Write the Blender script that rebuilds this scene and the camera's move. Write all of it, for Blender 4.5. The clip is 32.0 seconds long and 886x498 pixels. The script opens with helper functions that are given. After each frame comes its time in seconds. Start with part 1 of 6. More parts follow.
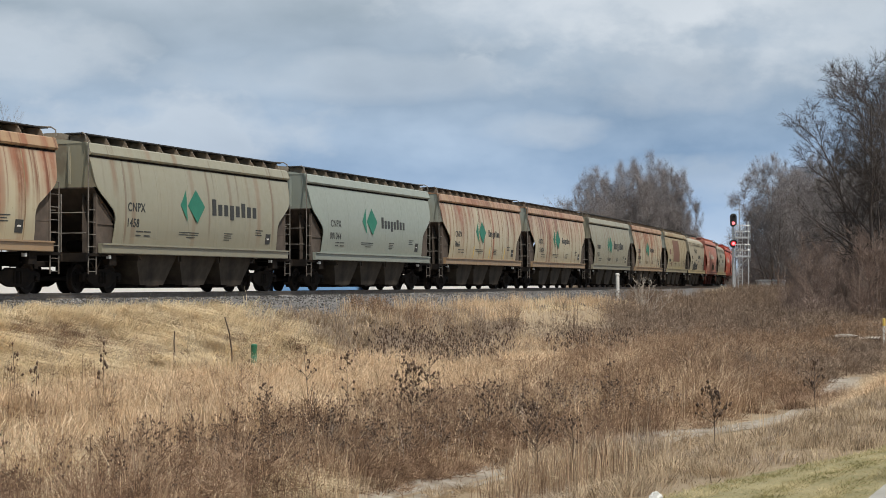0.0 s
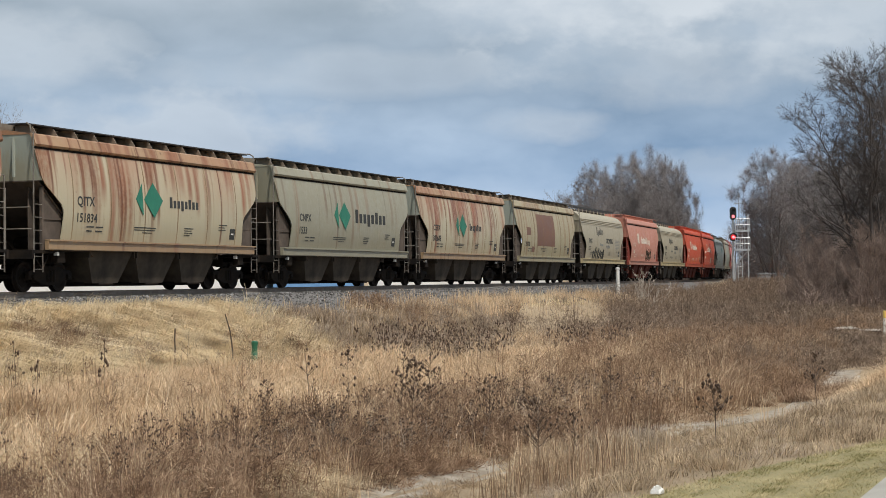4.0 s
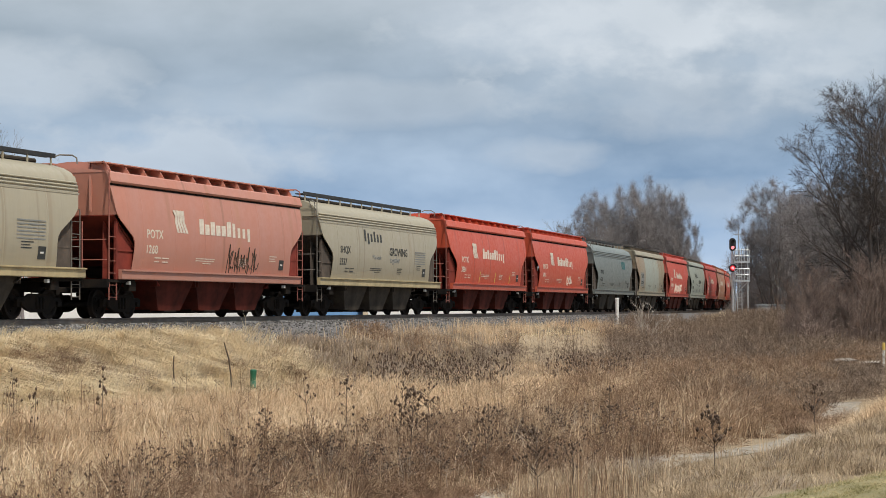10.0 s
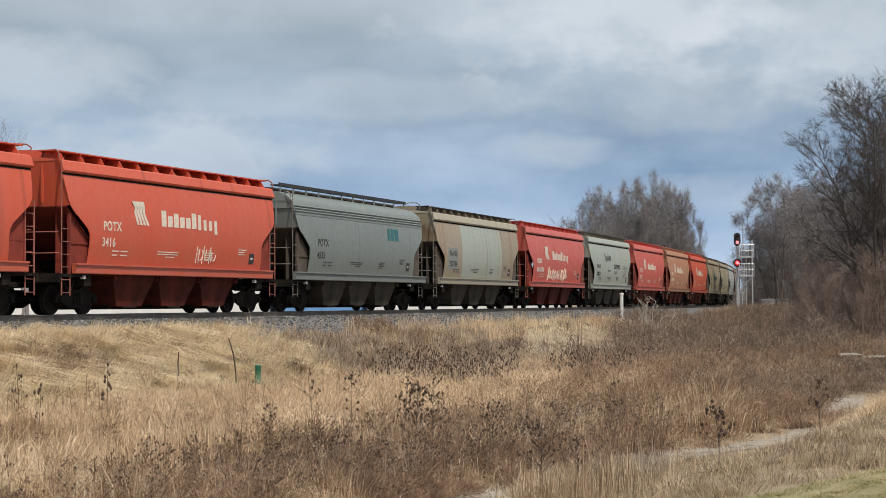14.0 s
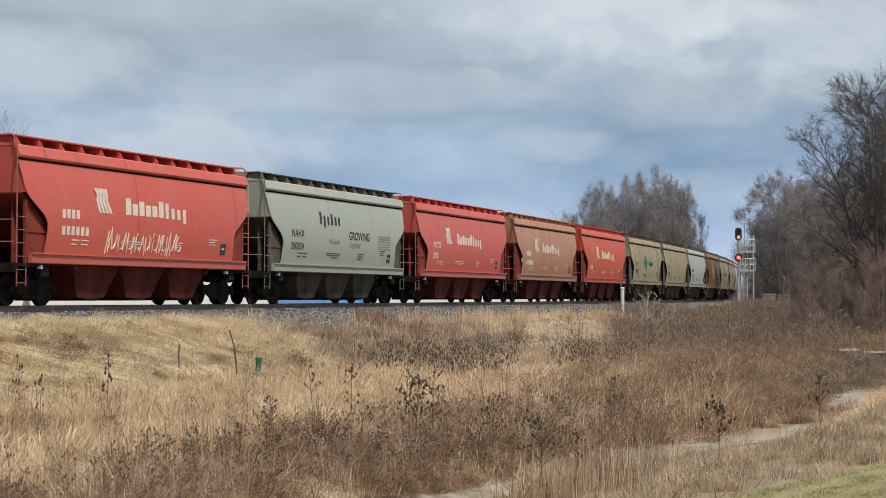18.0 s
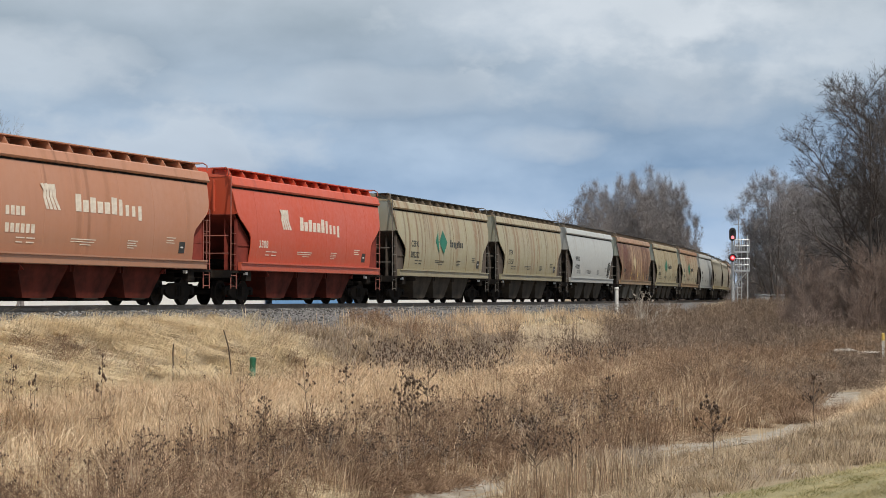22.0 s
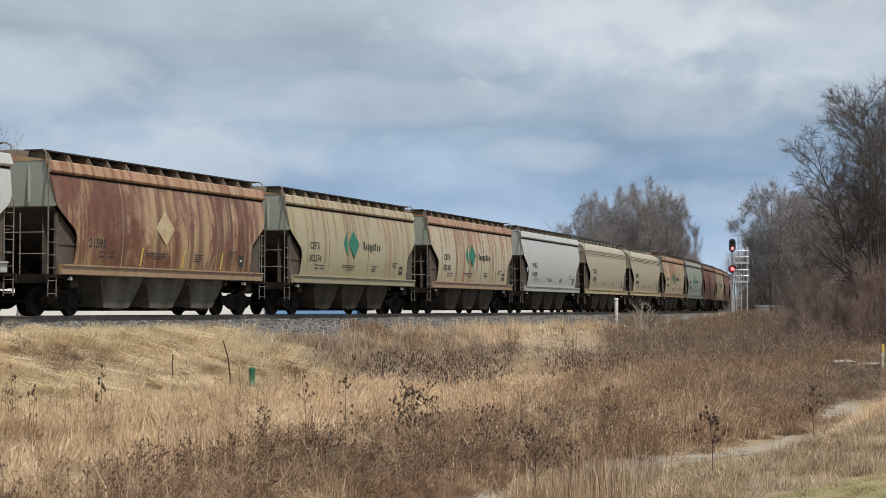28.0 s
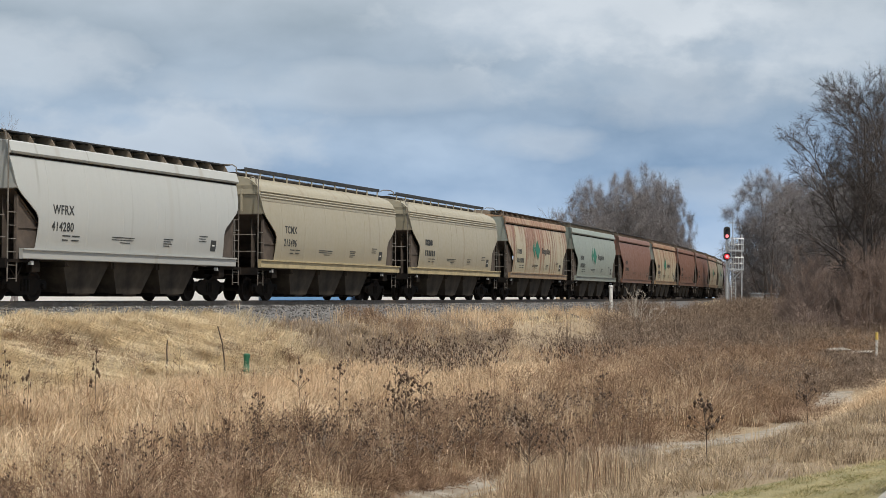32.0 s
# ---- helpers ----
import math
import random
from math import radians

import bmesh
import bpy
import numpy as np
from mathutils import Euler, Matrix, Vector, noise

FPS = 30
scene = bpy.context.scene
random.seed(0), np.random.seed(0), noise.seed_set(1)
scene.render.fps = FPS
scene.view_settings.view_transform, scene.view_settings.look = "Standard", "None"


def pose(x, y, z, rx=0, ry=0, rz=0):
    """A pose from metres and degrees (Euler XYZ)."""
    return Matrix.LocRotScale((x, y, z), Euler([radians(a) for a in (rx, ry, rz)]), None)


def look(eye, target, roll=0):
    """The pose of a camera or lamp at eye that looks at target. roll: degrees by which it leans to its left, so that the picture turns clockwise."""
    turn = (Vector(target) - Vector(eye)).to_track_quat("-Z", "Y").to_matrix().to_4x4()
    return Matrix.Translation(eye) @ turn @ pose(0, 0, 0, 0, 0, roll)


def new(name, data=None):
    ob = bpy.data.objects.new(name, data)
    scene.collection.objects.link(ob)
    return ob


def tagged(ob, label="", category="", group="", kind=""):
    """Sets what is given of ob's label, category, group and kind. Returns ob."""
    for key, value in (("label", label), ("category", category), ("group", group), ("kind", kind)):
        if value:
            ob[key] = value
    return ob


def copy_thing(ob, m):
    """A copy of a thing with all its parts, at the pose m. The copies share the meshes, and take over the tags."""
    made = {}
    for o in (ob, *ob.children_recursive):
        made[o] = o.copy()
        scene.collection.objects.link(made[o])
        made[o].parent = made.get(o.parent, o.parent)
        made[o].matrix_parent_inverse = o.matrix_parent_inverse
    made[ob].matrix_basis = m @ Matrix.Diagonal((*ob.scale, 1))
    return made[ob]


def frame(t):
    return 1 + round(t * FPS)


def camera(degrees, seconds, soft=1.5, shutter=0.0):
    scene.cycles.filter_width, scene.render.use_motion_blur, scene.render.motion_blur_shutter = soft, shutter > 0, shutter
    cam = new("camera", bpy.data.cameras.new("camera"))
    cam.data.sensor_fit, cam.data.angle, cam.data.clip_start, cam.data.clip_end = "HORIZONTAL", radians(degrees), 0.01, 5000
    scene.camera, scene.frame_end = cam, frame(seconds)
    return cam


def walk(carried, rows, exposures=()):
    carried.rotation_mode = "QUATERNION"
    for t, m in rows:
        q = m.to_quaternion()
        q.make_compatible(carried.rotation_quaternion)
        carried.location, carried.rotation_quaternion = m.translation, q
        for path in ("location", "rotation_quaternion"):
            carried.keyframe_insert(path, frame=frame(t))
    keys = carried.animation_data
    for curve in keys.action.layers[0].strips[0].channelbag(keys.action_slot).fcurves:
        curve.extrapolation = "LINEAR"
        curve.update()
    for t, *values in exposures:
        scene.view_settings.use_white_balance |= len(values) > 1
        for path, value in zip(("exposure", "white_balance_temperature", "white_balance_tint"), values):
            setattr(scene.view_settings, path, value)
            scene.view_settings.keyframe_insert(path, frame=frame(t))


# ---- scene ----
FOV = 28.159
EYE = Vector((0.0, 0.0, 0.246))
# seconds, turn to the right, tilt up, roll, in degrees
PATH = [
    (0, 0.005, 1.136, -0.122), (0.5, -0.075, 1.108, -0.279), (1, -0.098, 1.081, -0.281), (1.5, -0.087, 1.054, -0.34),
    (2, -0.035, 1.024, -0.406), (2.5, 0.033, 0.964, -0.434), (3, 0.05, 0.942, -0.395), (3.5, 0.03, 0.955, -0.522),
    (5.5, -0.043, 1.203, -0.524), (6, -0.003, 1.309, -0.607), (6.5, 0.01, 1.42, -0.61), (7, 0.032, 1.485, -0.532),
    (7.5, 0.059, 1.539, -0.517), (8, 0.102, 1.58, -0.424), (8.5, 0.13, 1.653, -0.434), (9, 0.124, 1.748, -0.378),
    (9.5, 0.083, 1.871, -0.326), (10, 0.03, 1.944, -0.22), (10.5, 0.007, 1.993, -0.208), (11, -0.002, 1.977, -0.119),
    (11.5, 0.005, 1.95, -0.121), (12, -0.027, 1.909, -0.155), (12.5, -0.056, 1.867, -0.134), (13, -0.1, 1.823, -0.194),
    (13.5, -0.123, 1.812, -0.301), (14, -0.114, 1.789, -0.298), (14.5, -0.076, 1.763, -0.3), (16.5, -0.019, 1.698, -0.287),
    (17, -0.026, 1.664, -0.22), (17.5, -0.074, 1.62, -0.073), (18, -0.154, 1.567, 0.031), (18.5, -0.217, 1.485, 0.018),
    (19, -0.264, 1.358, -0.094), (19.5, -0.273, 1.24, -0.207), (20, -0.255, 1.201, -0.302), (20.5, -0.221, 1.229, -0.3),
    (21, -0.162, 1.347, -0.204), (21.5, -0.073, 1.471, -0.061), (22, 0.032, 1.574, 0.026), (22.5, 0.109, 1.63, 0.074),
    (23, 0.157, 1.644, 0.152), (23.5, 0.158, 1.691, 0.121), (24, 0.15, 1.755, 0.194), (24.5, 0.116, 1.868, 0.193),
    (25, 0.068, 1.967, 0.115), (25.5, 0.014, 2.03, 0.101), (27.5, -0.041, 1.999, 0.114), (28, 0.04, 1.917, 0.118),
    (28.5, 0.095, 1.832, 0.118), (29, 0.134, 1.763, 0.146), (29.5, 0.157, 1.723, 0.148), (30, 0.177, 1.703, 0.238),
    (30.5, 0.19, 1.698, 0.229), (31, 0.206, 1.653, 0.268), (31.5, 0.21, 1.574, 0.282), (32, 0.211, 1.487, 0.299),
]


def sight(turn, tilt):
    a, b = radians(turn), radians(tilt)
    return Vector((math.sin(a) * math.cos(b), math.cos(a) * math.cos(b), math.sin(b)))


cam = camera(FOV, 32.0, soft=0.75)
walk(cam, [(t, look(EYE, EYE + sight(a, b), r)) for t, a, b, r in PATH], exposures=[(0.0, 0.0), (32.0, 0.0)])

# ---- sky and sun ----
SUN_AZ, SUN_EL = radians(146), radians(58)
SUN_DIR = Vector((math.sin(SUN_AZ) * math.cos(SUN_EL), math.cos(SUN_AZ) * math.cos(SUN_EL), math.sin(SUN_EL)))
sun = new("sun", bpy.data.lights.new("sun", "SUN"))
sun.data.energy, sun.data.angle, sun.data.color = 3.85, radians(2.5), (1.0, 0.95, 0.87)
sun.matrix_world = look(SUN_DIR * 60, (0, 0, 0))


class Nodes:
    """Short-hand for building a node tree."""

    def __init__(self, tree):
        self.tree = tree
        tree.nodes.clear()

    def add(self, kind, **values):
        node = self.tree.nodes.new(kind)
        for key, value in values.items():
            if key in node.inputs:
                self.put(node.inputs[key], value)
        return node

    def put(self, socket, value):
        if isinstance(value, bpy.types.NodeSocket):
            self.tree.links.new(value, socket)
        else:
            socket.default_value = value

    def math(self, op, a, b=0.0, clamp=False):
        node = self.tree.nodes.new("ShaderNodeMath")
        node.operation, node.use_clamp = op, clamp
        self.put(node.inputs[0], a), self.put(node.inputs[1], b)
        return node.outputs[0]

    def span(self, value, a, b, c=0.0, d=1.0):
        node = self.tree.nodes.new("ShaderNodeMapRange")
        for i, v in enumerate((value, a, b, c, d)):
            self.put(node.inputs[i], v)
        return node.outputs[0]

    def mix(self, fac, a, b, blend="MIX"):
        node = self.tree.nodes.new("ShaderNodeMix")
        node.data_type, node.blend_type = "RGBA", blend
        self.put(node.inputs[0], fac), self.put(node.inputs[6], a), self.put(node.inputs[7], b)
        return node.outputs[2]

    def noise(self, vector, scale, detail=4.0, rough=0.55, distort=0.0):
        node = self.add("ShaderNodeTexNoise", Scale=scale, Detail=detail, Roughness=rough, Distortion=distort)
        if vector is not None:
            self.put(node.inputs["Vector"], vector)
        return node.outputs["Fac"]

    def scaled(self, vector, scale, shift=(0, 0, 0)):
        node = self.tree.nodes.new("ShaderNodeMapping")
        self.put(node.inputs["Vector"], vector), self.put(node.inputs["Scale"], scale), self.put(node.inputs["Location"], shift)
        return node.outputs[0]

    def ramp(self, value, stops):
        node = self.tree.nodes.new("ShaderNodeValToRGB")
        self.put(node.inputs[0], value)
        while len(node.color_ramp.elements) < len(stops):
            node.color_ramp.elements.new(0.5)
        for e, (at, col) in zip(node.color_ramp.elements, stops):
            e.position, e.color = at, (*col, 1)
        return node.outputs[0]


def make_world():
    world = bpy.data.worlds.new("sky")
    scene.world = world
    world.use_nodes = True
    n = Nodes(world.node_tree)
    way = n.add("ShaderNodeTexCoord").outputs["Generated"]
    split = n.add("ShaderNodeSeparateXYZ", Vector=way)
    height = split.outputs["Z"]
    sky = n.tree.nodes.new("ShaderNodeTexSky")
    sky.sky_type, sky.sun_disc = "NISHITA", False
    sky.sun_elevation, sky.sun_rotation = SUN_EL, SUN_AZ
    clear = n.mix(1.0, sky.outputs[0], (0.085, 0.085, 0.085, 1), "MULTIPLY")
    # layered cloud: broad soft decks over the horizon, flattened by distance
    big = n.noise(n.scaled(way, (1.0, 1.0, 3.6), (0.37, 0.1, 0.15)), 4.2, 4.0, 0.48, 0.15)
    mid = n.noise(n.scaled(way, (1.0, 1.0, 2.2), (2.2, 0.3, 0.4)), 9.0, 5.0, 0.5, 0.1)
    small = n.noise(n.scaled(way, (1.0, 1.0, 1.7), (5.1, 1.3, 0.9)), 26.0, 5.0, 0.55, 0.0)
    body = n.math("ADD", n.math("MULTIPLY", big, 0.5), n.math("ADD", n.math("MULTIPLY", mid, 0.36), n.math("MULTIPLY", small, 0.14)))
    lift = n.span(height, 0.0, 0.17, 0.0, 1.0)
    deck = n.ramp(lift, [(0.0, (0.45, 0.61, 0.82)), (0.22, (0.285, 0.435, 0.66)), (0.48, (0.21, 0.32, 0.475)), (0.70, (0.272, 0.36, 0.465)), (1.0, (0.38, 0.45, 0.51))])
    bright = n.ramp(lift, [(0.0, (0.56, 0.68, 0.84)), (0.40, (0.43, 0.56, 0.735)), (0.7, (0.41, 0.51, 0.625)), (1.0, (0.52, 0.59, 0.665))])
    cloud = n.mix(n.span(body, 0.42, 0.60), deck, bright)
    ahead = n.math("MAXIMUM", split.outputs["Y"], 0.05)
    across, above = n.math("DIVIDE", split.outputs["X"], ahead), n.math("DIVIDE", height, ahead)
    ragged = n.span(n.math("ADD", n.math("MULTIPLY", mid, 0.4), n.math("MULTIPLY", small, 0.6)), 0.38, 0.62, -1.3, 1.3)
    for x0, z0, rx, rz, strength in ((-0.160, 0.087, 0.068, 0.016, 0.68), (0.085, 0.160, 0.075, 0.022, 0.85), (-0.235, 0.131, 0.045, 0.017, 0.55), (0.052, 0.086, 0.032, 0.008, 0.45), (0.235, 0.150, 0.07, 0.03, 0.6), (-0.05, 0.118, 0.09, 0.010, 0.35), (0.15, 0.125, 0.08, 0.020, 0.45), (0.16, 0.06, 0.05, 0.010, 0.35)):
        dx, dz = n.math("DIVIDE", n.math("SUBTRACT", across, x0), rx), n.math("DIVIDE", n.math("SUBTRACT", above, z0), rz)
        far2 = n.math("ADD", n.math("MULTIPLY", dx, dx), n.math("MULTIPLY", dz, dz))
        puff = n.span(n.math("ADD", far2, ragged), -0.2, 2.0, strength * 0.72, 0.0)
        cloud = n.mix(puff, cloud, (0.73, 0.785, 0.84, 1))
    cover = n.span(body, 0.30, 0.42, 0.80, 0.98)
    colour = n.mix(cover, clear, cloud)
    back = n.add("ShaderNodeBackground", Color=colour, Strength=1.0)
    out = n.add("ShaderNodeOutputWorld")
    n.tree.links.new(back.outputs[0], out.inputs[0])


make_world()

# ---- materials ----


def material(name, build, rough=0.8, metal=0.0):
    m = bpy.data.materials.new(name)
    m.use_nodes = True
    n = Nodes(m.node_tree)
    bsdf = n.add("ShaderNodeBsdfPrincipled", Roughness=rough, Metallic=metal)
    out = n.add("ShaderNodeOutputMaterial")
    n.tree.links.new(bsdf.outputs[0], out.inputs[0])
    got = build(n)
    for key, value in got.items():
        if key == "Bump":
            height, strength, distance = value
            bump = n.add("ShaderNodeBump", Strength=strength, Distance=distance, Height=height)
            n.put(bsdf.inputs["Normal"], bump.outputs[0])
        else:
            n.put(bsdf.inputs[key], value)
    return m


def rgba(c):
    return (*c, 1)


def worn(name, base, second, scale=3.0, rough=0.7, metal=0.0, bump=0.2, lo=0.4, hi=0.65, grain=60.0, spec=0.5):
    """A plain surface with stains at one scale and grain at another."""

    def build(n):
        co = n.add("ShaderNodeTexCoord").outputs["Object"]
        a, b = n.noise(co, scale, 6, 0.6), n.noise(co, grain, 3, 0.6)
        col = n.mix(n.span(a, lo, hi), rgba(base), rgba(second))
        col = n.mix(n.span(b, 0.3, 0.8, 0.0, 0.35), col, rgba([c * 0.6 for c in base]))
        return {"Base Color": col, "Bump": (b, bump, 0.01), "Specular IOR Level": spec, "Roughness": n.span(a, 0.3, 0.7, rough - 0.1, min(1, rough + 0.1))}

    return material(name, build, rough, metal)


def blades_mat(name, stops, rough=0.75, tufts=1.0, thin=0.3):
    """Dry stems and leaves: each takes its own colour from the range, and light comes through it."""

    def build(n):
        r = n.add("ShaderNodeNewGeometry").outputs["Random Per Island"]
        co = n.add("ShaderNodeTexCoord").outputs["Object"]
        patch = n.noise(co, 0.45, 3, 0.5)
        tuft = n.noise(co, 2.6, 3, 0.6)
        v = n.math("ADD", n.math("MULTIPLY", r, 0.50), n.math("ADD", n.span(patch, 0.32, 0.68, -0.06, 0.30), n.span(tuft, 0.34, 0.66, 0.10 - 0.34 * tufts, 0.10 + 0.38 * tufts)), True)
        return {"Base Color": n.ramp(v, stops), "Specular IOR Level": 0.2}

    m = material(name, build, rough)
    if thin > 0:
        tree = m.node_tree
        bsdf = next(x for x in tree.nodes if x.type == "BSDF_PRINCIPLED")
        out = next(x for x in tree.nodes if x.type == "OUTPUT_MATERIAL")
        through_leaf, both = tree.nodes.new("ShaderNodeBsdfTranslucent"), tree.nodes.new("ShaderNodeMixShader")
        both.inputs[0].default_value = thin
        tree.links.new(bsdf.inputs["Base Color"].links[0].from_socket, through_leaf.inputs["Color"])
        tree.links.new(bsdf.outputs[0], both.inputs[1])
        tree.links.new(through_leaf.outputs[0], both.inputs[2])
        tree.links.new(both.outputs[0], out.inputs[0])
    return m


def car_paint(name, base, streak, amount, grime, fade=0.2, rough=0.42):
    """Weathered paint on a rail car: vertical run-off streaks, road grime low down the panels, faded patches."""

    def build(n):
        co = n.add("ShaderNodeTexCoord").outputs["Object"]
        rnd = n.add("ShaderNodeObjectInfo").outputs["Random"]
        off = n.add("ShaderNodeCombineXYZ", X=n.math("MULTIPLY", rnd, 91.0), Y=n.math("MULTIPLY", rnd, 37.0)).outputs[0]
        vec = n.tree.nodes.new("ShaderNodeVectorMath")
        n.put(vec.inputs[0], co), n.put(vec.inputs[1], off)
        p = vec.outputs[0]
        sheet = n.noise(n.scaled(p, (0.9, 0.3, 0.12)), 1.0, 3, 0.5)
        runs = n.noise(n.scaled(p, (0.62, 0.3, 0.018)), 1.5, 3.5, 0.6)
        thin = n.noise(n.scaled(p, (2.4, 0.5, 0.05)), 1.5, 4, 0.6)
        reach = n.noise(n.scaled(p, (1.3, 0.3, 0.0), (7.0, 0, 0)), 1.0, 2, 0.5)
        fine = n.noise(n.scaled(p, (4.5, 2.0, 0.3)), 1.5, 5, 0.65)
        spots = n.noise(p, 5.0, 7, 0.68)
        z = n.add("ShaderNodeSeparateXYZ", Vector=co).outputs["Z"]
        low = n.span(n.math("ADD", z, n.math("MULTIPLY", spots, 0.9)), 1.5, 2.7, 1.0, 0.0)
        ends = n.span(reach, 0.3, 0.7, 3.3, 0.6)
        top = n.span(z, ends, n.math("ADD", ends, 1.5), min(0.9, 0.22 + max(0.0, amount - 0.95) * 3), 1.0)
        col = n.mix(n.span(sheet, 0.32, 0.68, 0.0, fade + 0.1), rgba(base), rgba([min(1, c * 0.8 + 0.08) for c in base]))
        col = n.mix(n.span(fine, 0.42, 0.8, 0.0, 0.05 + grime * 0.28), col, rgba([c * 0.55 for c in base]))
        cut = 0.715 - 0.27 * amount
        cut = max(cut, 0.46)
        wide = n.math("MULTIPLY", n.span(runs, cut + 0.03, cut + 0.12), n.span(spots, 0.25, 0.55, 0.45, 0.85))
        col = n.mix(n.math("MULTIPLY", n.math("MULTIPLY", wide, top), min(0.95, 0.25 + 0.85 * amount)), col, rgba(streak))
        line = n.span(thin, 0.685 - 0.13 * amount, 0.74 - 0.13 * amount)
        rust = n.mix(n.span(spots, 0.35, 0.7), rgba([c * 0.8 for c in streak]), rgba([c * 0.42 for c in streak]))
        col = n.mix(n.math("MULTIPLY", n.math("MULTIPLY", line, top), min(0.7, 0.15 + 0.6 * amount)), col, rust)
        stain = n.math("MULTIPLY", n.span(z, 2.2, 4.0), n.span(n.noise(n.scaled(p, (0.5, 0.3, 0.10)), 1.5, 4, 0.6), 0.36, 0.62))
        col = n.mix(n.math("MULTIPLY", stain, max(0.0, min(0.6, amount - 0.38))), col, rgba([min(1, c * 1.5 + 0.05) for c in streak]))
        if amount > 1.2:
            blotch = n.noise(n.scaled(p, (0.42, 0.3, 0.26)), 1.5, 6, 0.68, 0.6)
            col = n.mix(n.span(blotch, 0.43, 0.54, 0.0, 0.9), col, n.mix(n.span(fine, 0.35, 0.65), rgba(streak), rgba([c * 1.6 for c in streak])))
        cell_at = n.math("DIVIDE", n.add("ShaderNodeSeparateXYZ", Vector=co).outputs["X"], 0.55)
        cell_at = n.math("ADD", cell_at, n.span(fine, 0.3, 0.7, -0.09, 0.09))
        cell = n.math("FLOOR", cell_at)
        chance = n.tree.nodes.new("ShaderNodeTexWhiteNoise")
        chance.noise_dimensions = "2D"
        n.put(chance.inputs["Vector"], n.add("ShaderNodeCombineXYZ", X=cell, Y=n.math("MULTIPLY", rnd, 53.0)).outputs[0])
        tint = n.add("ShaderNodeSeparateColor", Color=chance.outputs["Color"])
        aside = n.math("ABSOLUTE", n.math("SUBTRACT", n.math("FRACT", cell_at), n.span(tint.outputs[0], 0.0, 1.0, 0.3, 0.7)))
        thick = n.span(tint.outputs[1], 0.0, 1.0, 0.10, 0.44)
        drip = n.span(aside, n.math("MULTIPLY", thick, 0.35), thick, 1.0, 0.0)
        stop = n.span(tint.outputs[2], 0.0, 1.0, 3.3, 0.6)
        drip = n.math("MULTIPLY", drip, n.span(z, stop, n.math("ADD", stop, 0.7)))
        drip = n.math("MULTIPLY", drip, n.span(chance.outputs["Value"], 0.95 - amount * 0.75, 1.0 - amount * 0.72))
        drip = n.math("MULTIPLY", drip, n.span(thin, 0.3, 0.6, 0.55, 1.0))
        col = n.mix(n.math("MULTIPLY", drip, min(0.95, 0.3 + 0.85 * amount) if amount < 1.2 else 0.55), col, n.mix(tint.outputs[1], rgba([c * 0.6 for c in streak]), rgba([min(1, c * 1.25 + 0.02) for c in streak])))
        scab = n.math("MULTIPLY", n.span(spots, 0.71 - 0.06 * amount, 0.78 - 0.06 * amount), min(0.7, amount))
        col = n.mix(scab, col, rust)
        col = n.mix(n.math("MULTIPLY", low, 0.14 + 0.45 * grime), col, (0.13, 0.10, 0.07, 1))
        return {"Base Color": col, "Roughness": n.span(spots, 0.3, 0.7, rough - 0.12, rough + 0.15), "Bump": (sheet, 0.3, 0.06)}

    return material(name, build, rough)


def glow(name, col, strength):
    return material(name, lambda n: {"Base Color": rgba(col), "Emission Color": rgba(col), "Emission Strength": strength}, 0.4)


M = {}
M["mud"] = worn("dry_mud", (0.25, 0.205, 0.155), (0.46, 0.42, 0.36), 2.6, 0.95, bump=0.9, grain=14, spec=0.2)
M["ballast"] = worn("ballast_stone", (0.11, 0.102, 0.097), (0.18, 0.17, 0.162), 1.2, 0.9, bump=0.9, grain=22)
M["steel"] = worn("worn_steel", (0.17, 0.13, 0.10), (0.28, 0.25, 0.22), 4, 0.45, 0.6, 0.1)
M["tie"] = worn("creosoted_timber", (0.075, 0.06, 0.05), (0.14, 0.115, 0.095), 3, 0.9, bump=0.5)
# Underframe grime; its dark tone also draws the shadow line below the chord.
M["grime"] = worn("underframe_grime_and_shadow_line", (0.012, 0.010, 0.009), (0.030, 0.022, 0.016), 2.5, 0.9, bump=0.3, spec=0.12)
# Rust brown of the welds, darkened in place of the shading beside them.
M["rust_and_shade_seam"] = worn("shaded_rust_brown_seam", (0.23, 0.15, 0.085), (0.36, 0.30, 0.19), 1.1, 0.7, spec=0.3)
M["pale_bay"] = worn("pale_dirty_bay", (0.17, 0.155, 0.125), (0.08, 0.07, 0.055), 1.2, 0.8, spec=0.2)
# Grime colour with the bays' shade below the sill put into it.
M["shade"] = worn("shaded_bay_grime", (0.034, 0.028, 0.022), (0.096, 0.078, 0.060), 1.1, 0.85, bump=0.2, spec=0.2)
# Grime of slope sheets and end webs; the end bay's shade is coloured in.
M["slope"] = worn("shaded_slope_grime", (0.085, 0.068, 0.056), (0.15, 0.118, 0.095), 1.4, 0.85, bump=0.2, spec=0.2)
M["black"] = worn("black_paint", (0.02, 0.02, 0.021), (0.045, 0.043, 0.04), 4, 0.6)
M["white"] = worn("white_paint", (0.74, 0.73, 0.70), (0.55, 0.53, 0.49), 5, 0.6)
M["galv"] = worn("galvanised_steel", (0.52, 0.53, 0.54), (0.40, 0.41, 0.42), 5, 0.45, 0.5)
M["green_post"] = worn("green_plastic", (0.02, 0.13, 0.07), (0.03, 0.19, 0.11), 6, 0.5)
M["yellow"] = worn("yellow_paint", (0.72, 0.50, 0.10), (0.6, 0.42, 0.12), 6, 0.6)
M["wood"] = worn("weathered_wood", (0.40, 0.36, 0.30), (0.55, 0.50, 0.43), 4, 0.9, bump=0.5)
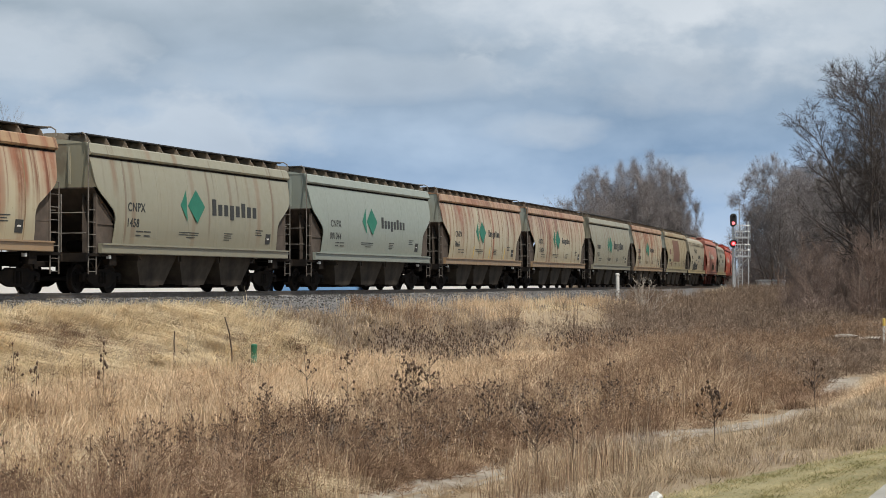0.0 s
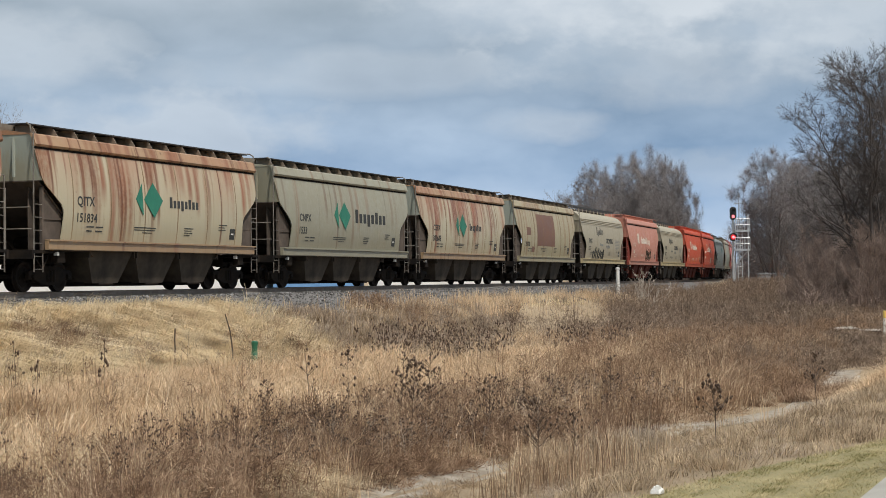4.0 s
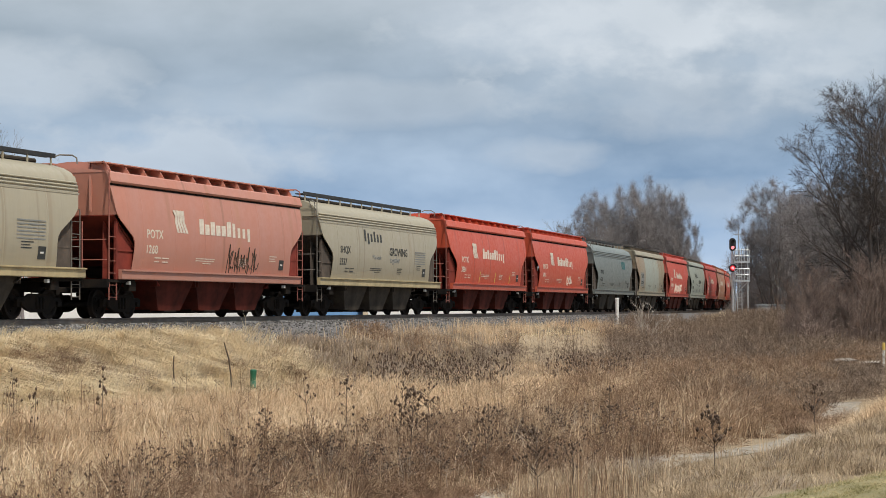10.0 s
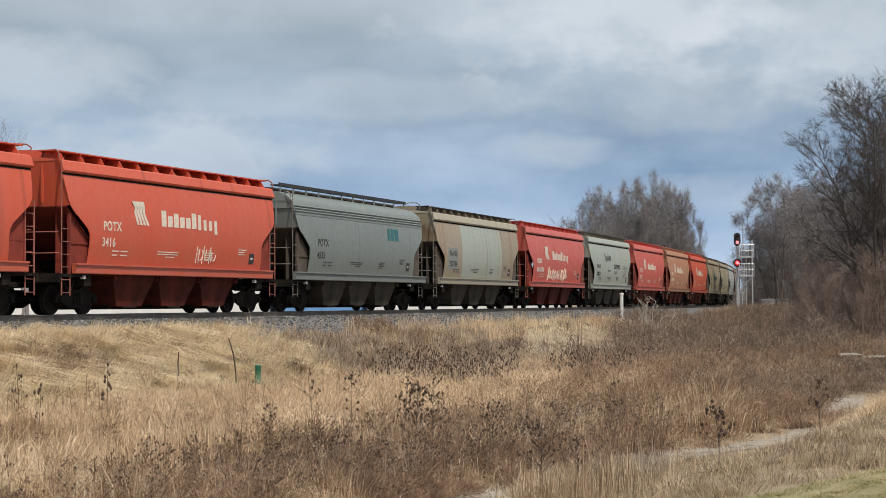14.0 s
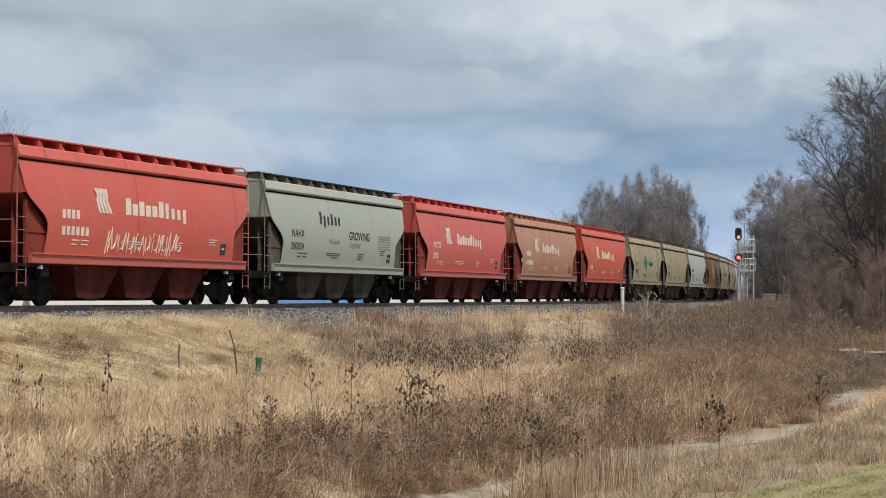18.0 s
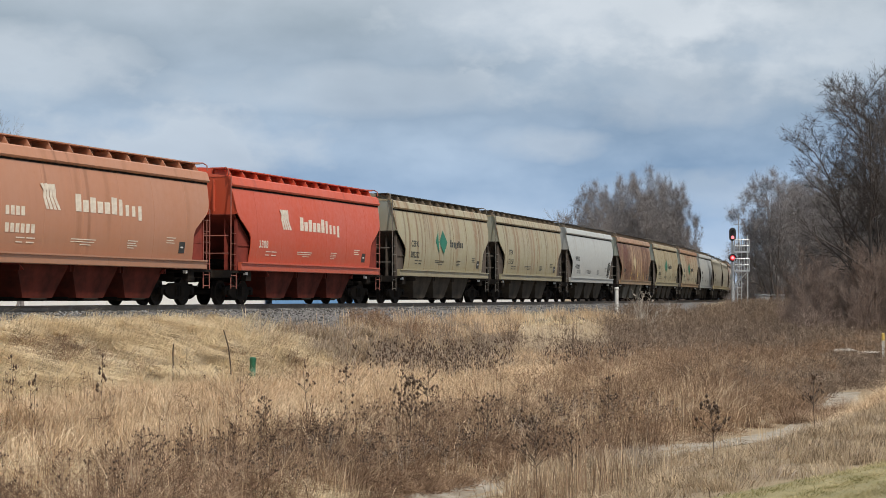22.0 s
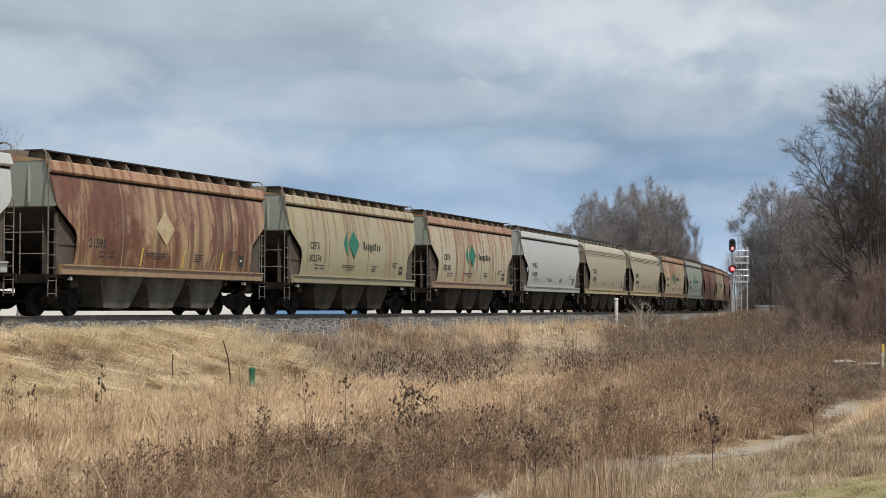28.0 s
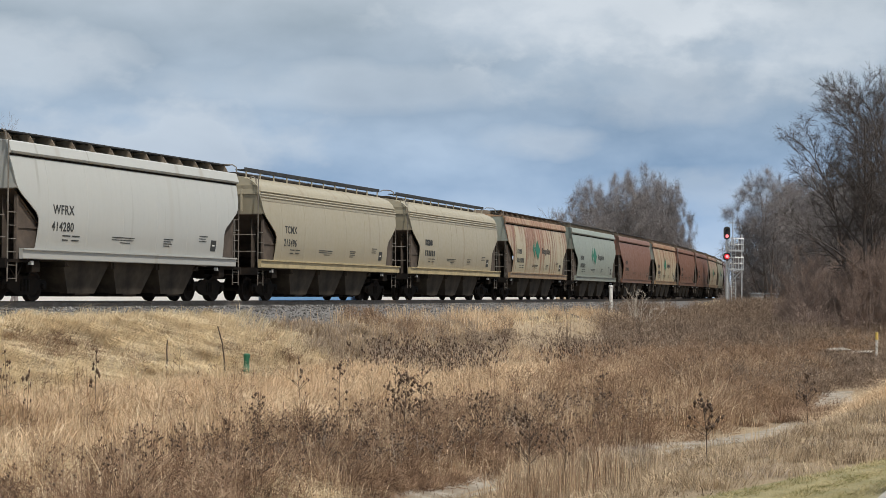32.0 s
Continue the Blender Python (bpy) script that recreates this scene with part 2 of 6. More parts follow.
M["dark_wood"] = worn("dark_stake", (0.075, 0.05, 0.035), (0.13, 0.09, 0.06), 4, 0.9, bump=0.5)
M["bark"] = worn("grey_bark", (0.15, 0.125, 0.115), (0.23, 0.20, 0.18), 3, 0.95, bump=0.6)
M["dark_bark"] = worn("dark_grey_bark", (0.085, 0.074, 0.070), (0.135, 0.118, 0.11), 3, 0.95, bump=0.4, spec=0.2)
M["twig"] = worn("twig_bark", (0.205, 0.185, 0.182), (0.285, 0.26, 0.256), 1, 0.95, bump=0.2)
M["pale_twig"] = worn("pale_twig", (0.42, 0.37, 0.31), (0.52, 0.46, 0.39), 2, 0.95, bump=0.2)
M["red_lamp"] = glow("red_signal_lens", (0.62, 0.01, 0.02), 0.38)
M["lamp_core"] = glow("red_signal_core", (1.0, 0.22, 0.24), 1.7)
M["blue"] = worn("blue_wall_panel", (0.13, 0.29, 0.55), (0.17, 0.34, 0.6), 0.5, 0.6)
M["white_wall"] = worn("white_wall_panel", (0.80, 0.80, 0.79), (0.72, 0.72, 0.70), 0.5, 0.6)
M["peach_grass"] = blades_mat("peach_dry_grass", [(0.0, (0.30, 0.19, 0.115)), (0.3, (0.60, 0.435, 0.275)), (0.65, (0.79, 0.605, 0.405)), (1.0, (0.91, 0.76, 0.555))])
M["yellow_grass"] = blades_mat("straw_bank_grass", [(0.0, (0.40, 0.30, 0.18)), (0.35, (0.79, 0.645, 0.43)), (1.0, (0.95, 0.84, 0.62))])
M["brown_weed"] = blades_mat("brown_weed_stem", [(0.0, (0.085, 0.052, 0.037)), (0.5, (0.29, 0.185, 0.12)), (1.0, (0.58, 0.42, 0.285))])
M["grey_weed"] = blades_mat("grey_brown_weed", [(0.0, (0.20, 0.158, 0.125)), (0.5, (0.41, 0.33, 0.258)), (1.0, (0.63, 0.52, 0.415))])
M["rust_weed"] = blades_mat("russet_weed", [(0.0, (0.14, 0.088, 0.058)), (0.5, (0.30, 0.195, 0.125)), (1.0, (0.52, 0.37, 0.245))])
M["mixed_grass"] = blades_mat("tan_grey_grass", [(0.0, (0.17, 0.12, 0.08)), (0.5, (0.41, 0.31, 0.205)), (1.0, (0.67, 0.525, 0.36))])
M["lawn"] = blades_mat("mown_lawn", [(0.0, (0.17, 0.155, 0.06)), (0.4, (0.33, 0.29, 0.135)), (0.7, (0.52, 0.43, 0.24)), (1.0, (0.68, 0.56, 0.36))], tufts=0.8)
M["lawn_soil"] = worn("lawn_thatch", (0.23, 0.20, 0.095), (0.34, 0.285, 0.15), 2.0, 0.95, bump=0.6, grain=40)
M["brush"] = blades_mat("grey_brown_brush", [(0.0, (0.10, 0.070, 0.052)), (0.45, (0.20, 0.145, 0.108)), (0.8, (0.35, 0.262, 0.192)), (1.0, (0.48, 0.375, 0.275))])
M["thicket"] = blades_mat("red_brown_thicket", [(0.0, (0.185, 0.138, 0.118)), (0.5, (0.315, 0.238, 0.20)), (1.0, (0.46, 0.362, 0.305))])
M["wood_twig"] = blades_mat("wood_undergrowth_twig", [(0.0, (0.15, 0.125, 0.113)), (0.5, (0.25, 0.21, 0.19)), (1.0, (0.37, 0.315, 0.285))])
M["seed"] = blades_mat("dark_seed_head", [(0.0, (0.05, 0.032, 0.023)), (1.0, (0.19, 0.13, 0.09))], thin=0.0)
M["stone"] = blades_mat("crushed_stone", [(0.0, (0.06, 0.056, 0.053)), (0.5, (0.145, 0.138, 0.132)), (1.0, (0.34, 0.33, 0.32))], 0.9, 1.0, 0.0)
M["bracket"] = worn("weathered_bracket", (0.27, 0.23, 0.175), (0.17, 0.13, 0.095), 3, 0.8)
# Red dulled by grime and by the end bay's shade.
M["red_slope"] = worn("shaded_red_slope_grime", (0.25, 0.045, 0.030), (0.16, 0.035, 0.026), 1.4, 0.8, spec=0.2)
# Body red darkened for the shade below the sill, with some grime.
M["red_shade_grime"] = worn("shaded_grimy_red_bay", (0.135, 0.025, 0.015), (0.05, 0.013, 0.009), 1.1, 0.85, spec=0.2)
M["red_rail"] = worn("faded_red_rail", (0.38, 0.13, 0.095), (0.24, 0.10, 0.08), 3, 0.7, spec=0.3)
M["concrete"] = worn("pale_concrete", (0.58, 0.54, 0.47), (0.47, 0.43, 0.37), 2, 0.85)

# ---- mesh building ----


class Builder:
    """Collects vertices and faces of one part."""

    def __init__(self):
        self.v, self.f = [], []

    def put(self, verts, faces):
        k = len(self.v)
        self.v += [tuple(p) for p in verts]
        self.f += [tuple(i + k for i in q) for q in faces]
        return self

    def box(self, x0, x1, y0, y1, z0, z1, b=0.0):
        """A box with its edges along the axes; b chamfers the edges along x."""
        if b <= 0:
            v = [(x, y, z) for x in (x0, x1) for y in (y0, y1) for z in (z0, z1)]
            return self.put(v, [(0, 1, 3, 2), (4, 6, 7, 5), (0, 4, 5, 1), (2, 3, 7, 6), (0, 2, 6, 4), (1, 5, 7, 3)])
        ring = [(y0 + b, z0), (y1 - b, z0), (y1, z0 + b), (y1, z1 - b), (y1 - b, z1), (y0 + b, z1), (y0, z1 - b), (y0, z0 + b)]
        return self.loft([[(x, y, z) for y, z in ring] for x in (x0, x1)])

    def loft(self, rings, caps=True, closed=True):
        k, m = len(rings[0]), len(rings)
        v = [p for r in rings for p in r]
        last = k if closed else k - 1
        f = [(a * k + i, a * k + (i + 1) % k, (a + 1) * k + (i + 1) % k, (a + 1) * k + i) for a in range(m - 1) for i in range(last)]
        if caps and closed:
            f += [tuple(range(k))[::-1], tuple((m - 1) * k + i for i in range(k))]
        return self.put(v, f)

    def tube(self, pts, r, n=6, r1=None):
        pts = [Vector(p) for p in pts]
        rings = []
        up = Vector((0.31, 0.17, 0.93))
        for i, p in enumerate(pts):
            d = (pts[min(i + 1, len(pts) - 1)] - pts[max(i - 1, 0)]).normalized()
            a = d.cross(up)
            a = (a if a.length > 0.05 else d.cross(Vector((1, 0, 0)))).normalized()
            b = d.cross(a)
            q = r if r1 is None else r + (r1 - r) * i / (len(pts) - 1)
            rings.append([p + (a * math.cos(2 * math.pi * j / n) + b * math.sin(2 * math.pi * j / n)) * q for j in range(n)])
        return self.loft(rings)

    def spin(self, profile, n=20, axis="y", at=(0, 0, 0)):
        """Turns (radius, along) pairs about an axis through at."""
        rings = []
        for r, h in profile:
            ring = []
            for j in range(n):
                c, s = r * math.cos(2 * math.pi * j / n), r * math.sin(2 * math.pi * j / n)
                p = (c, h, s) if axis == "y" else ((h, c, s) if axis == "x" else (c, s, h))
                ring.append(tuple(a + b for a, b in zip(p, at)))
            rings.append(ring)
        return self.loft(rings)

    def plate(self, poly, axis, a, b):
        """A flat outline given in the two other axes, from a to b along the axis."""
        def at(p, h):
            return {"x": (h, p[0], p[1]), "y": (p[0], h, p[1]), "z": (p[0], p[1], h)}[axis]
        return self.loft([[at(p, a) for p in poly], [at(p, b) for p in poly]])

    def mesh(self, name, mat=None, smooth=False, angle=35):
        me = bpy.data.meshes.new(name)
        me.from_pydata(self.v, [], self.f)
        bm = bmesh.new()
        bm.from_mesh(me)
        bmesh.ops.recalc_face_normals(bm, faces=bm.faces)
        bm.to_mesh(me)
        bm.free()
        me.materials.append(mat)
        if smooth:
            me.shade_smooth()
            me.set_sharp_from_angle(angle=radians(angle))
        return me


def thing(name, label, category, at=None, group="", kind=""):
    ob = tagged(new(name), label, category, group, kind)
    if at is not None:
        ob.matrix_world = at
    return ob


def part(name, me, mat, parent, label="", at=None):
    """Links a mesh as one part under its thing; the paint belongs to the object, the mesh may be shared."""
    ob = new(name, me)
    ob.parent = parent
    if at is not None:
        ob.matrix_local = at
    if mat is not None:
        ob.material_slots[0].link = "OBJECT"
        ob.material_slots[0].material = mat
    if label:
        ob["label"] = label
    return ob


def quick_mesh(name, verts, faces_flat, loop_totals, mat, smooth=False):
    """A large mesh from number arrays."""
    me = bpy.data.meshes.new(name)
    me.vertices.add(len(verts))
    me.vertices.foreach_set("co", np.asarray(verts, np.float32).ravel())
    me.loops.add(len(faces_flat))
    me.loops.foreach_set("vertex_index", np.asarray(faces_flat, np.int32))
    starts = np.concatenate([[0], np.cumsum(loop_totals)[:-1]])
    me.polygons.add(len(loop_totals))
    me.polygons.foreach_set("loop_start", starts.astype(np.int32))
    if mat is not None:
        me.materials.append(mat)
    if smooth:
        me.polygons.foreach_set("use_smooth", np.ones(len(loop_totals), bool))
    me.update(calc_edges=True)
    return me


# ---- the plan: a railway on a wide curve ----
HEADING, OFFSET, RADIUS = radians(22.06), 29.406, 1111.1
AWAY = Vector((-math.cos(HEADING), math.sin(HEADING)))
CENTRE = AWAY * (OFFSET + RADIUS)


def bend(s, u):
    """The ditch wanders a little beside the straight run of the lawn."""
    reach = np.interp(u, [18.0, 22.0, 24.0, 26.5], [0.0, 1.0, 1.0, 0.0])
    return reach * np.interp(s, [0, 14, 18.7, 25.5, 33, 42, 60], [-1.2, -1.1, -0.8, 0.0, 0.8, 0.1, 0.0])


def plan(s, u):
    """Place s metres along the track and u metres from its centreline towards the viewer (arrays or numbers)."""
    a = np.arctan2(-AWAY.y, -AWAY.x) + np.asarray(s, float) / RADIUS
    r = RADIUS + np.asarray(u, float) + bend(s, u)
    return CENTRE.x + r * np.cos(a), CENTRE.y + r * np.sin(a)


def unplan(x, y):
    dx, dy = np.asarray(x) - CENTRE.x, np.asarray(y) - CENTRE.y
    a = np.arctan2(dy, dx) - np.arctan2(-AWAY.y, -AWAY.x)
    s, r = a * RADIUS, np.hypot(dx, dy) - RADIUS
    u = r
    for _ in range(8):
        u = 0.5 * u + 0.5 * (r - bend(s, u))
    return s, u


def lawn_edge(s):
    """How far from the track the mown lawn begins."""
    return np.interp(s, [8.0, 13.4, 14.1, 15.1, 16.3, 17.9, 21.0, 30.0], [25.7, 25.95, 25.97, 26.17, 26.44, 26.97, 27.68, 28.3])


def ditch_line(s):
    """The middle of the muddy bed."""
    return np.interp(s, [10, 20, 28, 32, 40, 46], [22.0, 22.05, 22.25, 22.9, 23.1, 22.6])


def on_track(s, z=0.0):
    x, y = plan(s, 0.0)
    return pose(float(x), float(y), z, 0, 0, 90 - math.degrees(HEADING - s / RADIUS))


PROFILE_U = np.array([-1000, -60, -30, -8, -4.4, -2.3, 2.3, 4.6, 8.8, 12, 20.5, 22.2, 24.0, 25.6, 27.5, 60, 1000])
PROFILE_Z = np.array([-1.2, -1.2, -1.2, -1.2, -0.95, -0.42, -0.42, -0.80, -1.92, -2.0, -2.05, -2.25, -2.2, -1.52, -1.40, -1.38, -1.38])


def ground_z(x, y):
    s, u = unplan(x, y)
    z = np.interp(u, PROFILE_U, PROFILE_Z)
    bumps = 0.07 * np.sin(x * 0.9 + 1.3 * np.sin(y * 0.31)) * np.sin(y * 0.7 + x * 0.23) + 0.05 * np.sin(x * 2.3 + y * 1.9)
    fade = np.clip((np.abs(u) - 4.8) / 2, 0, 1) * np.clip((21.5 - u) / 1.5, 0, 1)
    berm = 0.30 * np.exp(-((u - 5.0) / 1.1) ** 2) * np.clip((50.0 - s) / 10.0, 0, 1)
    return z + bumps * fade + berm


def stand(s, u):
    x, y = plan(s, u)
    return float(x), float(y), float(ground_z(x, y))


# ---- ground, ballast, track ----


def make_ground():
    s = np.concatenate([np.linspace(-1200, -80, 15), np.arange(-70, 200, 2.0), np.linspace(205, 1500, 30)])
    u = np.concatenate([[-1000, -700, -400, -200, -100, -60], np.arange(-40, -9, 4.0), np.arange(-8, 30, 0.5), [32, 36, 42, 50, 60, 80, 120, 200, 400, 700, 1000]])
    S, U = np.meshgrid(s, u, indexing="ij")
    X, Y = plan(S, U)
    Z = ground_z(X, Y)
    v = np.stack([X, Y, Z], -1).reshape(-1, 3)
    a, b = len(s), len(u)
    i = (np.arange(a - 1)[:, None] * b + np.arange(b - 1)[None]).ravel()
    f = np.stack([i, i + 1, i + b + 1, i + b], 1)[:, ::-1]

    def build(n):
        co = n.add("ShaderNodeTexCoord").outputs["Object"]
        a1, a2, a3 = n.noise(co, 0.35, 5), n.noise(co, 3.0, 6, 0.65), n.noise(co, 30.0, 4, 0.7)
        col = n.ramp(n.math("ADD", n.math("MULTIPLY", a1, 0.5), n.math("MULTIPLY", a2, 0.5)), [(0.3, (0.21, 0.15, 0.095)), (0.5, (0.36, 0.27, 0.17)), (0.7, (0.50, 0.39, 0.26))])
        col = n.mix(n.span(a3, 0.38, 0.75, 0.0, 0.45), col, (0.09, 0.062, 0.04, 1))
        return {"Base Color": col, "Bump": (a3, 0.8, 0.05)}

    m = material("dead_grass_soil", build, 0.95)
    tagged(new("ground", quick_mesh("ground", v, f.ravel(), np.full(len(f), 4), m, True)), "uneven ground of dry soil and dead thatch", "ground", kind="structure")


def strip(name, s0, s1, ds, us, zs, mat, label, category, wobble=0.0, edge=None):
    """A long strip along the track with a cross-section of (u, z)."""
    s = np.arange(s0, s1 + ds, ds)
    S, U = np.meshgrid(s, us, indexing="ij")
    if edge is not None:
        U = np.minimum(edge(S) + U, 27.43)
    U = U + wobble * (np.sin(S * 0.45 + 0.3 * U) + np.sin(S * 1.1) * 0.5)
    X, Y = plan(S, U)
    Z = (ground_z(X, Y) + 0.012 if zs is None else np.broadcast_to(np.array(zs, float), S.shape))
    v = np.stack([X, Y, Z], -1).reshape(-1, 3)
    b = len(us)
    i = (np.arange(len(s) - 1)[:, None] * b + np.arange(b - 1)[None]).ravel()
    f = np.stack([i, i + b, i + b + 1, i + 1], 1)
    return tagged(new(name, quick_mesh(name, v, f.ravel(), np.full(len(f), 4), mat, True)), label, category, kind="structure")


def make_track():
    strip("ballast", -90, 420, 1.0, [-4.6, -4.4, -2.2, -1.5, 1.5, 2.2, 4.4, 4.7], [-1.1, -0.93, -0.24, -0.20, -0.20, -0.24, -0.76, -0.95], M["ballast"], "bed of grey crushed stone ballast under the rails", "ballast")
    track = thing("railway_track", "single railway track of worn steel rails on dark timber ties", "railway track", kind="structure")
    prof = [(-0.075, -0.18), (0.075, -0.18), (0.075, -0.165), (0.012, -0.145), (0.010, -0.045), (0.036, -0.035), (0.036, -0.006), (0.028, 0.0), (-0.028, 0.0), (-0.036, -0.006), (-0.036, -0.035), (-0.010, -0.045), (-0.012, -0.145), (-0.075, -0.165)]
    for side in (-0.7525, 0.7525):
        b = Builder()
        rings = []
        for s in np.arange(-90, 421, 3.0):
            ring = []
            for o, z in prof:
                x, y = plan(s, side + o)
                ring.append((float(x), float(y), z))
            rings.append(ring)
        b.loft(rings)
        part("rail", b.mesh("rail", M["steel"]), None, track, "rust-brown steel rail with a polished head")
    tie = Builder().box(-0.115, 0.115, -1.3, 1.3, -0.36, -0.182, 0.02).mesh("tie", M["tie"])
    for k in range(290):
        s = -18 + k * 0.52
        m = on_track(s)
        part("tie", tie, None, track, at=m @ pose(0, 0.03 * math.sin(k * 7.1), 0, 0, 0, 0.5 * math.sin(k * 3.3)))


def make_stones():
    rng = np.random.default_rng(5)
    n = 26000
    s = -25 + 150 * rng.random(n) ** 1.2
    u = np.where(rng.random(n) < 0.86, 1.2 + 3.9 * rng.random(n), -1.2 + 2.4 * rng.random(n))
    x, y = plan(s, u)
    z = np.interp(u, [-1.5, 1.5, 2.2, 4.4, 4.7, 5.5], [-0.20, -0.20, -0.24, -0.76, -0.84, -1.0])
    z = np.maximum(z, ground_z(x, y) - 0.005)
    size = 0.026 + 0.036 * rng.random(n) ** 2
    octa = np.array([(1, 0, 0), (0, 1, 0), (-1, 0, 0), (0, -1, 0), (0, 0, 0.8), (0, 0, -0.8)], float)
    v = octa[None] * (0.7 + 0.6 * rng.random((n, 6, 1)))
    a = rng.random(n) * 6.28
    c, d = np.cos(a)[:, None], np.sin(a)[:, None]
    v = np.stack([v[..., 0] * c - v[..., 1] * d, v[..., 0] * d + v[..., 1] * c, v[..., 2]], -1) * size[:, None, None]
    v += np.stack([x, y, z + size * 0.35], -1)[:, None]
    tri = np.array([(0, 1, 4), (1, 2, 4), (2, 3, 4), (3, 0, 4), (1, 0, 5), (2, 1, 5), (3, 2, 5), (0, 3, 5)])
    f = tri[None] + (np.arange(n) * 6)[:, None, None]
    ob = new("ballast_stones", quick_mesh("ballast_stones", v.reshape(-1, 3), f.ravel(), np.full(n * 8, 3), M["stone"]))
    tagged(ob, "loose grey crushed stones on the ballast shoulder", "gravel", kind="stuff")


make_ground()
make_track()
make_stones()
strip("ditch_bed", -40, 46, 0.5, [-0.42, -0.25, 0.0, 0.25, 0.42], None, M["mud"], "pale dried mud along the bottom of the ditch", "ditch", 0.1, ditch_line)
strip("lawn_ground", -40, 70, 0.5, [0.0, 0.2, 0.5, 0.9, 1.4, 2.0], None, M["lawn_soil"], "thatch of the mown lawn", "lawn", 0.05, lawn_edge)

# ---- covered hopper cars ----
SHARED = {}


def shared(key, make):
    if key not in SHARED:
        SHARED[key] = make()
    return SHARED[key]


def half_width(z):
    """Half the width of the barrel-sided body at a height."""
    d = z - 2.55
    return 1.60 - (0.089 if d > 0 else 0.083) * d * d


def lean_at(z):
    """How far the side leans in at a height, in radians."""
    d = z - 2.55
    return math.atan((0.178 if d > 0 else 0.166) * d)


def levels(z0, z1, n):
    return [z0 + (z1 - z0) * k / n for k in range(n + 1)]


def side_mesh(top):
    """One curved side sheet, cut away over the end bays."""
    b = Builder()
    rows = sorted(set(levels(1.45, 2.32, 5) + levels(2.32, 3.1, 5) + levels(3.1, top, 6)))
    reach = np.interp(rows, [1.45, 2.20, 2.42, 2.95, 3.16, top], [5.75, 5.69, 5.76, 6.58, 6.80, 6.95])
    b.loft([[(-x, -half_width(z), z), (x, -half_width(z), z), (x, -half_width(z) + 0.03, z), (-x, -half_width(z) + 0.03, z)] for x, z in zip(reach.tolist(), rows)])
    return b.mesh("side_sheet", smooth=True, angle=30)


def side_patch(x0, x1, z0, z1, key):
    """A painted area that follows the curve of the side."""
    def make():
        ring = lambda z: [(x0, -half_width(z) - 0.004, z), (x1, -half_width(z) - 0.004, z), (x1, -half_width(z) + 0.01, z), (x0, -half_width(z) + 0.01, z)]
        return Builder().loft([ring(z) for z in levels(z0, z1, 6)]).mesh("patch_panel", smooth=True, angle=30)
    return shared(("side_patch", key), make)


def seam_mesh(top):
    ring = ((-0.035, -0.002), (-0.02, 0.005), (0.02, 0.005), (0.035, -0.002))
    return Builder().loft([[(dx, -half_width(z) - d, z) for dx, d in ring] for z in levels(1.47, top - 0.01, 12)]).mesh("weld_seam", smooth=True, angle=30)


def end_mesh(top):
    b = Builder()
    rings = []
    for z in levels(3.1, top, 5):
        w, x = half_width(min(z, 4.05)) - 0.035, -6.78 - 0.17 * (z - 3.1) / (top - 3.1)
        rings.append([(x, -w, z), (x, w, z), (x + 0.03, w, z), (x + 0.03, -w, z)])
    b.loft(rings)
    return b.mesh("end_sheet")


def slope_mesh():
    b = Builder()
    w = 1.46
    b.loft([[(-6.78, -w, 3.1 + d), (-6.78, w, 3.1 + d), (-3.9, w, 1.02 + d), (-3.9, -w, 1.02 + d)] for d in (-0.03, 0.0)])
    for y in (-1.0, 1.0):
        b.plate([(-6.6, 1.16), (-6.6, 2.93), (-5.9, 2.42), (-5.0, 1.75), (-4.3, 1.22)], "y", y - 0.015, y + 0.015)
    return b.mesh("slope_sheet")


def web_mesh(side):
    """The upright plate that closes the end bay just inside the side sheet."""
    w = -side * (half_width(2.2) - 0.16)
    b = Builder().plate([(-6.60, 1.17), (-6.60, 2.05), (-6.62, 2.90), (-5.95, 2.42), (-5.55, 2.12), (-5.55, 1.17)], "y", -w, -w + 0.02)
    b.box(-6.60, -5.55, -w - 0.03, -w + 0.03, 2.02, 2.07)
    b.box(-6.64, -6.56, -w - 0.05, -w + 0.04, 1.17, 2.92)
    return b.mesh("end_web")


# A thin strip added to draw the shadow under the roof edge.
def shadow_line_mesh(z):
    w = half_width(z)
    return Builder().box(-6.93, 6.93, -w - 0.022, -w + 0.01, z - 0.055, z).mesh("seam_strip")


def chord_mesh():
    ring = [(-1.375, 4.03), (-1.47, 4.045), (-1.50, 4.10), (-1.41, 4.36), (-1.36, 4.40), (-1.28, 4.41), (-1.27, 4.38), (-1.36, 4.30)]
    return Builder().loft([[(x, y, z) for y, z in ring] for x in (-6.98, 6.98)]).mesh("top_chord")


def roof_mesh(kind):
    if kind == "A":
        ring = [(-1.30, 4.37), (-1.30, 4.40), (-0.55, 4.50), (0.55, 4.50), (1.30, 4.40), (1.30, 4.37)]
        return Builder().loft([[(x, y, z) for y, z in ring] for x in (-6.96, 6.96)]).mesh("roof")
    top = []
    for k in range(13):
        a = math.pi * k / 12
        top.append((-1.44 * math.cos(a) ** 1 if abs(math.cos(a)) > 1e-6 else 0.0, 3.83 + 0.68 * math.sin(a) ** 0.85))
    ring = top + [(1.30, 3.80), (-1.30, 3.80)]
    b = Builder().loft([[(x, y, z) for y, z in ring] for x in (-6.93, 6.93)])
    return b.mesh("roof", smooth=True, angle=50)


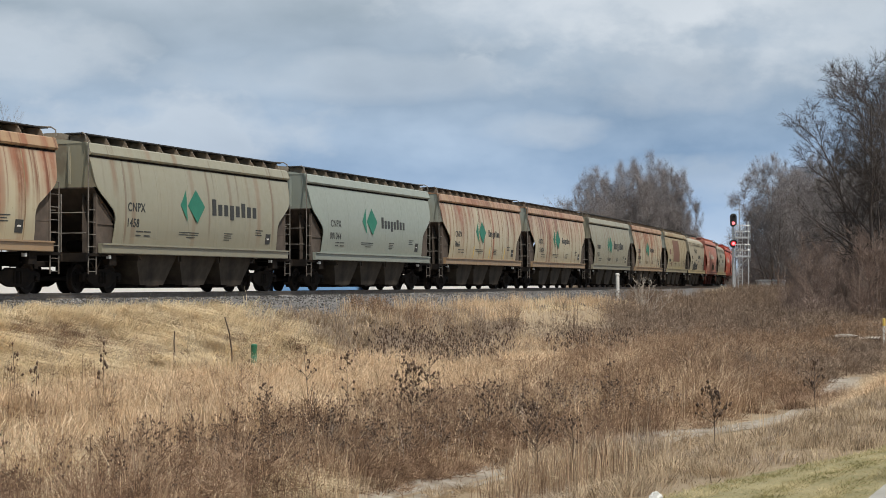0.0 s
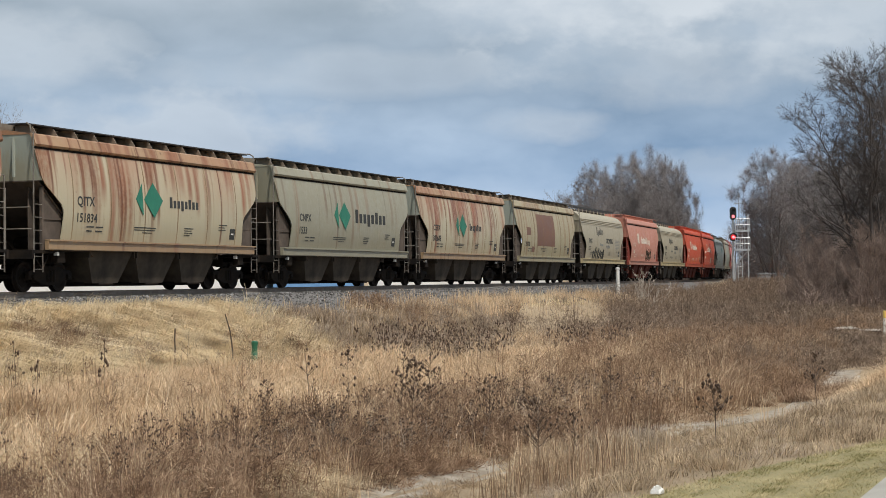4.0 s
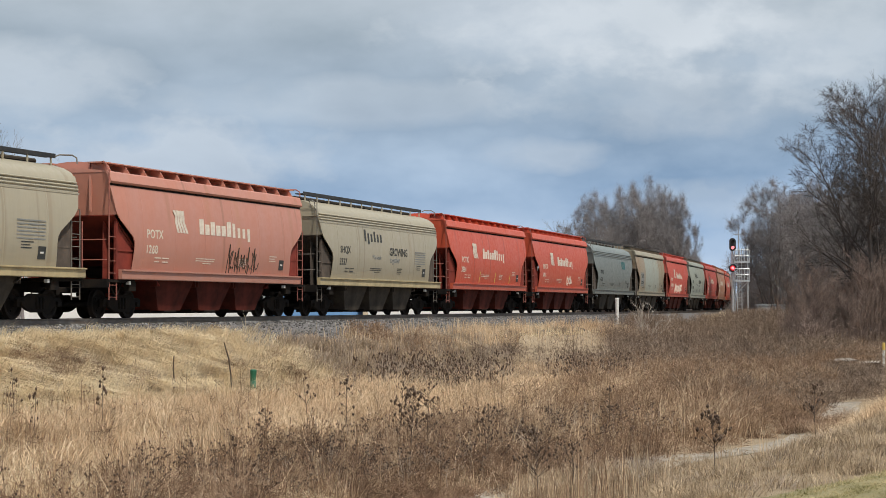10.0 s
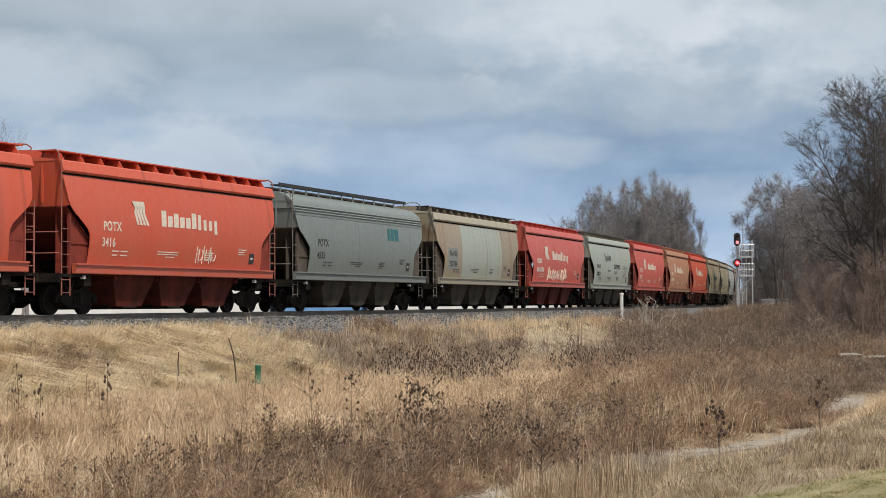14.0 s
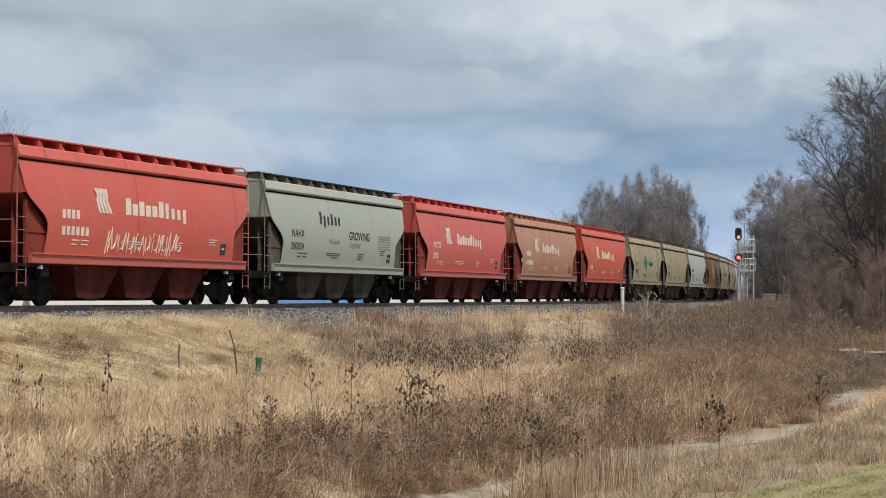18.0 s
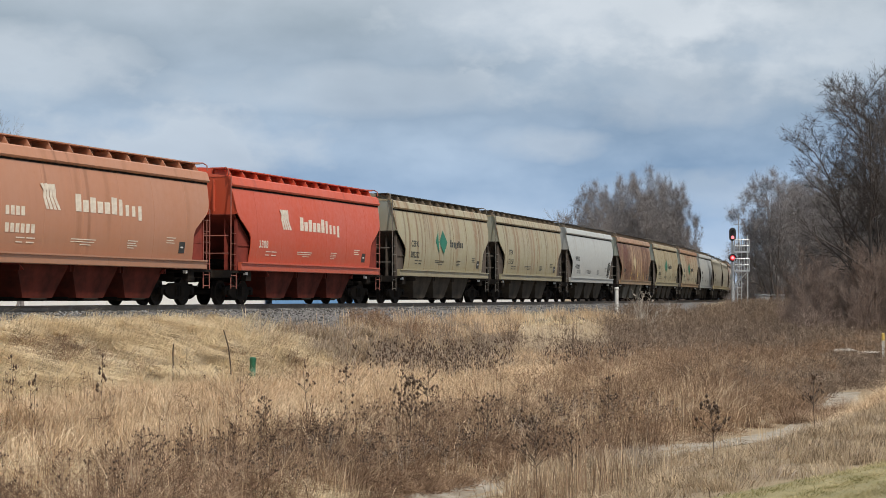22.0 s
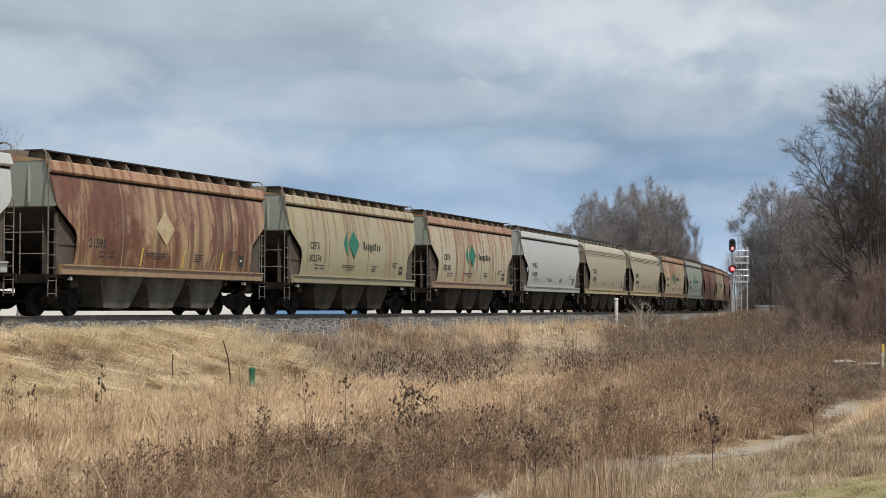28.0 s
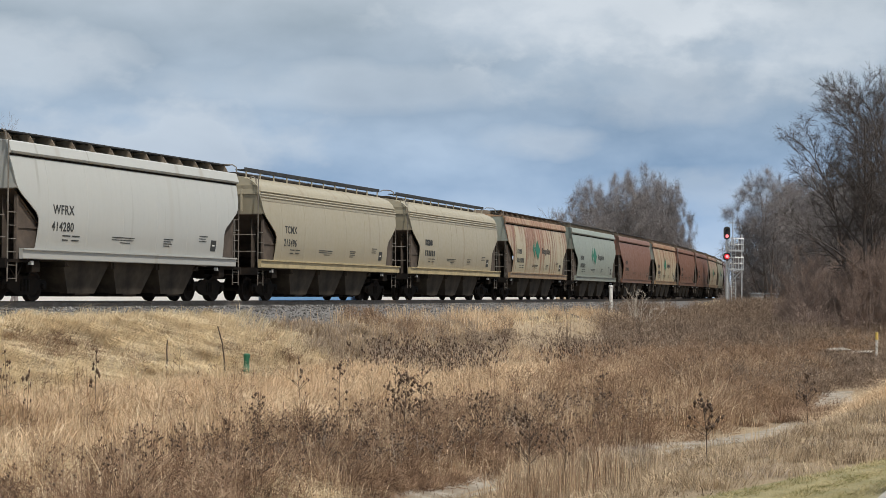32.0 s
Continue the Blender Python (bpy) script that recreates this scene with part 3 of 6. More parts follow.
def ladder_mesh(z0, z1, step=0.36, tall=None):
    b = Builder()
    for x, h in ((-0.22, tall or z1), (0.22, z1)):
        b.box(x - 0.018, x + 0.018, -0.012, 0.012, z0, h)
    z = z0 + 0.08
    while z < z1:
        b.tube([(-0.22, 0, z), (0.22, 0, z)], 0.012, 5)
        z += step
    return b.mesh("ladder")


def bay_mesh():
    b = Builder()
    b.loft([[(-1.34, -1.38, 1.20), (1.34, -1.38, 1.20), (1.34, 1.38, 1.20), (-1.34, 1.38, 1.20)], [(-0.74, -1.18, 0.23), (0.74, -1.18, 0.23), (0.74, 1.18, 0.23), (-0.74, 1.18, 0.23)]])
    return b.mesh("hopper_bay")


def gate_mesh():
    b = Builder().box(-0.76, 0.76, -0.92, 0.92, 0.14, 0.27, 0.02)
    b.tube([(-0.4, -1.2, 0.20), (0.4, -1.2, 0.20)], 0.03, 6)
    for x in (-0.35, 0.35):
        b.box(x - 0.025, x + 0.025, -1.22, -0.8, 0.17, 0.23)
    return b.mesh("hopper_gate")


def sideframe_mesh():
    b = Builder()
    poly = [(-1.12, 0.34), (-1.12, 0.56), (-0.98, 0.62), (-0.72, 0.60), (-0.42, 0.72), (0.42, 0.72), (0.72, 0.60), (0.98, 0.62), (1.12, 0.56), (1.12, 0.34), (0.80, 0.36), (0.52, 0.24), (0.3, 0.19), (-0.3, 0.19), (-0.52, 0.24), (-0.80, 0.36)]
    b.plate(poly, "y", -0.06, 0.06)
    for x in (-0.16, 0.0, 0.16):
        b.spin([(0.04, 0.28), (0.06, 0.30), (0.06, 0.60), (0.04, 0.62)], 8, "z", (x, -0.05, 0))
    for x in (-0.89, 0.89):
        b.spin([(0.04, -0.13), (0.075, -0.12), (0.095, -0.04), (0.095, 0.06)], 10, "y", (x, 0, 0.43))
    return b.mesh("side_frame", smooth=True, angle=30)


def wheelset_mesh():
    b = Builder()
    for side in (-1, 1):
        prof = [(0.10, -0.05), (0.12, -0.03), (0.30, 0.0), (0.36, -0.045), (0.43, -0.05), (0.435, 0.05), (0.46, 0.06), (0.46, 0.085), (0.36, 0.085), (0.30, 0.04), (0.11, 0.05)]
        b.spin([(r, side * (0.75 - h)) for r, h in prof], 22)
        for k in range(3):
            a = 2.094 * k
            b.box(0.2 * math.cos(a) - 0.03, 0.2 * math.cos(a) + 0.03, side * 0.78 - 0.02, side * 0.78 + 0.02, 0.2 * math.sin(a) - 0.03, 0.2 * math.sin(a) + 0.03)
    b.spin([(0.075, -0.75), (0.075, 0.75)], 10)
    return b.mesh("wheelset", smooth=True, angle=30)


def bolster_mesh():
    return Builder().box(-0.2, 0.2, -1.05, 1.05, 0.34, 0.66, 0.05).box(-0.45, 0.45, -0.25, 0.25, 0.55, 0.86).mesh("bolster")


def coupler_mesh():
    b = Builder().box(-7.82, -6.9, -0.10, 0.10, 0.76, 0.94, 0.03)
    b.plate([(-7.84, -0.16), (-7.70, -0.19), (-7.55, -0.10), (-7.55, 0.14), (-7.66, 0.20), (-7.80, 0.10), (-7.75, 0.0)], "z", 0.70, 1.0)
    b.tube([(-7.3, 0.25, 0.72), (-7.45, 0.30, 0.50), (-7.65, 0.28, 0.36), (-7.8, 0.2, 0.34)], 0.03, 6)
    return b.mesh("coupler")


def platform_mesh():
    b = Builder().box(-7.12, -5.55, -1.5, 1.5, 1.08, 1.16).box(-7.2, -7.1, -1.5, 1.5, 0.92, 1.17)
    b.box(-5.9, -5.5, -1.5, -1.3, 0.82, 1.1).box(-5.9, -5.5, 1.3, 1.5, 0.82, 1.1)
    return b.mesh("end_platform")


def rail_mesh(x, tall):
    """Grab rails of one end: posts, a cross rail and the bent rail over the roof walk."""
    b = Builder()
    b.tube([(x, -1.38, tall - 0.25), (x, -1.36, tall - 0.08), (x - 0.03 * x / abs(x), -1.24, tall), (x * 0.955, -1.0, tall), (x * 0.93, -0.95, tall - 0.06)], 0.022, 6)
    return b.mesh("grab_rail")


def end_rail_mesh(x):
    """Rails and posts over the end platform."""
    b = Builder()
    b.tube([(x, -1.36, 2.35), (x, 1.36, 2.35)], 0.018, 5)
    b.tube([(x, -0.55, 1.12), (x, -0.55, 2.9)], 0.022, 5)
    b.tube([(x, 0.6, 1.12), (x, 0.6, 3.0)], 0.022, 5)
    b.tube([(x, -1.38, 1.75), (x, -0.50, 1.75)], 0.018, 5)
    return b.mesh("end_rail")


def brace_mesh():
    return Builder().tube([(-7.05, -1.42, 1.1), (-6.55, -1.42, 0.62)], 0.02, 5).tube([(-6.2, -1.42, 1.1), (-6.55, -1.42, 0.62)], 0.02, 5).mesh("step_brace")


def brake_wheel_mesh():
    b = Builder()
    ring = [(-7.02, 0.42 + 0.24 * math.cos(a), 2.2 + 0.24 * math.sin(a)) for a in np.linspace(0, 2 * math.pi, 17)]
    b.tube(ring, 0.018, 5)
    for k in range(4):
        a = math.pi * k / 4
        b.tube([(-7.02, 0.42 - 0.24 * math.cos(a), 2.2 - 0.24 * math.sin(a)), (-7.02, 0.42 + 0.24 * math.cos(a), 2.2 + 0.24 * math.sin(a))], 0.012, 4)
    b.box(-7.0, -6.85, 0.28, 0.56, 2.0, 2.4)
    return b.mesh("brake_wheel")


def tank_mesh():
    return Builder().spin([(0.05, -0.45), (0.17, -0.40), (0.19, -0.3), (0.19, 0.3), (0.17, 0.40), (0.05, 0.45)], 12, "y", (-5.05, 0, 1.42)).box(-5.6, -5.3, -0.9, -0.5, 1.16, 1.55).mesh("air_reservoir", smooth=True)


FLIP = Matrix.Rotation(math.pi, 4, "Z")


def lettering(words, height, spread=1.0):
    """Raised letters lying in the x-z plane, starting at the origin."""

    def make():
        curve = bpy.data.curves.new("lettering", "FONT")
        curve.body, curve.size, curve.extrude, curve.space_character = words, height / 0.7, 0.002, spread
        curve.offset = height * 0.03
        ob = bpy.data.objects.new("lettering", curve)
        me = bpy.data.meshes.new_from_object(ob)
        bpy.data.objects.remove(ob)
        me.transform(Matrix.Rotation(math.pi / 2, 4, "X"))
        if len(me.materials) == 0:
            me.materials.append(None)
        return me

    return shared(("text", words, height, spread), make)


def bars(cells, key, slant=0.0):
    """Flat raised bars (x, z, width, height) in the x-z plane."""

    def make():
        b = Builder()
        for x, z, w, h in cells:
            b.loft([[(x, d, z), (x + w, d, z), (x + w + slant * h, d, z + h), (x + slant * h, d, z + h)] for d in (-0.002, 0.002)])
        return b.mesh("lettering")

    return shared(("bars", key), make)


def wordmark(car, heights, height, pitch, fill, ink, x, z):
    """A brand name told only by the rhythm of its letters; a negative height hangs below the line."""
    for k, h in enumerate(heights):
        drop = 0.22 * height if h < 0 else 0.0
        part("letter_bar", bars([(0, 0, pitch * fill, abs(h) * height + drop)], (h, height, pitch, fill)), ink, car, at=on_side(x, z) @ Matrix.Translation((k * pitch, 0, -drop)))


def diamonds():
    def make(x0, x1, x2):
        return Builder().plate([(x0, 0.0), (x1, -0.54), (x2, 0.0), (x1, 0.54)], "y", -0.002, 0.002).mesh("diamond")
    return shared("dia_big", lambda: make(-0.6, 0.0, 0.6)), shared("dia_small", lambda: Builder().plate([(-0.42, 0.0), (0.0, -0.50), (0.0, 0.50)], "y", -0.002, 0.002).mesh("diamond"))


def on_side(x, z):
    """Lies on the near side sheet at x, z, leaning with it."""
    return Matrix.Translation((x, -half_width(z) - 0.007, z)) @ Matrix.Rotation(-lean_at(z + 0.12), 4, "X")


def scrawl(key, width, height, loops):
    """Sprayed line work that spells nothing."""

    def make():
        rng = random.Random(key)
        b = Builder()
        for k in range(loops):
            x0, w = width * k / loops, width / loops * 1.15
            low, high = height * rng.uniform(0.0, 0.15), height * rng.uniform(0.75, 1.0)
            pts = [(x0 + w * (j / 6 + rng.uniform(-0.10, 0.10)), 0.0, (high if j % 2 else low) + height * rng.uniform(-0.12, 0.12)) for j in range(rng.choice((3, 4, 5)))]
            a0 = rng.uniform(1.5, 4.0)
            pts += [(x0 + w * (0.62 + 0.30 * math.cos(a0 + 0.75 * j)), 0.0, height * (0.5 + 0.34 * math.sin(a0 + 0.75 * j))) for j in range(6)]
            b.tube(pts, 0.017, 4)
        return b.mesh("scrawl")

    return shared(("scrawl", key), make)


def hopper_car(spec):
    body, trim = spec["paint"], spec.get("trim", spec["paint"])
    kind = spec.get("kind", "A")
    car = thing("hopper_car", spec["label"], "hopper car", group="cars of the freight train")
    grime, dark = M["grime"], M["black"]
    top = 4.05 if kind == "A" else 3.84
    side, end = shared("side" + kind, lambda: side_mesh(top)), shared("end" + kind, lambda: end_mesh(4.38 if kind == "A" else 4.1))
    slope, platform = shared("slope", slope_mesh), shared("platform", platform_mesh)
    coupler = shared("coupler", coupler_mesh)
    for m in (Matrix(), FLIP):
        part("side_sheet", side, body, car, at=m)
        sheet = part("end_sheet", end, spec.get("end", body), car, at=m)
        for y in (-0.75, 0.0, 0.75):
            part("stiffener", shared("stiffener" + kind, lambda: Builder().box(-6.945, -6.885, -0.03, 0.03, 3.2, (4.38 if kind == "A" else 4.1) - 0.1).mesh("stiffener")), spec.get("end", body), sheet, at=Matrix.Translation((0, y, 0)))
        for x in (-5.2, -3.1, -1.05, 1.05, 3.1, 5.2):
            if m is not FLIP:
                part("weld_seam", shared("seam" + kind, lambda: seam_mesh(top)), spec.get("seam", body), car, at=Matrix.Translation((x, 0, 0)))
        part("slope_sheet", slope, spec.get("slope", M["slope"]), car, "grimy slope sheet, coloured dark for its shade", at=m)
        part("end_web", shared("web", lambda: web_mesh(-1)), spec.get("slope", M["slope"]), car, "upright plate of the end bay, coloured dim for its shade", at=m)
        part("end_web", shared("web_far", lambda: web_mesh(1)), spec.get("slope", M["slope"]), car, "upright plate of the end bay, coloured dim for its shade", at=m)
        # With kind A the strip's dark colour stands for the chord's shadow.
        part("seam_strip", shared("shadow_line" + kind, lambda: shadow_line_mesh(top - 0.02 if kind == "A" else 3.62)), M["grime"] if kind == "A" else body, car, "added strip for the shadow line below the roof edge", at=m)
        part("end_platform", platform, grime, car, at=m)
        part("coupler", coupler, grime, car, at=m)
        reach = 6.55 if kind == "A" else 7.12
        part("side_sill", shared("sill" + kind, lambda: Builder().box(-reach, reach, -1.62, -1.50, 1.17, 1.44, 0.02).box(-reach, reach, -1.67, -1.50, 1.42, 1.465).mesh("side_sill")), spec.get("sill", trim), car, at=m)
        part("step_brace", shared("brace", brace_mesh), grime, car, at=m)
        for x in (-5.95, 5.3):
            part("jacking_pad", shared("pad", lambda: Builder().box(-0.055, 0.055, -1.55, -1.44, 1.02, 1.12).mesh("jacking_pad")), M["white"], car, at=m @ Matrix.Translation((x, 0, 0)))
    part("roof", shared("roof" + kind, lambda: roof_mesh(kind)), body if kind == "B" else trim, car)
    part("center_sill", shared("csill", lambda: Builder().box(-7.0, 7.0, -0.19, 0.19, 0.78, 1.10, 0.02).mesh("center_sill")), grime, car)
    if kind == "A":
        for m in (Matrix(), FLIP):
            part("top_chord", shared("chord", chord_mesh), trim, car, at=m)
            part("running_board", shared("board", lambda: Builder().box(-6.95, 6.95, -1.17, -0.60, 4.655, 4.69).mesh("running_board")), spec.get("board", dark), car, at=m)
        rib = shared("rib", lambda: Builder().plate([(-1.29, 4.39), (-1.12, 4.655), (-0.6, 4.655), (-0.6, 4.46)], "x", -0.015, 0.015).mesh("roof_bracket"))
        for k in range(13):
            part("roof_bracket", rib, spec.get("bracket", M["bracket"]), car, at=Matrix.Translation((-6.6 + 1.1 * k, 0, 0)))
            if k % 2 == 0:
                part("roof_bracket", rib, spec.get("bracket", M["bracket"]), car, at=FLIP @ Matrix.Translation((-6.6 + 1.1 * k, 0, 0)))
        hatch = shared("hatch", lambda: Builder().loft([[(x, y, z) for y, z in ((-0.55, 4.44), (-0.585, 4.685), (-0.2, 4.73), (0.2, 4.73), (0.585, 4.685), (0.55, 4.44))] for x in (-1.655, 1.655)]).mesh("hatch_cover"))
        for k in range(4):
            part("hatch_cover", hatch, spec.get("bracket", M["bracket"]), car, at=Matrix.Translation((-5.0 + 3.33 * k, 0, 0)))
    else:
        for m in (Matrix(), FLIP):
            for z in (3.70, 3.80, 3.90):
                part("roof_rib", shared(("ribB", z), lambda: Builder().tube([(-6.9, -half_width(z) - 0.012, z), (6.9, -half_width(z) - 0.012, z)], 0.03, 6).mesh("roof_rib")), body, car, at=m)
            part("running_board", shared("boardB", lambda: Builder().box(-6.8, 6.8, -0.80, -0.45, 4.66, 4.695).box(-6.8, 6.8, -0.81, -0.79, 4.63, 4.76).mesh("running_board")), dark, car, at=m)
        post = shared("postB", lambda: Builder().box(-0.025, 0.025, -0.80, -0.76, 4.30, 4.66).box(-0.025, 0.025, 0.76, 0.80, 4.30, 4.66).mesh("stanchion"))
        for k in range(12):
            part("stanchion", post, trim, car, at=Matrix.Translation((-6.6 + 1.2 * k, 0, 0)))
        hatch = shared("hatchB", lambda: Builder().box(-1.5, 1.5, -0.36, 0.36, 4.48, 4.62, 0.04).mesh("hatch_cover"))
        for k in range(4):
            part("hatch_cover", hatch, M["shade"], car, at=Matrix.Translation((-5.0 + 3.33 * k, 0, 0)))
    # ladders and rails at the four corners
    lad_tall = shared("ladder_tall", lambda: ladder_mesh(0.55, 2.75, 0.36, 4.42 if kind == "A" else 2.75))
    lad = shared("ladder", lambda: ladder_mesh(0.55, 3.15))
    metal = spec.get("rails", M["dull_steel"])
    for m in (Matrix(), FLIP):
        part("ladder", lad_tall, metal, car, at=m @ Matrix.Translation((-6.82, -1.46, 0)))
        part("ladder", lad, metal, car, at=m @ Matrix.Translation((6.84, -1.46, 0)))
    part("grab_rail", shared("rail_front" + kind, lambda: rail_mesh(-7.04, 4.68 if kind == "A" else 4.4)), metal, car)
    part("grab_rail", shared("rail_rear" + kind, lambda: rail_mesh(7.04, 4.70 if kind == "A" else 4.72)), metal, car)
    for x in (-7.04, 7.04):
        part("end_rail", shared(("erail", x), lambda: end_rail_mesh(x)), metal, car)
    part("brake_wheel", shared("bwheel", brake_wheel_mesh), dark, car)
    part("air_reservoir", shared("tank", tank_mesh), grime, car)
    for k in range(3):
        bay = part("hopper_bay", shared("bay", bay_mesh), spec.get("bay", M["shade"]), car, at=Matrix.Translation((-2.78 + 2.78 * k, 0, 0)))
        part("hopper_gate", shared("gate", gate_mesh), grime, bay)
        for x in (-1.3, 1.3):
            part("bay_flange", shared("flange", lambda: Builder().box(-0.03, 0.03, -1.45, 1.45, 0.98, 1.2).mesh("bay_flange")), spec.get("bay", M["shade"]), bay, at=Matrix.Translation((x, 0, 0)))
    for x in (-5.6, 5.6):
        truck = part("truck", shared("bolster", bolster_mesh), grime, car, "dark cast-steel truck with two wheelsets", at=Matrix.Translation((x, 0, 0)))
        for y, turn in ((-1.02, 0), (1.02, 180)):
            part("side_frame", shared("sframe", sideframe_mesh), grime, truck, at=pose(0, y, 0, 0, 0, turn))
        for x1 in (-0.89, 0.89):
            WHEELSETS[x1 > 0].append(part("wheelset", shared("wset", wheelset_mesh), M["wheel"], truck, at=pose(x1, 0, 0.43)))
    markings(car, spec)
    return car


WHEELSETS = {False: [], True: []}
M["wheel"] = worn("wheel_steel", (0.014, 0.011, 0.010), (0.036, 0.027, 0.021), 3, 0.75, 0.2, 0.1, spec=0.2)
M["dull_steel"] = worn("dull_ladder_steel", (0.24, 0.22, 0.19), (0.12, 0.095, 0.078), 3, 0.7, 0.1, spec=0.3)
M["sill_tan"] = worn("yellow_tan_sill", (0.50, 0.40, 0.22), (0.36, 0.29, 0.17), 2, 0.6)
M["ink"] = worn("black_stencil", (0.025, 0.028, 0.028), (0.06, 0.06, 0.055), 6, 0.6)
M["green_ink"] = worn("green_emblem", (0.012, 0.155, 0.095), (0.03, 0.20, 0.13), 4, 0.55)
M["pale_ink"] = worn("pale_stencil", (0.78, 0.70, 0.58), (0.62, 0.52, 0.42), 5, 0.6)
M["grey_ink"] = worn("grey_stencil", (0.22, 0.23, 0.22), (0.3, 0.3, 0.28), 5, 0.6)
M["patch"] = worn("brown_patch", (0.165, 0.082, 0.058), (0.22, 0.115, 0.08), 1.5, 0.6)
M["teal_ink"] = worn("teal_emblem", (0.02, 0.13, 0.14), (0.04, 0.17, 0.17), 5, 0.6)
M["ghost_diamond"] = worn("bare_cream_diamond", (0.52, 0.43, 0.27), (0.42, 0.30, 0.16), 3, 0.65)


def small_print(car, ink):
    part("data_lettering", bars([(-4.45 + dx, 0.0 - dz, w, 0.035) for dx, dz, w in ((0, 0, 0.42), (0.5, 0, 0.42), (0, 0.12, 0.30), (0.5, 0.12, 0.38))], "data1"), ink, car, at=on_side(0, 1.85))
    part("data_lettering", bars([(-1.7, 0.12, 1.35, 0.03), (-1.7, 0.05, 1.3, 0.025), (-1.2, -0.03, 0.6, 0.025)], "data2"), ink, car, at=on_side(0, 1.78))
    part("data_lettering", bars([(1.5, 0.14, 0.62, 0.03), (1.5, 0.07, 0.5, 0.025), (1.5, 0.0, 0.56, 0.025), (1.5, -0.07, 0.4, 0.025)], "data3"), ink, car, at=on_side(0, 1.8))
    part("data_lettering", bars([(3.9, 0.16, 0.6, 0.03), (3.9, 0.08, 0.45, 0.025), (3.9, 0.0, 0.52, 0.025)], "data4"), ink, car, at=on_side(0, 1.95))
    part("inspection_panel", bars([(4.75, 0.0, 0.38, 0.36)], "panel"), M["ink"], car, "black inspection stencil panel", at=on_side(0, 1.66))
    part("inspection_mark", bars([(4.85, 0.16, 0.18, 0.05)], "panelm"), M["white"], car, at=on_side(0, 1.66) @ Matrix.Translation((0, -0.004, 0)))


def markings(car, spec):
    ink = spec.get("ink", M["ink"])
    style = spec.get("style", "")
    if spec.get("mark"):
        tagged(part("reporting_mark", lettering(spec["mark"], 0.26, 1.1), ink, car, at=on_side(-5.0, 2.47)), kind="stuff")
    if spec.get("number"):
        tagged(part("car_number", lettering(spec["number"], 0.25, 1.1), ink, car, at=on_side(-5.05, 2.0)), kind="stuff")
    elif spec.get("blur"):
        tagged(part("car_number", bars([(0.25 * k, 0, 0.17, 0.25) for k in range(6)], "blurnum"), ink, car, at=on_side(-5.0, 2.0)), kind="stuff")
        tagged(part("reporting_mark", bars([(0.25 * k, 0, 0.17, 0.25) for k in range(4)], "blurmark"), ink, car, at=on_side(-5.0, 2.47)), kind="stuff")
    small_print(car, ink)
    part("end_lettering", bars([(-0.9, 0.5, 0.5, 0.12), (-0.9, 0.3, 0.7, 0.12), (-0.9, 0.0, 0.4, 0.04), (-0.9, -0.12, 0.6, 0.04), (-0.9, -0.24, 0.5, 0.04)], "endprint"), ink, car, at=Matrix.Translation((-6.92, 0, 3.55)) @ Matrix.Rotation(-math.pi / 2, 4, "Z"))
    if style == "diamond":
        big, small = diamonds()
        col = spec.get("emblem", M["green_ink"])
        part("emblem", big, col, car, "green diamond emblem", at=on_side(-0.55, 2.78))
        part("emblem", small, col, car, "green half-diamond emblem", at=on_side(-1.22, 2.78))
        k = spec.get("word_size", 1.0)
        wordmark(car, (1, 0.7, 0.7, -0.7, 0.7, 0.9, 0.7, 0.7), 0.34 * k ** 0.8, 0.25 * k, 0.66, spec.get("word", M["ink"]), 0.40 + 0.1 * k, 2.64 - 0.06 * k)
    elif style == "ghost":
        part("emblem", diamonds()[0], M["ghost_diamond"], car, "cream diamond emblem left bare of rust", at=on_side(-0.5, 2.72))
    elif style == "slogan":
        wordmark(car, (1, -0.7, 0.66, 0.9, 0.68, 0.68), 0.48, 0.36, 0.5, ink, -2.33, 3.0)
        part("lettering", lettering("Wholesale", 0.17), M["grey_ink"], car, at=on_side(-1.5, 2.3))
        part("lettering", lettering("GROWING", 0.31), ink, car, at=on_side(0.52, 2.5))
        part("lettering", lettering("together", 0.24), M["grey_ink"], car, at=on_side(0.58, 2.2))
        part("data_lettering", bars([(3.67, 0.1 * k, 1.4, 0.035) for k in range(6)], "block"), M["grey_ink"], car, at=on_side(0, 2.2))
    elif style == "wave":
        for k in range(4):
            pts = [(0.0 + 0.17 * k, 0.70), (0.13 + 0.2 * k, 0.72), (0.30 + 0.16 * k, 0.55), (0.26 + 0.17 * k, 0.36), (0.42 + 0.2 * k, 0.0), (0.28 + 0.2 * k, 0.0), (0.12 + 0.17 * k, 0.36), (0.16 + 0.16 * k, 0.52)]
            me = shared(("wave", k), lambda: Builder().plate(pts, "y", -0.002, 0.002).mesh("emblem"))
            part("emblem", me, ink, car, "pale curved stripe emblem", at=on_side(-3.29, 2.7))
        wordmark(car, (1, 0.68, 0.88, 0.68, 0.68, 1), 0.50, 0.40, 0.76, ink, -1.48, 2.71)
        wordmark(car, (1, 0.7, 0.66, -0.7), 0.48, 0.38, 0.52, ink, 0.95, 2.69)
    elif style == "teal":
        part("emblem", bars([(0, 0, 0.32, 0.5), (0.42, 0, 0.32, 0.5), (0.84, 0, 0.42, 0.5)], "teal"), M["teal_ink"], car, at=on_side(2.5, 2.9))
    elif style == "patch":
        part("patch_panel", side_patch(-2.4, 1.6, 2.05, 3.8, "big"), M["patch"], car, "square of brown overpaint")
        part("patch_panel", side_patch(-4.8, -3.9, 2.6, 3.02, "upper"), M["patch"], car)
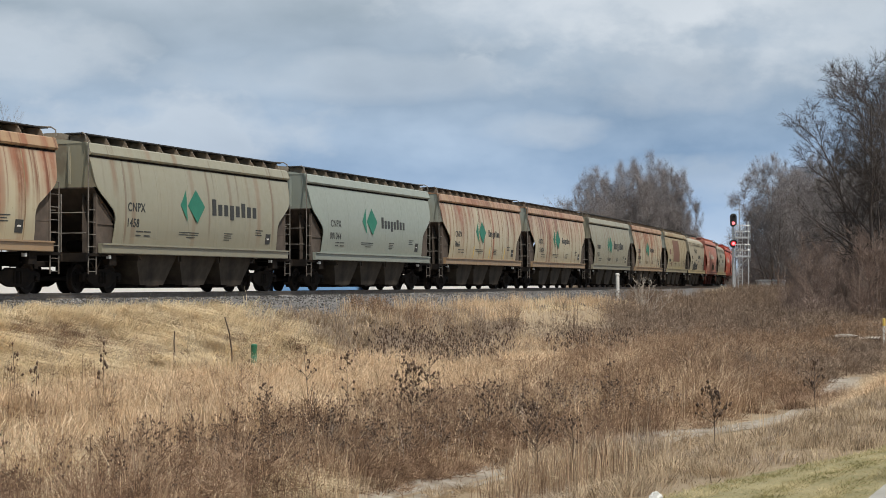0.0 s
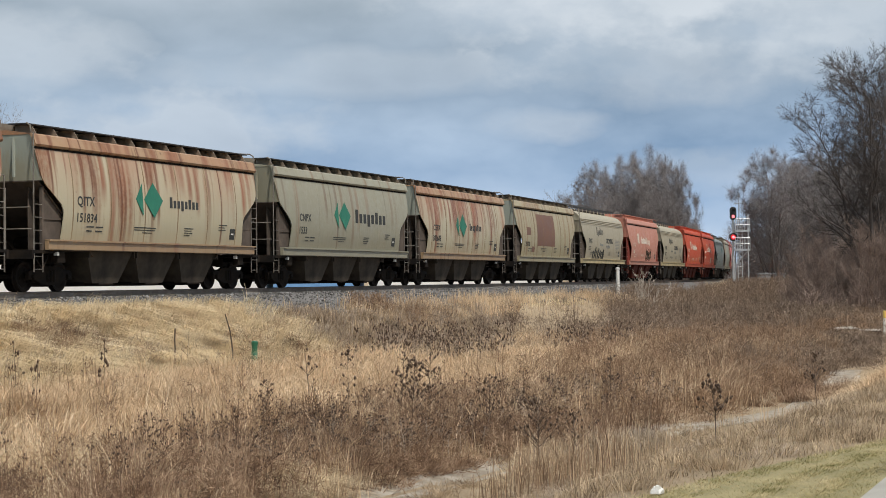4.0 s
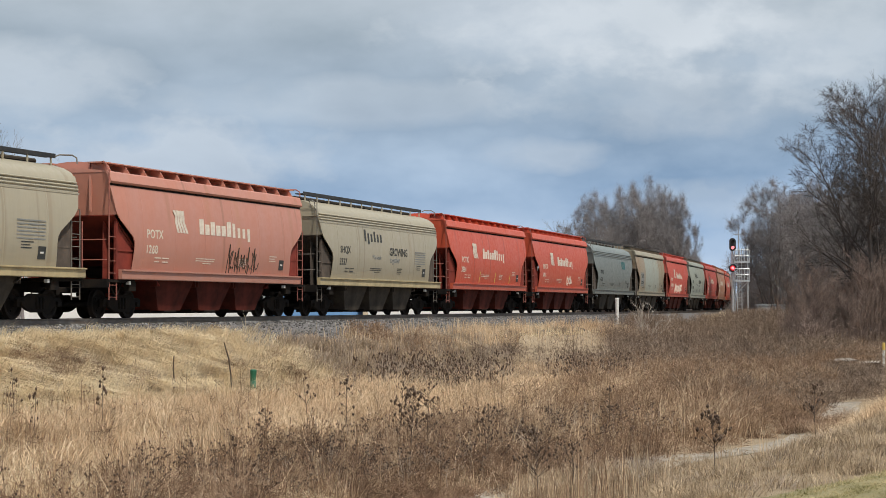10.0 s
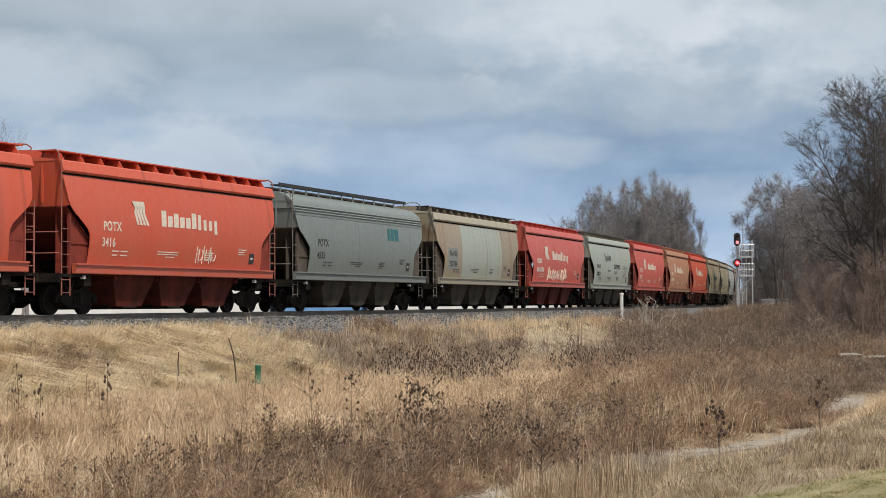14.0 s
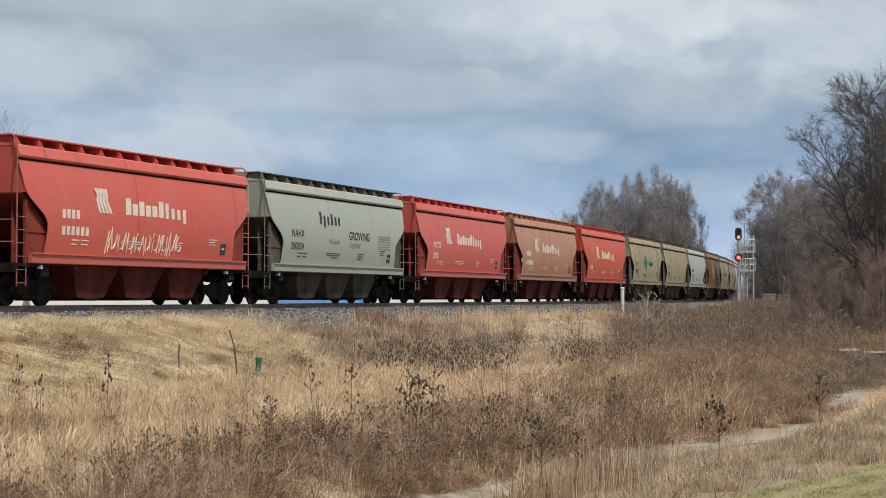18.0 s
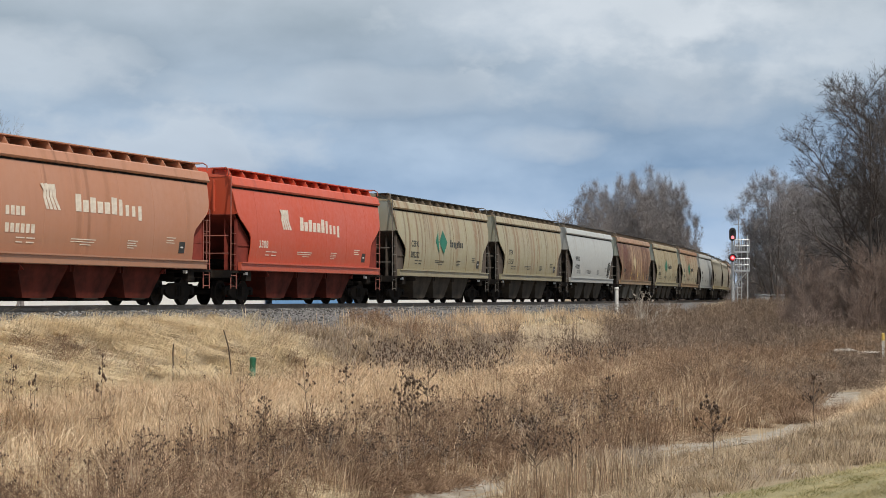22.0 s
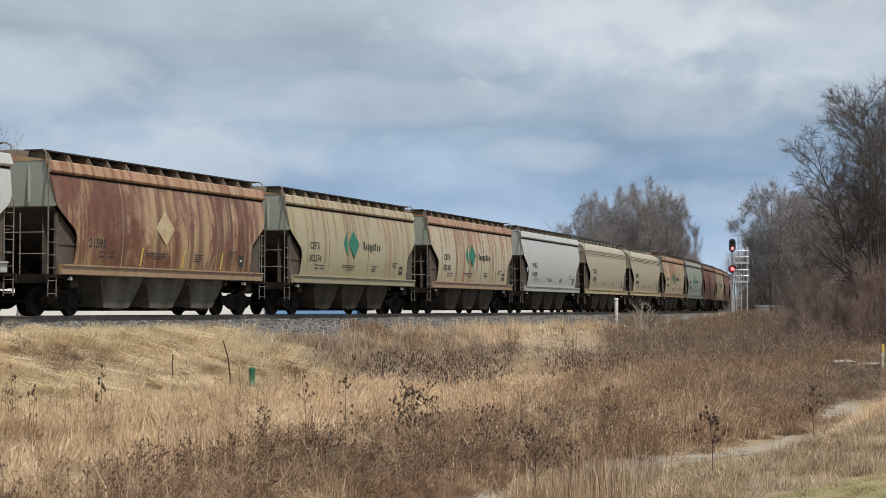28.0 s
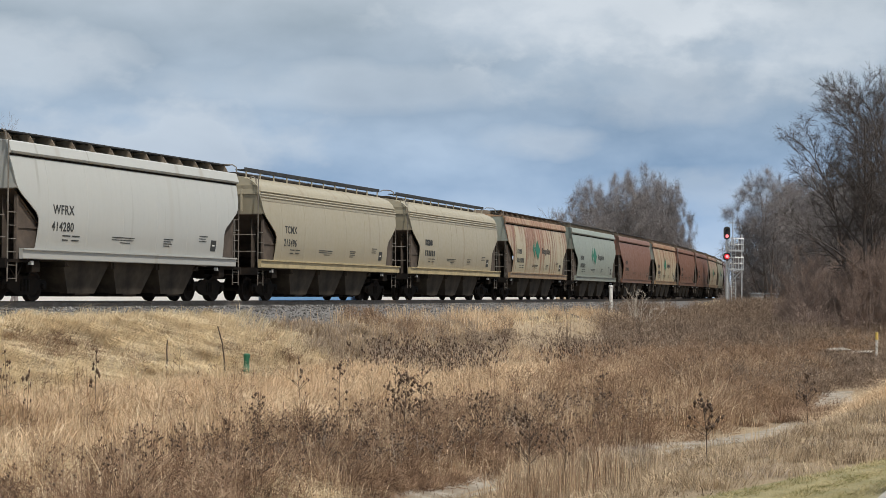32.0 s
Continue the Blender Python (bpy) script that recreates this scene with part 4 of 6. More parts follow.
        part("patch_panel", side_patch(-3.6, -3.0, 1.7, 2.0, "lower"), M["patch"], car)
    if style == "panels":
        part("patch_panel", side_patch(-5.25, -3.75, 1.85, 2.85, "number"), M["grey_ink"], car, "grey panel painted behind the car number")
        part("patch_panel", side_patch(-3.1, 3.6, 1.5, 3.98, "middle"), light(), car, "pale grey-green repainted middle of the side")
    if spec.get("tag"):
        x, z, w, h, k, col = spec["tag"]
        tagged(part("spray_paint", scrawl(k, w, h, max(2, int(w / 0.46))), M[col], car, "sprayed graffiti scrawl", at=on_side(x, z)), kind="stuff")
    if spec.get("ticks"):
        for x in (-2.0, 0.7, 3.4):
            part("reflector", shared("tick", lambda: Builder().plate([(0, 0), (0.09, 0), (0.13, 0.55), (0.04, 0.55)], "y", -0.002, 0.002).mesh("reflector")), M["yellow"], car, "yellow reflector strip", at=on_side(x, 1.52))


RUST = (0.215, 0.066, 0.020)
PAINT = {}


def paint(key, *a, **k):
    if key not in PAINT:
        PAINT[key] = car_paint(key, *a, **k)
    return PAINT[key]


olive = lambda: paint("olive_grey_paint", (0.29, 0.275, 0.20), (0.19, 0.105, 0.055), 0.42, 0.4)
pale_green = lambda: paint("pale_green_paint", (0.275, 0.305, 0.262), (0.24, 0.23, 0.17), 0.12, 0.2)
cream_rust = lambda: paint("rust_streaked_cream_paint", (0.46, 0.412, 0.285), RUST, 0.92, 0.35)
rusty_chord = lambda: paint("rusted_chord_paint", (0.37, 0.245, 0.135), (0.21, 0.08, 0.032), 0.85, 0.3)
cream_light = lambda: paint("lightly_rusted_cream_paint", (0.38, 0.335, 0.21), (0.22, 0.125, 0.055), 0.72, 0.42)
rust_heavy = lambda: paint("heavily_rusted_paint", (0.42, 0.275, 0.15), (0.10, 0.032, 0.016), 1.34, 0.5)
tan = lambda: paint("tan_paint", (0.38, 0.335, 0.24), (0.26, 0.19, 0.115), 0.22, 0.35)
red = lambda: paint("red_paint", (0.57, 0.088, 0.038), (0.27, 0.045, 0.025), 0.15, 0.2)
rose = lambda: paint("rose_red_paint", (0.56, 0.098, 0.068), (0.30, 0.055, 0.04), 0.15, 0.2)
faded = lambda: paint("faded_red_paint", (0.52, 0.215, 0.148), (0.36, 0.16, 0.08), 0.2, 0.25, fade=0.5)
orange = lambda: paint("orange_tan_paint", (0.45, 0.205, 0.115), (0.30, 0.125, 0.055), 0.32, 0.3)
grey = lambda: paint("grey_green_paint", (0.185, 0.205, 0.19), (0.12, 0.16, 0.14), 0.2, 0.3)
patchy = lambda: paint("patchy_tan_paint", (0.31, 0.255, 0.175), (0.24, 0.13, 0.065), 0.6, 0.35, fade=0.4)
silver = lambda: paint("silver_white_paint", (0.46, 0.465, 0.44), (0.30, 0.27, 0.22), 0.22, 0.2)
light = lambda: paint("pale_grey_green_paint", (0.36, 0.385, 0.33), (0.34, 0.26, 0.13), 0.22, 0.25)
brown = lambda: paint("brown_red_paint", (0.21, 0.10, 0.065), (0.18, 0.065, 0.04), 0.4, 0.35)



def car_specs():
    def c(p, label, **k):
        if p in (PAINT.get("rust_streaked_cream_paint"), PAINT.get("lightly_rusted_cream_paint"), PAINT.get("heavily_rusted_paint")):
            k.setdefault("end", light())
            k.setdefault("trim", p if p is PAINT.get("lightly_rusted_cream_paint") else rusty_chord())
            k.setdefault("sill", cream_light() if p is PAINT.get("lightly_rusted_cream_paint") else rusty_chord())
            k.setdefault("seam", M["rust_and_shade_seam"])
        if k.get("style") == "wave":
            k.setdefault("ink", M["pale_ink"])
            k.setdefault("bay", M["red_shade_grime"])
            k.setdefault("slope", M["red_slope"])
            k.setdefault("bracket", p)
            k.setdefault("rails", M["red_rail"])
            k.setdefault("board", p)
        return dict(paint=p, label=label, **k)

    green_label = "olive-grey covered hopper car with green diamond emblems"
    rusty_label = "rust-streaked cream covered hopper car with green diamond emblems"
    red_label = "red covered hopper car with pale lettering"
    L = {
        -2: c(tan(), "tan covered hopper car, dusty", blur=1),
        -1: c(cream_rust(), "rust-stained orange-cream covered hopper car", blur=1),
        0: c(olive(), green_label + ", rust-marked", style="diamond", mark="CNPX", number="1458", word_size=1.75),
        1: c(pale_green(), "pale green covered hopper car with green diamond emblems", style="diamond", mark="CNPX", number="001044", word_size=1.45),
        2: c(cream_rust(), rusty_label, style="diamond", mark="CNPX", number="3866", ticks=1),
        3: c(cream_rust(), rusty_label, style="diamond", mark="QITX", number="151834"),
        4: c(olive(), green_label, style="diamond", mark="CNPX", number="1533", word_size=1.75),
        5: c(cream_rust(), rusty_label, style="diamond", mark="CEFX", number="302608"),
        6: c(cream_light(), "cream covered hopper car with a brown overpainted square", style="patch", number="20780"),
        7: c(tan(), "round-roofed tan covered hopper car with black lettering and graffiti", kind="B", sill=M["sill_tan"], style="slogan", mark="SHQX", number="3352", tag=(-3.8, 1.12, 3.5, 1.1, 4, "ink")),
        8: c(faded(),  "faded pink-red covered hopper car with pale lettering", style="wave", mark="POTX", number="1268", tag=(0.6, 1.5, 2.4, 0.9, 8, "shade")),
        9: c(tan(), "round-roofed tan covered hopper car with black lettering", kind="B", sill=M["sill_tan"], style="slogan", mark="SHQX", number="3537"),
        10: c(red(),  red_label, style="wave", mark="POTX", number="3884", ticks=1),
        11: c(red(),  red_label + " and small graffiti", style="wave", mark="POTX", number="3416", tag=(0.8, 1.6, 1.4, 0.6, 3, "pale_ink")),
        12: c(grey(), "round-roofed grey-green covered hopper car with a blue emblem", kind="B", style="teal", mark="POTX", number="4535"),
        13: c(patchy(), "patchy grey-green and rust-tan covered hopper car", style="panels", trim=tan(), mark="NAHX", number="200744"),
        14: c(rose(),  "rose-red covered hopper car with white graffiti", style="wave", blur=1, tag=(-2.6, 1.55, 4.6, 0.75, 14, "pale_ink")),
        15: c(light(), "pale grey-green covered hopper car with black lettering", style="slogan", mark="NAHX", number="200824"),
        16: c(rose(),  "rose-red covered hopper car with pale lettering", style="wave", mark="POTX", number="2078"),
        17: c(orange(),  "orange-tan covered hopper car with pale lettering", style="wave", blur=1),
        18: c(red(),  red_label, style="wave", number="3308"),
        19: c(cream_light(), "cream-tan covered hopper car with green diamond emblems", style="diamond", mark="CEFX", number="302332"),
        20: c(cream_light(), "cream covered hopper car with thin rust streaks", mark="ITFX", number="33150"),
        21: c(silver(), "silver-white covered hopper car with a little graffiti", mark="WFRX", number="413208", tag=(4.7, 1.55, 0.7, 1.0, 21, "ink")),
        22: c(rust_heavy(), "heavily rusted brown covered hopper car with a bare diamond", style="ghost", number="21593", ticks=1, bay=M["pale_bay"]),
        23: c(cream_light(), "cream-tan covered hopper car with green diamond emblems", style="diamond", mark="CEFX", number="302574"),
        24: c(cream_rust(), rusty_label, style="diamond", mark="CEFX", number="302403"),
        25: c(silver(), "silver-grey covered hopper car with black lettering", mark="WFRX", number="414280"),
        26: c(tan(), "round-roofed tan covered hopper car", kind="B", sill=M["sill_tan"], mark="TCMX", number="213496"),
        27: c(tan(), "round-roofed tan covered hopper car", kind="B", sill=M["sill_tan"], mark="TCMX", blur=1),
        28: c(cream_rust(), rusty_label, style="diamond", blur=1),
        29: c(pale_green(), "pale green covered hopper car with green diamond emblems", style="diamond", blur=1),
        30: c(brown(), "brown-red covered hopper car", blur=1),
        31: c(cream_rust(), rusty_label, style="diamond", blur=1),
        32: c(brown(), "brown-red covered hopper car", blur=1),
        33: c(brown(), "brown-red covered hopper car", blur=1),
    }
    rest = [lambda: c(brown(), "brown-red covered hopper car", blur=1), lambda: c(tan(), "tan covered hopper car, dusty", blur=1), lambda: c(cream_rust(), rusty_label, style="diamond"), lambda: c(olive(), green_label, style="diamond")]
    for k in range(34, 41):
        L[k] = rest[k % 4]()
    return L


def car_offset(i):
    """Where the front post of car i would stand at the start, in metres along the track."""
    known = {0: 43.33, 1: 58.94, 2: 74.34, 3: 89.83, 4: 105.33, 5: 120.49, 6: 136.35, 8: 167.77, 10: 198.72, 11: 214.17, 13: 245.45, 14: 261.1, 15: 276.5, 16: 292.11, 18: 323.45, 19: 339.08, 20: 354.55, 21: 370.0, 22: 385.78, 23: 401.56, 24: 417.33, 25: 433.15}
    return float(np.interp(i, list(known), list(known.values()))) + 15.66 * (max(0, i - 25) + min(0, i))


CARS = []
for index, spec in car_specs().items():
    ob = hopper_car(spec)
    ob.matrix_world = on_track(car_offset(index) + 7.0 + 0.28)
    CARS.append((index, ob))

# ---- pavement and buildings behind the line ----
strip("pavement", -40, 60, 2.0, [27.42, 27.45, 31.0, 31.05], [-1.45, -1.365, -1.36, -1.45], M["concrete"], "pale concrete path beside the lawn", "pavement")


def low_building(x0, x1, y, depth, h, wall, label, bays):
    b = thing("low_building", label, "building", pose(0, 0, 0))
    part("wall", Builder().box(x0, x1, y, y + depth, -1.25, h).mesh("wall"), wall, b)
    part("roof", Builder().plate([(y - 0.3, h), (y + depth / 2, h + 0.7), (y + depth + 0.3, h), (y + depth + 0.3, h + 0.08), (y + depth / 2, h + 0.8), (y - 0.3, h + 0.08)], "x", x0 - 0.3, x1 + 0.3).mesh("roof"), M["galv"], b)
    step = (x1 - x0) / bays
    door = Builder().box(0.3, step - 0.3, y - 0.04, y - 0.003, -1.25, h - 0.5).mesh("door_panel")
    for k in range(bays):
        part("door_panel", door, wall, b, at=Matrix.Translation((x0 + step * k, 0, 0)))
    return b


low_building(-48, -13.2, 132, 14, 2.6, M["white_wall"], "long low white metal building behind the railway", 6)
low_building(-12.6, -6.4, 131, 12, 2.6, M["blue"], "small blue metal building behind the railway", 2)
low_building(-5.6, 9.0, 133, 12, 2.4, M["white_wall"], "low white metal building behind the railway", 3)

# ---- posts, signal, pallets ----


def upright(px, u):
    """Where the bearing px (tangent) crosses the line u metres from the track."""
    y = 20.0
    for _ in range(4000):
        if unplan(px * y, y)[1] <= u:
            break
        y += 0.05
    return px * y, y


def bearing(v):
    return (v - 784.0) / 3126.0


def marker_posts():
    x, y = upright(-0.1073, 8.9)
    post = thing("marker_post", "short green plastic utility marker post in dry grass", "marker post", pose(x, y, -2.0, 2, 1, 20))
    part("post", Builder().spin([(0.075, -0.2), (0.075, 0.62), (0.085, 0.64), (0.085, 0.72), (0.06, 0.74)], 10, "z").mesh("post", M["green_post"], True), None, post)
    part("label_band", Builder().spin([(0.079, 0.30), (0.079, 0.46)], 10, "z").mesh("label_band", worn("faded_band", (0.05, 0.20, 0.13), (0.08, 0.25, 0.17), 8)), None, post)
    for v, u, h, lean, bend in ((-0.1190, 8.6, 1.42, -4, 0.10), (-0.1522, 8.1, 0.95, 1, 0.0)):
        x, y = upright(v, u)
        st = thing("fence_stake", "thin dark leaning fence stake in dry grass", "stake", pose(x, y, float(ground_z(x, y)) - 0.1, 0, lean, 0), group="fence stakes")
        part("stake", Builder().tube([(0, 0, 0), (0.015, 0, h * 0.4), (-0.01, 0, h * 0.7), (-bend, 0, h)], 0.022, 6, 0.016).mesh("stake", M["dark_wood"]), None, st)
    x, y = upright(bearing(1093), 4.3)
    wp = thing("white_post", "white-painted railway marker post beside the ballast", "marker post", pose(x, y, -0.9))
    part("post", Builder().spin([(0.11, 0.0), (0.11, 1.62), (0.13, 1.64), (0.13, 1.72), (0.10, 1.76)], 12, "z").mesh("post", M["white"], True), None, wp)
    x, y = bearing(1564) * 66, 66
    yp = thing("yellow_post", "white and yellow topped gas marker post among shrubs", "marker post", pose(x, y, -2.1))
    part("post", Builder().spin([(0.05, 0.0), (0.05, 0.75)], 10, "z").mesh("post", M["white"], True), None, yp)
    part("cap", Builder().spin([(0.056, 0.75), (0.056, 1.0), (0.03, 1.03)], 10, "z").mesh("cap", M["yellow"], True), None, yp, "yellow cap")


def pallet(at):
    p = thing("wooden_pallet", "weathered grey wooden pallet lying in brush", "pallet", at, group="pallets in the brush")
    for k in range(3):
        part("stringer", Builder().box(-0.6, 0.6, -0.5 + 0.46 * k, -0.42 + 0.46 * k, 0, 0.1).mesh("stringer", M["dark_wood"]), None, p)
    for x, y in ((-0.5, -0.42), (0.5, -0.42), (-0.5, 0.42), (0.5, 0.42)):
        part("block", Builder().box(x - 0.09, x + 0.09, y - 0.07, y + 0.07, -0.24, 0.0).mesh("block", M["dark_wood"]), None, p)
    me = Builder().box(-0.05, 0.05, -0.52, 0.52, 0.10, 0.122).mesh("board", M["wood"])
    for k in range(7):
        part("board", me, None, p, at=pose(-0.54 + 0.18 * k, 0, 0, 0, 0, 0.6 * math.sin(k * 5)))


def signal():
    x, y = bearing(1298) * 150, 150.0
    sg = thing("railway_signal", "two-headed railway signal showing red, with a galvanised ladder platform", "railway signal", pose(x, y, 0))
    part("base", Builder().box(-0.4, 0.4, -0.4, 0.4, -1.6, -0.6).mesh("base", M["concrete"]), None, sg)
    part("mast", Builder().spin([(0.12, -0.7), (0.10, 3.0), (0.09, 6.1)], 10, "z").mesh("mast", M["galv"], True), None, sg)
    ov = [(0.29 * math.cos(a) , (0.27 if math.sin(a) > 0 else -0.27) + 0.29 * math.sin(a)) for a in np.linspace(0, 2 * math.pi, 24, endpoint=False)]
    up = part("signal_head", Builder().plate([(px, pz + 5.62) for px, pz in ov], "y", -0.16, -0.12).mesh("signal_head", M["black"]), None, sg, "black oval two-lens signal head")
    hood = Builder()
    for z in (5.36, 5.88):
        ring = []
        for h in (-0.16, -0.42):
            ring.append([(0.15 * math.cos(a), h, z + 0.15 * math.sin(a)) for a in np.linspace(-0.3, math.pi + 0.3, 12)])
        hood.loft(ring, False, False)
    part("hood", hood.mesh("hood", M["black"]), None, up)
    part("lens", Builder().spin([(0.02, -0.22), (0.12, -0.20), (0.14, -0.17)], 16, "y", (0, 0, 5.36)).mesh("lens", M["lamp_core"]), None, up, "lit red lens")
    part("lens", Builder().spin([(0.02, -0.20), (0.11, -0.18), (0.12, -0.165)], 16, "y", (0, 0, 5.88)).mesh("lens", M["black"]), None, up, "dark lens")
    low = part("signal_head", Builder().spin([(0.31, -0.16), (0.31, -0.12)], 22, "y", (0, 0, 3.62)).mesh("signal_head", M["black"]), None, sg, "round black signal head showing red")
    part("lens_ring", Builder().spin([(0.02, -0.185), (0.22, -0.182), (0.22, -0.165)], 22, "y", (0, 0, 3.62)).mesh("lens_ring", M["red_lamp"]), None, low, "red-lit ring of the lens")
    part("rim", Builder().spin([(0.33, -0.155), (0.35, -0.155), (0.35, -0.10), (0.33, -0.10)], 22, "y", (0, 0, 3.62)).mesh("rim", M["black"]), None, low)
    part("lens", Builder().spin([(0.02, -0.24), (0.11, -0.22), (0.13, -0.17)], 16, "y", (0, 0, 3.62)).mesh("lens", M["lamp_core"]), None, low, "lit red lens")
    lad = Builder()
    for dx in (0.42, 0.80):
        lad.box(dx - 0.03, dx + 0.03, 0.1, 0.16, -1.0, 5.3)
    for k in range(20):
        lad.tube([(0.42, 0.13, -0.7 + 0.3 * k), (0.80, 0.13, -0.7 + 0.3 * k)], 0.02, 5)
    part("ladder", lad.mesh("ladder", M["galv"]), None, sg)
    for dx, top in ((1.35, 5.55), (0.25, 4.4)):
        part("post", Builder().box(dx - 0.05, dx + 0.05, 0.3, 0.4, -1.2, top).mesh("post", M["galv"]), None, sg)
    for z in (2.55, 4.15):
        deck = part("platform", Builder().box(0.1, 1.4, -0.3, 0.6, z - 0.06, z).box(0.1, 1.4, -0.34, -0.3, z - 0.1, z + 0.05).mesh("platform", M["galv"]), None, sg)
        rail = Builder()
        for dz in (0.5, 1.0):
            rail.tube([(0.15, -0.28, z + dz), (1.38, -0.28, z + dz), (1.38, 0.58, z + dz)], 0.038, 5)
        for dx in (0.15, 0.55, 0.95, 1.38):
            rail.tube([(dx, -0.28, z), (dx, -0.28, z + 1.0)], 0.038, 5)
        part("railing", rail.mesh("railing", M["galv"]), None, deck)
    part("brace", Builder().tube([(0.05, 0, 1.15), (1.3, -0.1, 2.48)], 0.04, 6).mesh("brace", M["galv"]), None, sg)
    x, y = bearing(1309) * 190, 190
    pole = thing("thin_pole", "thin grey pole beyond the signal", "pole", pose(x, y, -1.5))
    part("pole", Builder().tube([(0, 0, 0), (0, 0, 10.8)], 0.09, 6, 0.05).mesh("pole", M["galv"]), None, pole)
    part("cross_arm", Builder().box(-0.5, 0.5, -0.04, 0.04, 9.6, 9.7).mesh("cross_arm", M["galv"]), None, pole)
    for v, w in ((1351, 1.3), (1378, 1.1)):
        cab = thing("equipment_cabinet", "grey steel railway equipment cabinet near the signal", "cabinet", pose(bearing(v) * 172, 172, -1.4), group="trackside cabinets")
        part("body", Builder().box(-w / 2, w / 2, -0.4, 0.4, 0.0, 1.85).mesh("body", M["galv"]), None, cab)
        part("door", Builder().box(-w / 2 + 0.12, w / 2 - 0.12, -0.43, -0.403, 0.25, 1.72).mesh("door", M["galv"]), None, cab)
        part("roof", Builder().plate([(-0.5, 1.85), (0, 2.02), (0.5, 1.85)], "x", -w / 2 - 0.08, w / 2 + 0.08).mesh("roof", M["galv"]), None, cab)


def crumpled_bag(s, u):
    rng = random.Random(8)
    x, y, z = stand(s, u)
    bag = thing("crumpled_bag", "crumpled white plastic bag caught at the lawn's edge", "litter", pose(x, y, z + 0.005, 0, 0, 30) @ Matrix.Scale(0.7, 4))
    b = Builder()
    rings = []
    for r0, h in ((0.03, 0.0), (0.085, 0.015), (0.075, 0.06), (0.05, 0.09), (0.02, 0.10)):
        rings.append([(r0 * math.cos(0.6 * k) * rng.uniform(0.7, 1.3), r0 * math.sin(0.6 * k) * rng.uniform(0.7, 1.3), h * rng.uniform(0.8, 1.2)) for k in range(10)])
    part("bag", b.loft(rings).mesh("bag", M["white"]), None, bag)


marker_posts()
crumpled_bag(13.45, 25.98)
for px, y, rz, lift in ((1492, 68.0, 14, 0.13), (1536, 69.0, -22, 0.15)):
    pallet(pose(bearing(px) * y, y, float(ground_z(bearing(px) * y, y)) + lift, 4, -2, rz) @ Matrix.Scale(0.74, 4))
signal()

# ---- bare trees and shrubs ----


def ramify(rng, out, p, d, length, r, lev, levels, spread, up, segs, kids, shrink):
    """A limb that wanders, tapers and forks all along; adds pieces (start, end, radius, radius, level)."""
    q, n, turn = p, segs[lev], rng.uniform(0, 6.28)
    for k in range(n):
        t = (k + 1) / n
        d = (d + Vector((rng.gauss(0, 0.11), rng.gauss(0, 0.11), rng.gauss(0, 0.06) + up))).normalized()
        e = q + d * (length / n)
        r0, r1 = r * (1 - 0.8 * k / n), r * (1 - 0.8 * t)
        out.append((q, e, r0, r1, lev))
        q = e
        if lev < levels and (lev > 0 or t > 0.28):
            for _ in range(kids[lev]):
                turn += 2.4 + rng.gauss(0, 0.4)
                side = d.orthogonal().normalized()
                side.rotate(Matrix.Rotation(turn, 3, d))
                ang = rng.uniform(0.5, 1.0) * spread
                ramify(rng, out, q, (d * math.cos(ang) + side * math.sin(ang)).normalized(), length * shrink * rng.uniform(0.7, 1.2) * (1.2 - 0.6 * t), r1 * 0.62 + 0.004, lev + 1, levels, spread, up, segs, kids, shrink)


def stems(seed, leans, height, radius, levels=3, spread=0.85, up=0.05, segs=(6, 4, 3, 3, 2), kids=(2, 2, 2, 2, 2), shrink=0.5, base=0.3):
    """The limbs of a tree or shrub that forks into several stems near the ground."""
    rng, out = random.Random(seed), []
    for lx, ly, k in leans:
        ramify(rng, out, Vector((rng.gauss(0, base), rng.gauss(0, base), -0.2)), Vector((lx, ly, 1)).normalized(), height * 0.8 * k, radius * k, 0, levels, spread, up, segs, kids, shrink)
    return out


def fitted(pieces, width, height):
    """The same limbs, spread evenly about the foot to a crown of that width and height."""
    ends = np.array([p[1] for p in pieces])
    lo, hi = np.percentile(ends[:, :2], 1.5, axis=0), np.percentile(ends[:, :2], 98.5, axis=0)
    mid, k, rise = (lo + hi) / 2, width / (hi - lo), height / np.percentile(ends[:, 2], 99.5)

    def put(p):
        share = min(1.0, max(0.0, p.z / (0.5 * height)))
        return Vector(((p.x - mid[0] * share) * k[0], (p.y - mid[1] * share) * k[1], p.z * rise))

    return [(put(a), put(b), q, w, lev) for a, b, q, w, lev in pieces]


def spray(P0, P1, per, length, up, rng):
    """Fine twigs that leave each piece at a slant, as arrays of starts and ends."""
    j = np.repeat(np.arange(len(P0)), per)
    d = P1[j] - P0[j]
    d /= np.linalg.norm(d, axis=1)[:, None] + 1e-9
    at = P0[j] + (P1[j] - P0[j]) * rng.random((len(j), 1))
    way = d * 0.75 + rng.normal(0, 0.5, (len(j), 3)) + np.array([0, 0, up])
    way /= np.linalg.norm(way, axis=1)[:, None] + 1e-9
    return at, at + way * (length * (0.35 + 0.9 * rng.random(len(j))))[:, None]


def tubes(pieces, n, least):
    """One mesh of tapered tubes."""
    return tube_arrays(np.array([p[0] for p in pieces]), np.array([p[1] for p in pieces]), np.array([p[2] for p in pieces]), np.array([p[3] for p in pieces]), n, least)


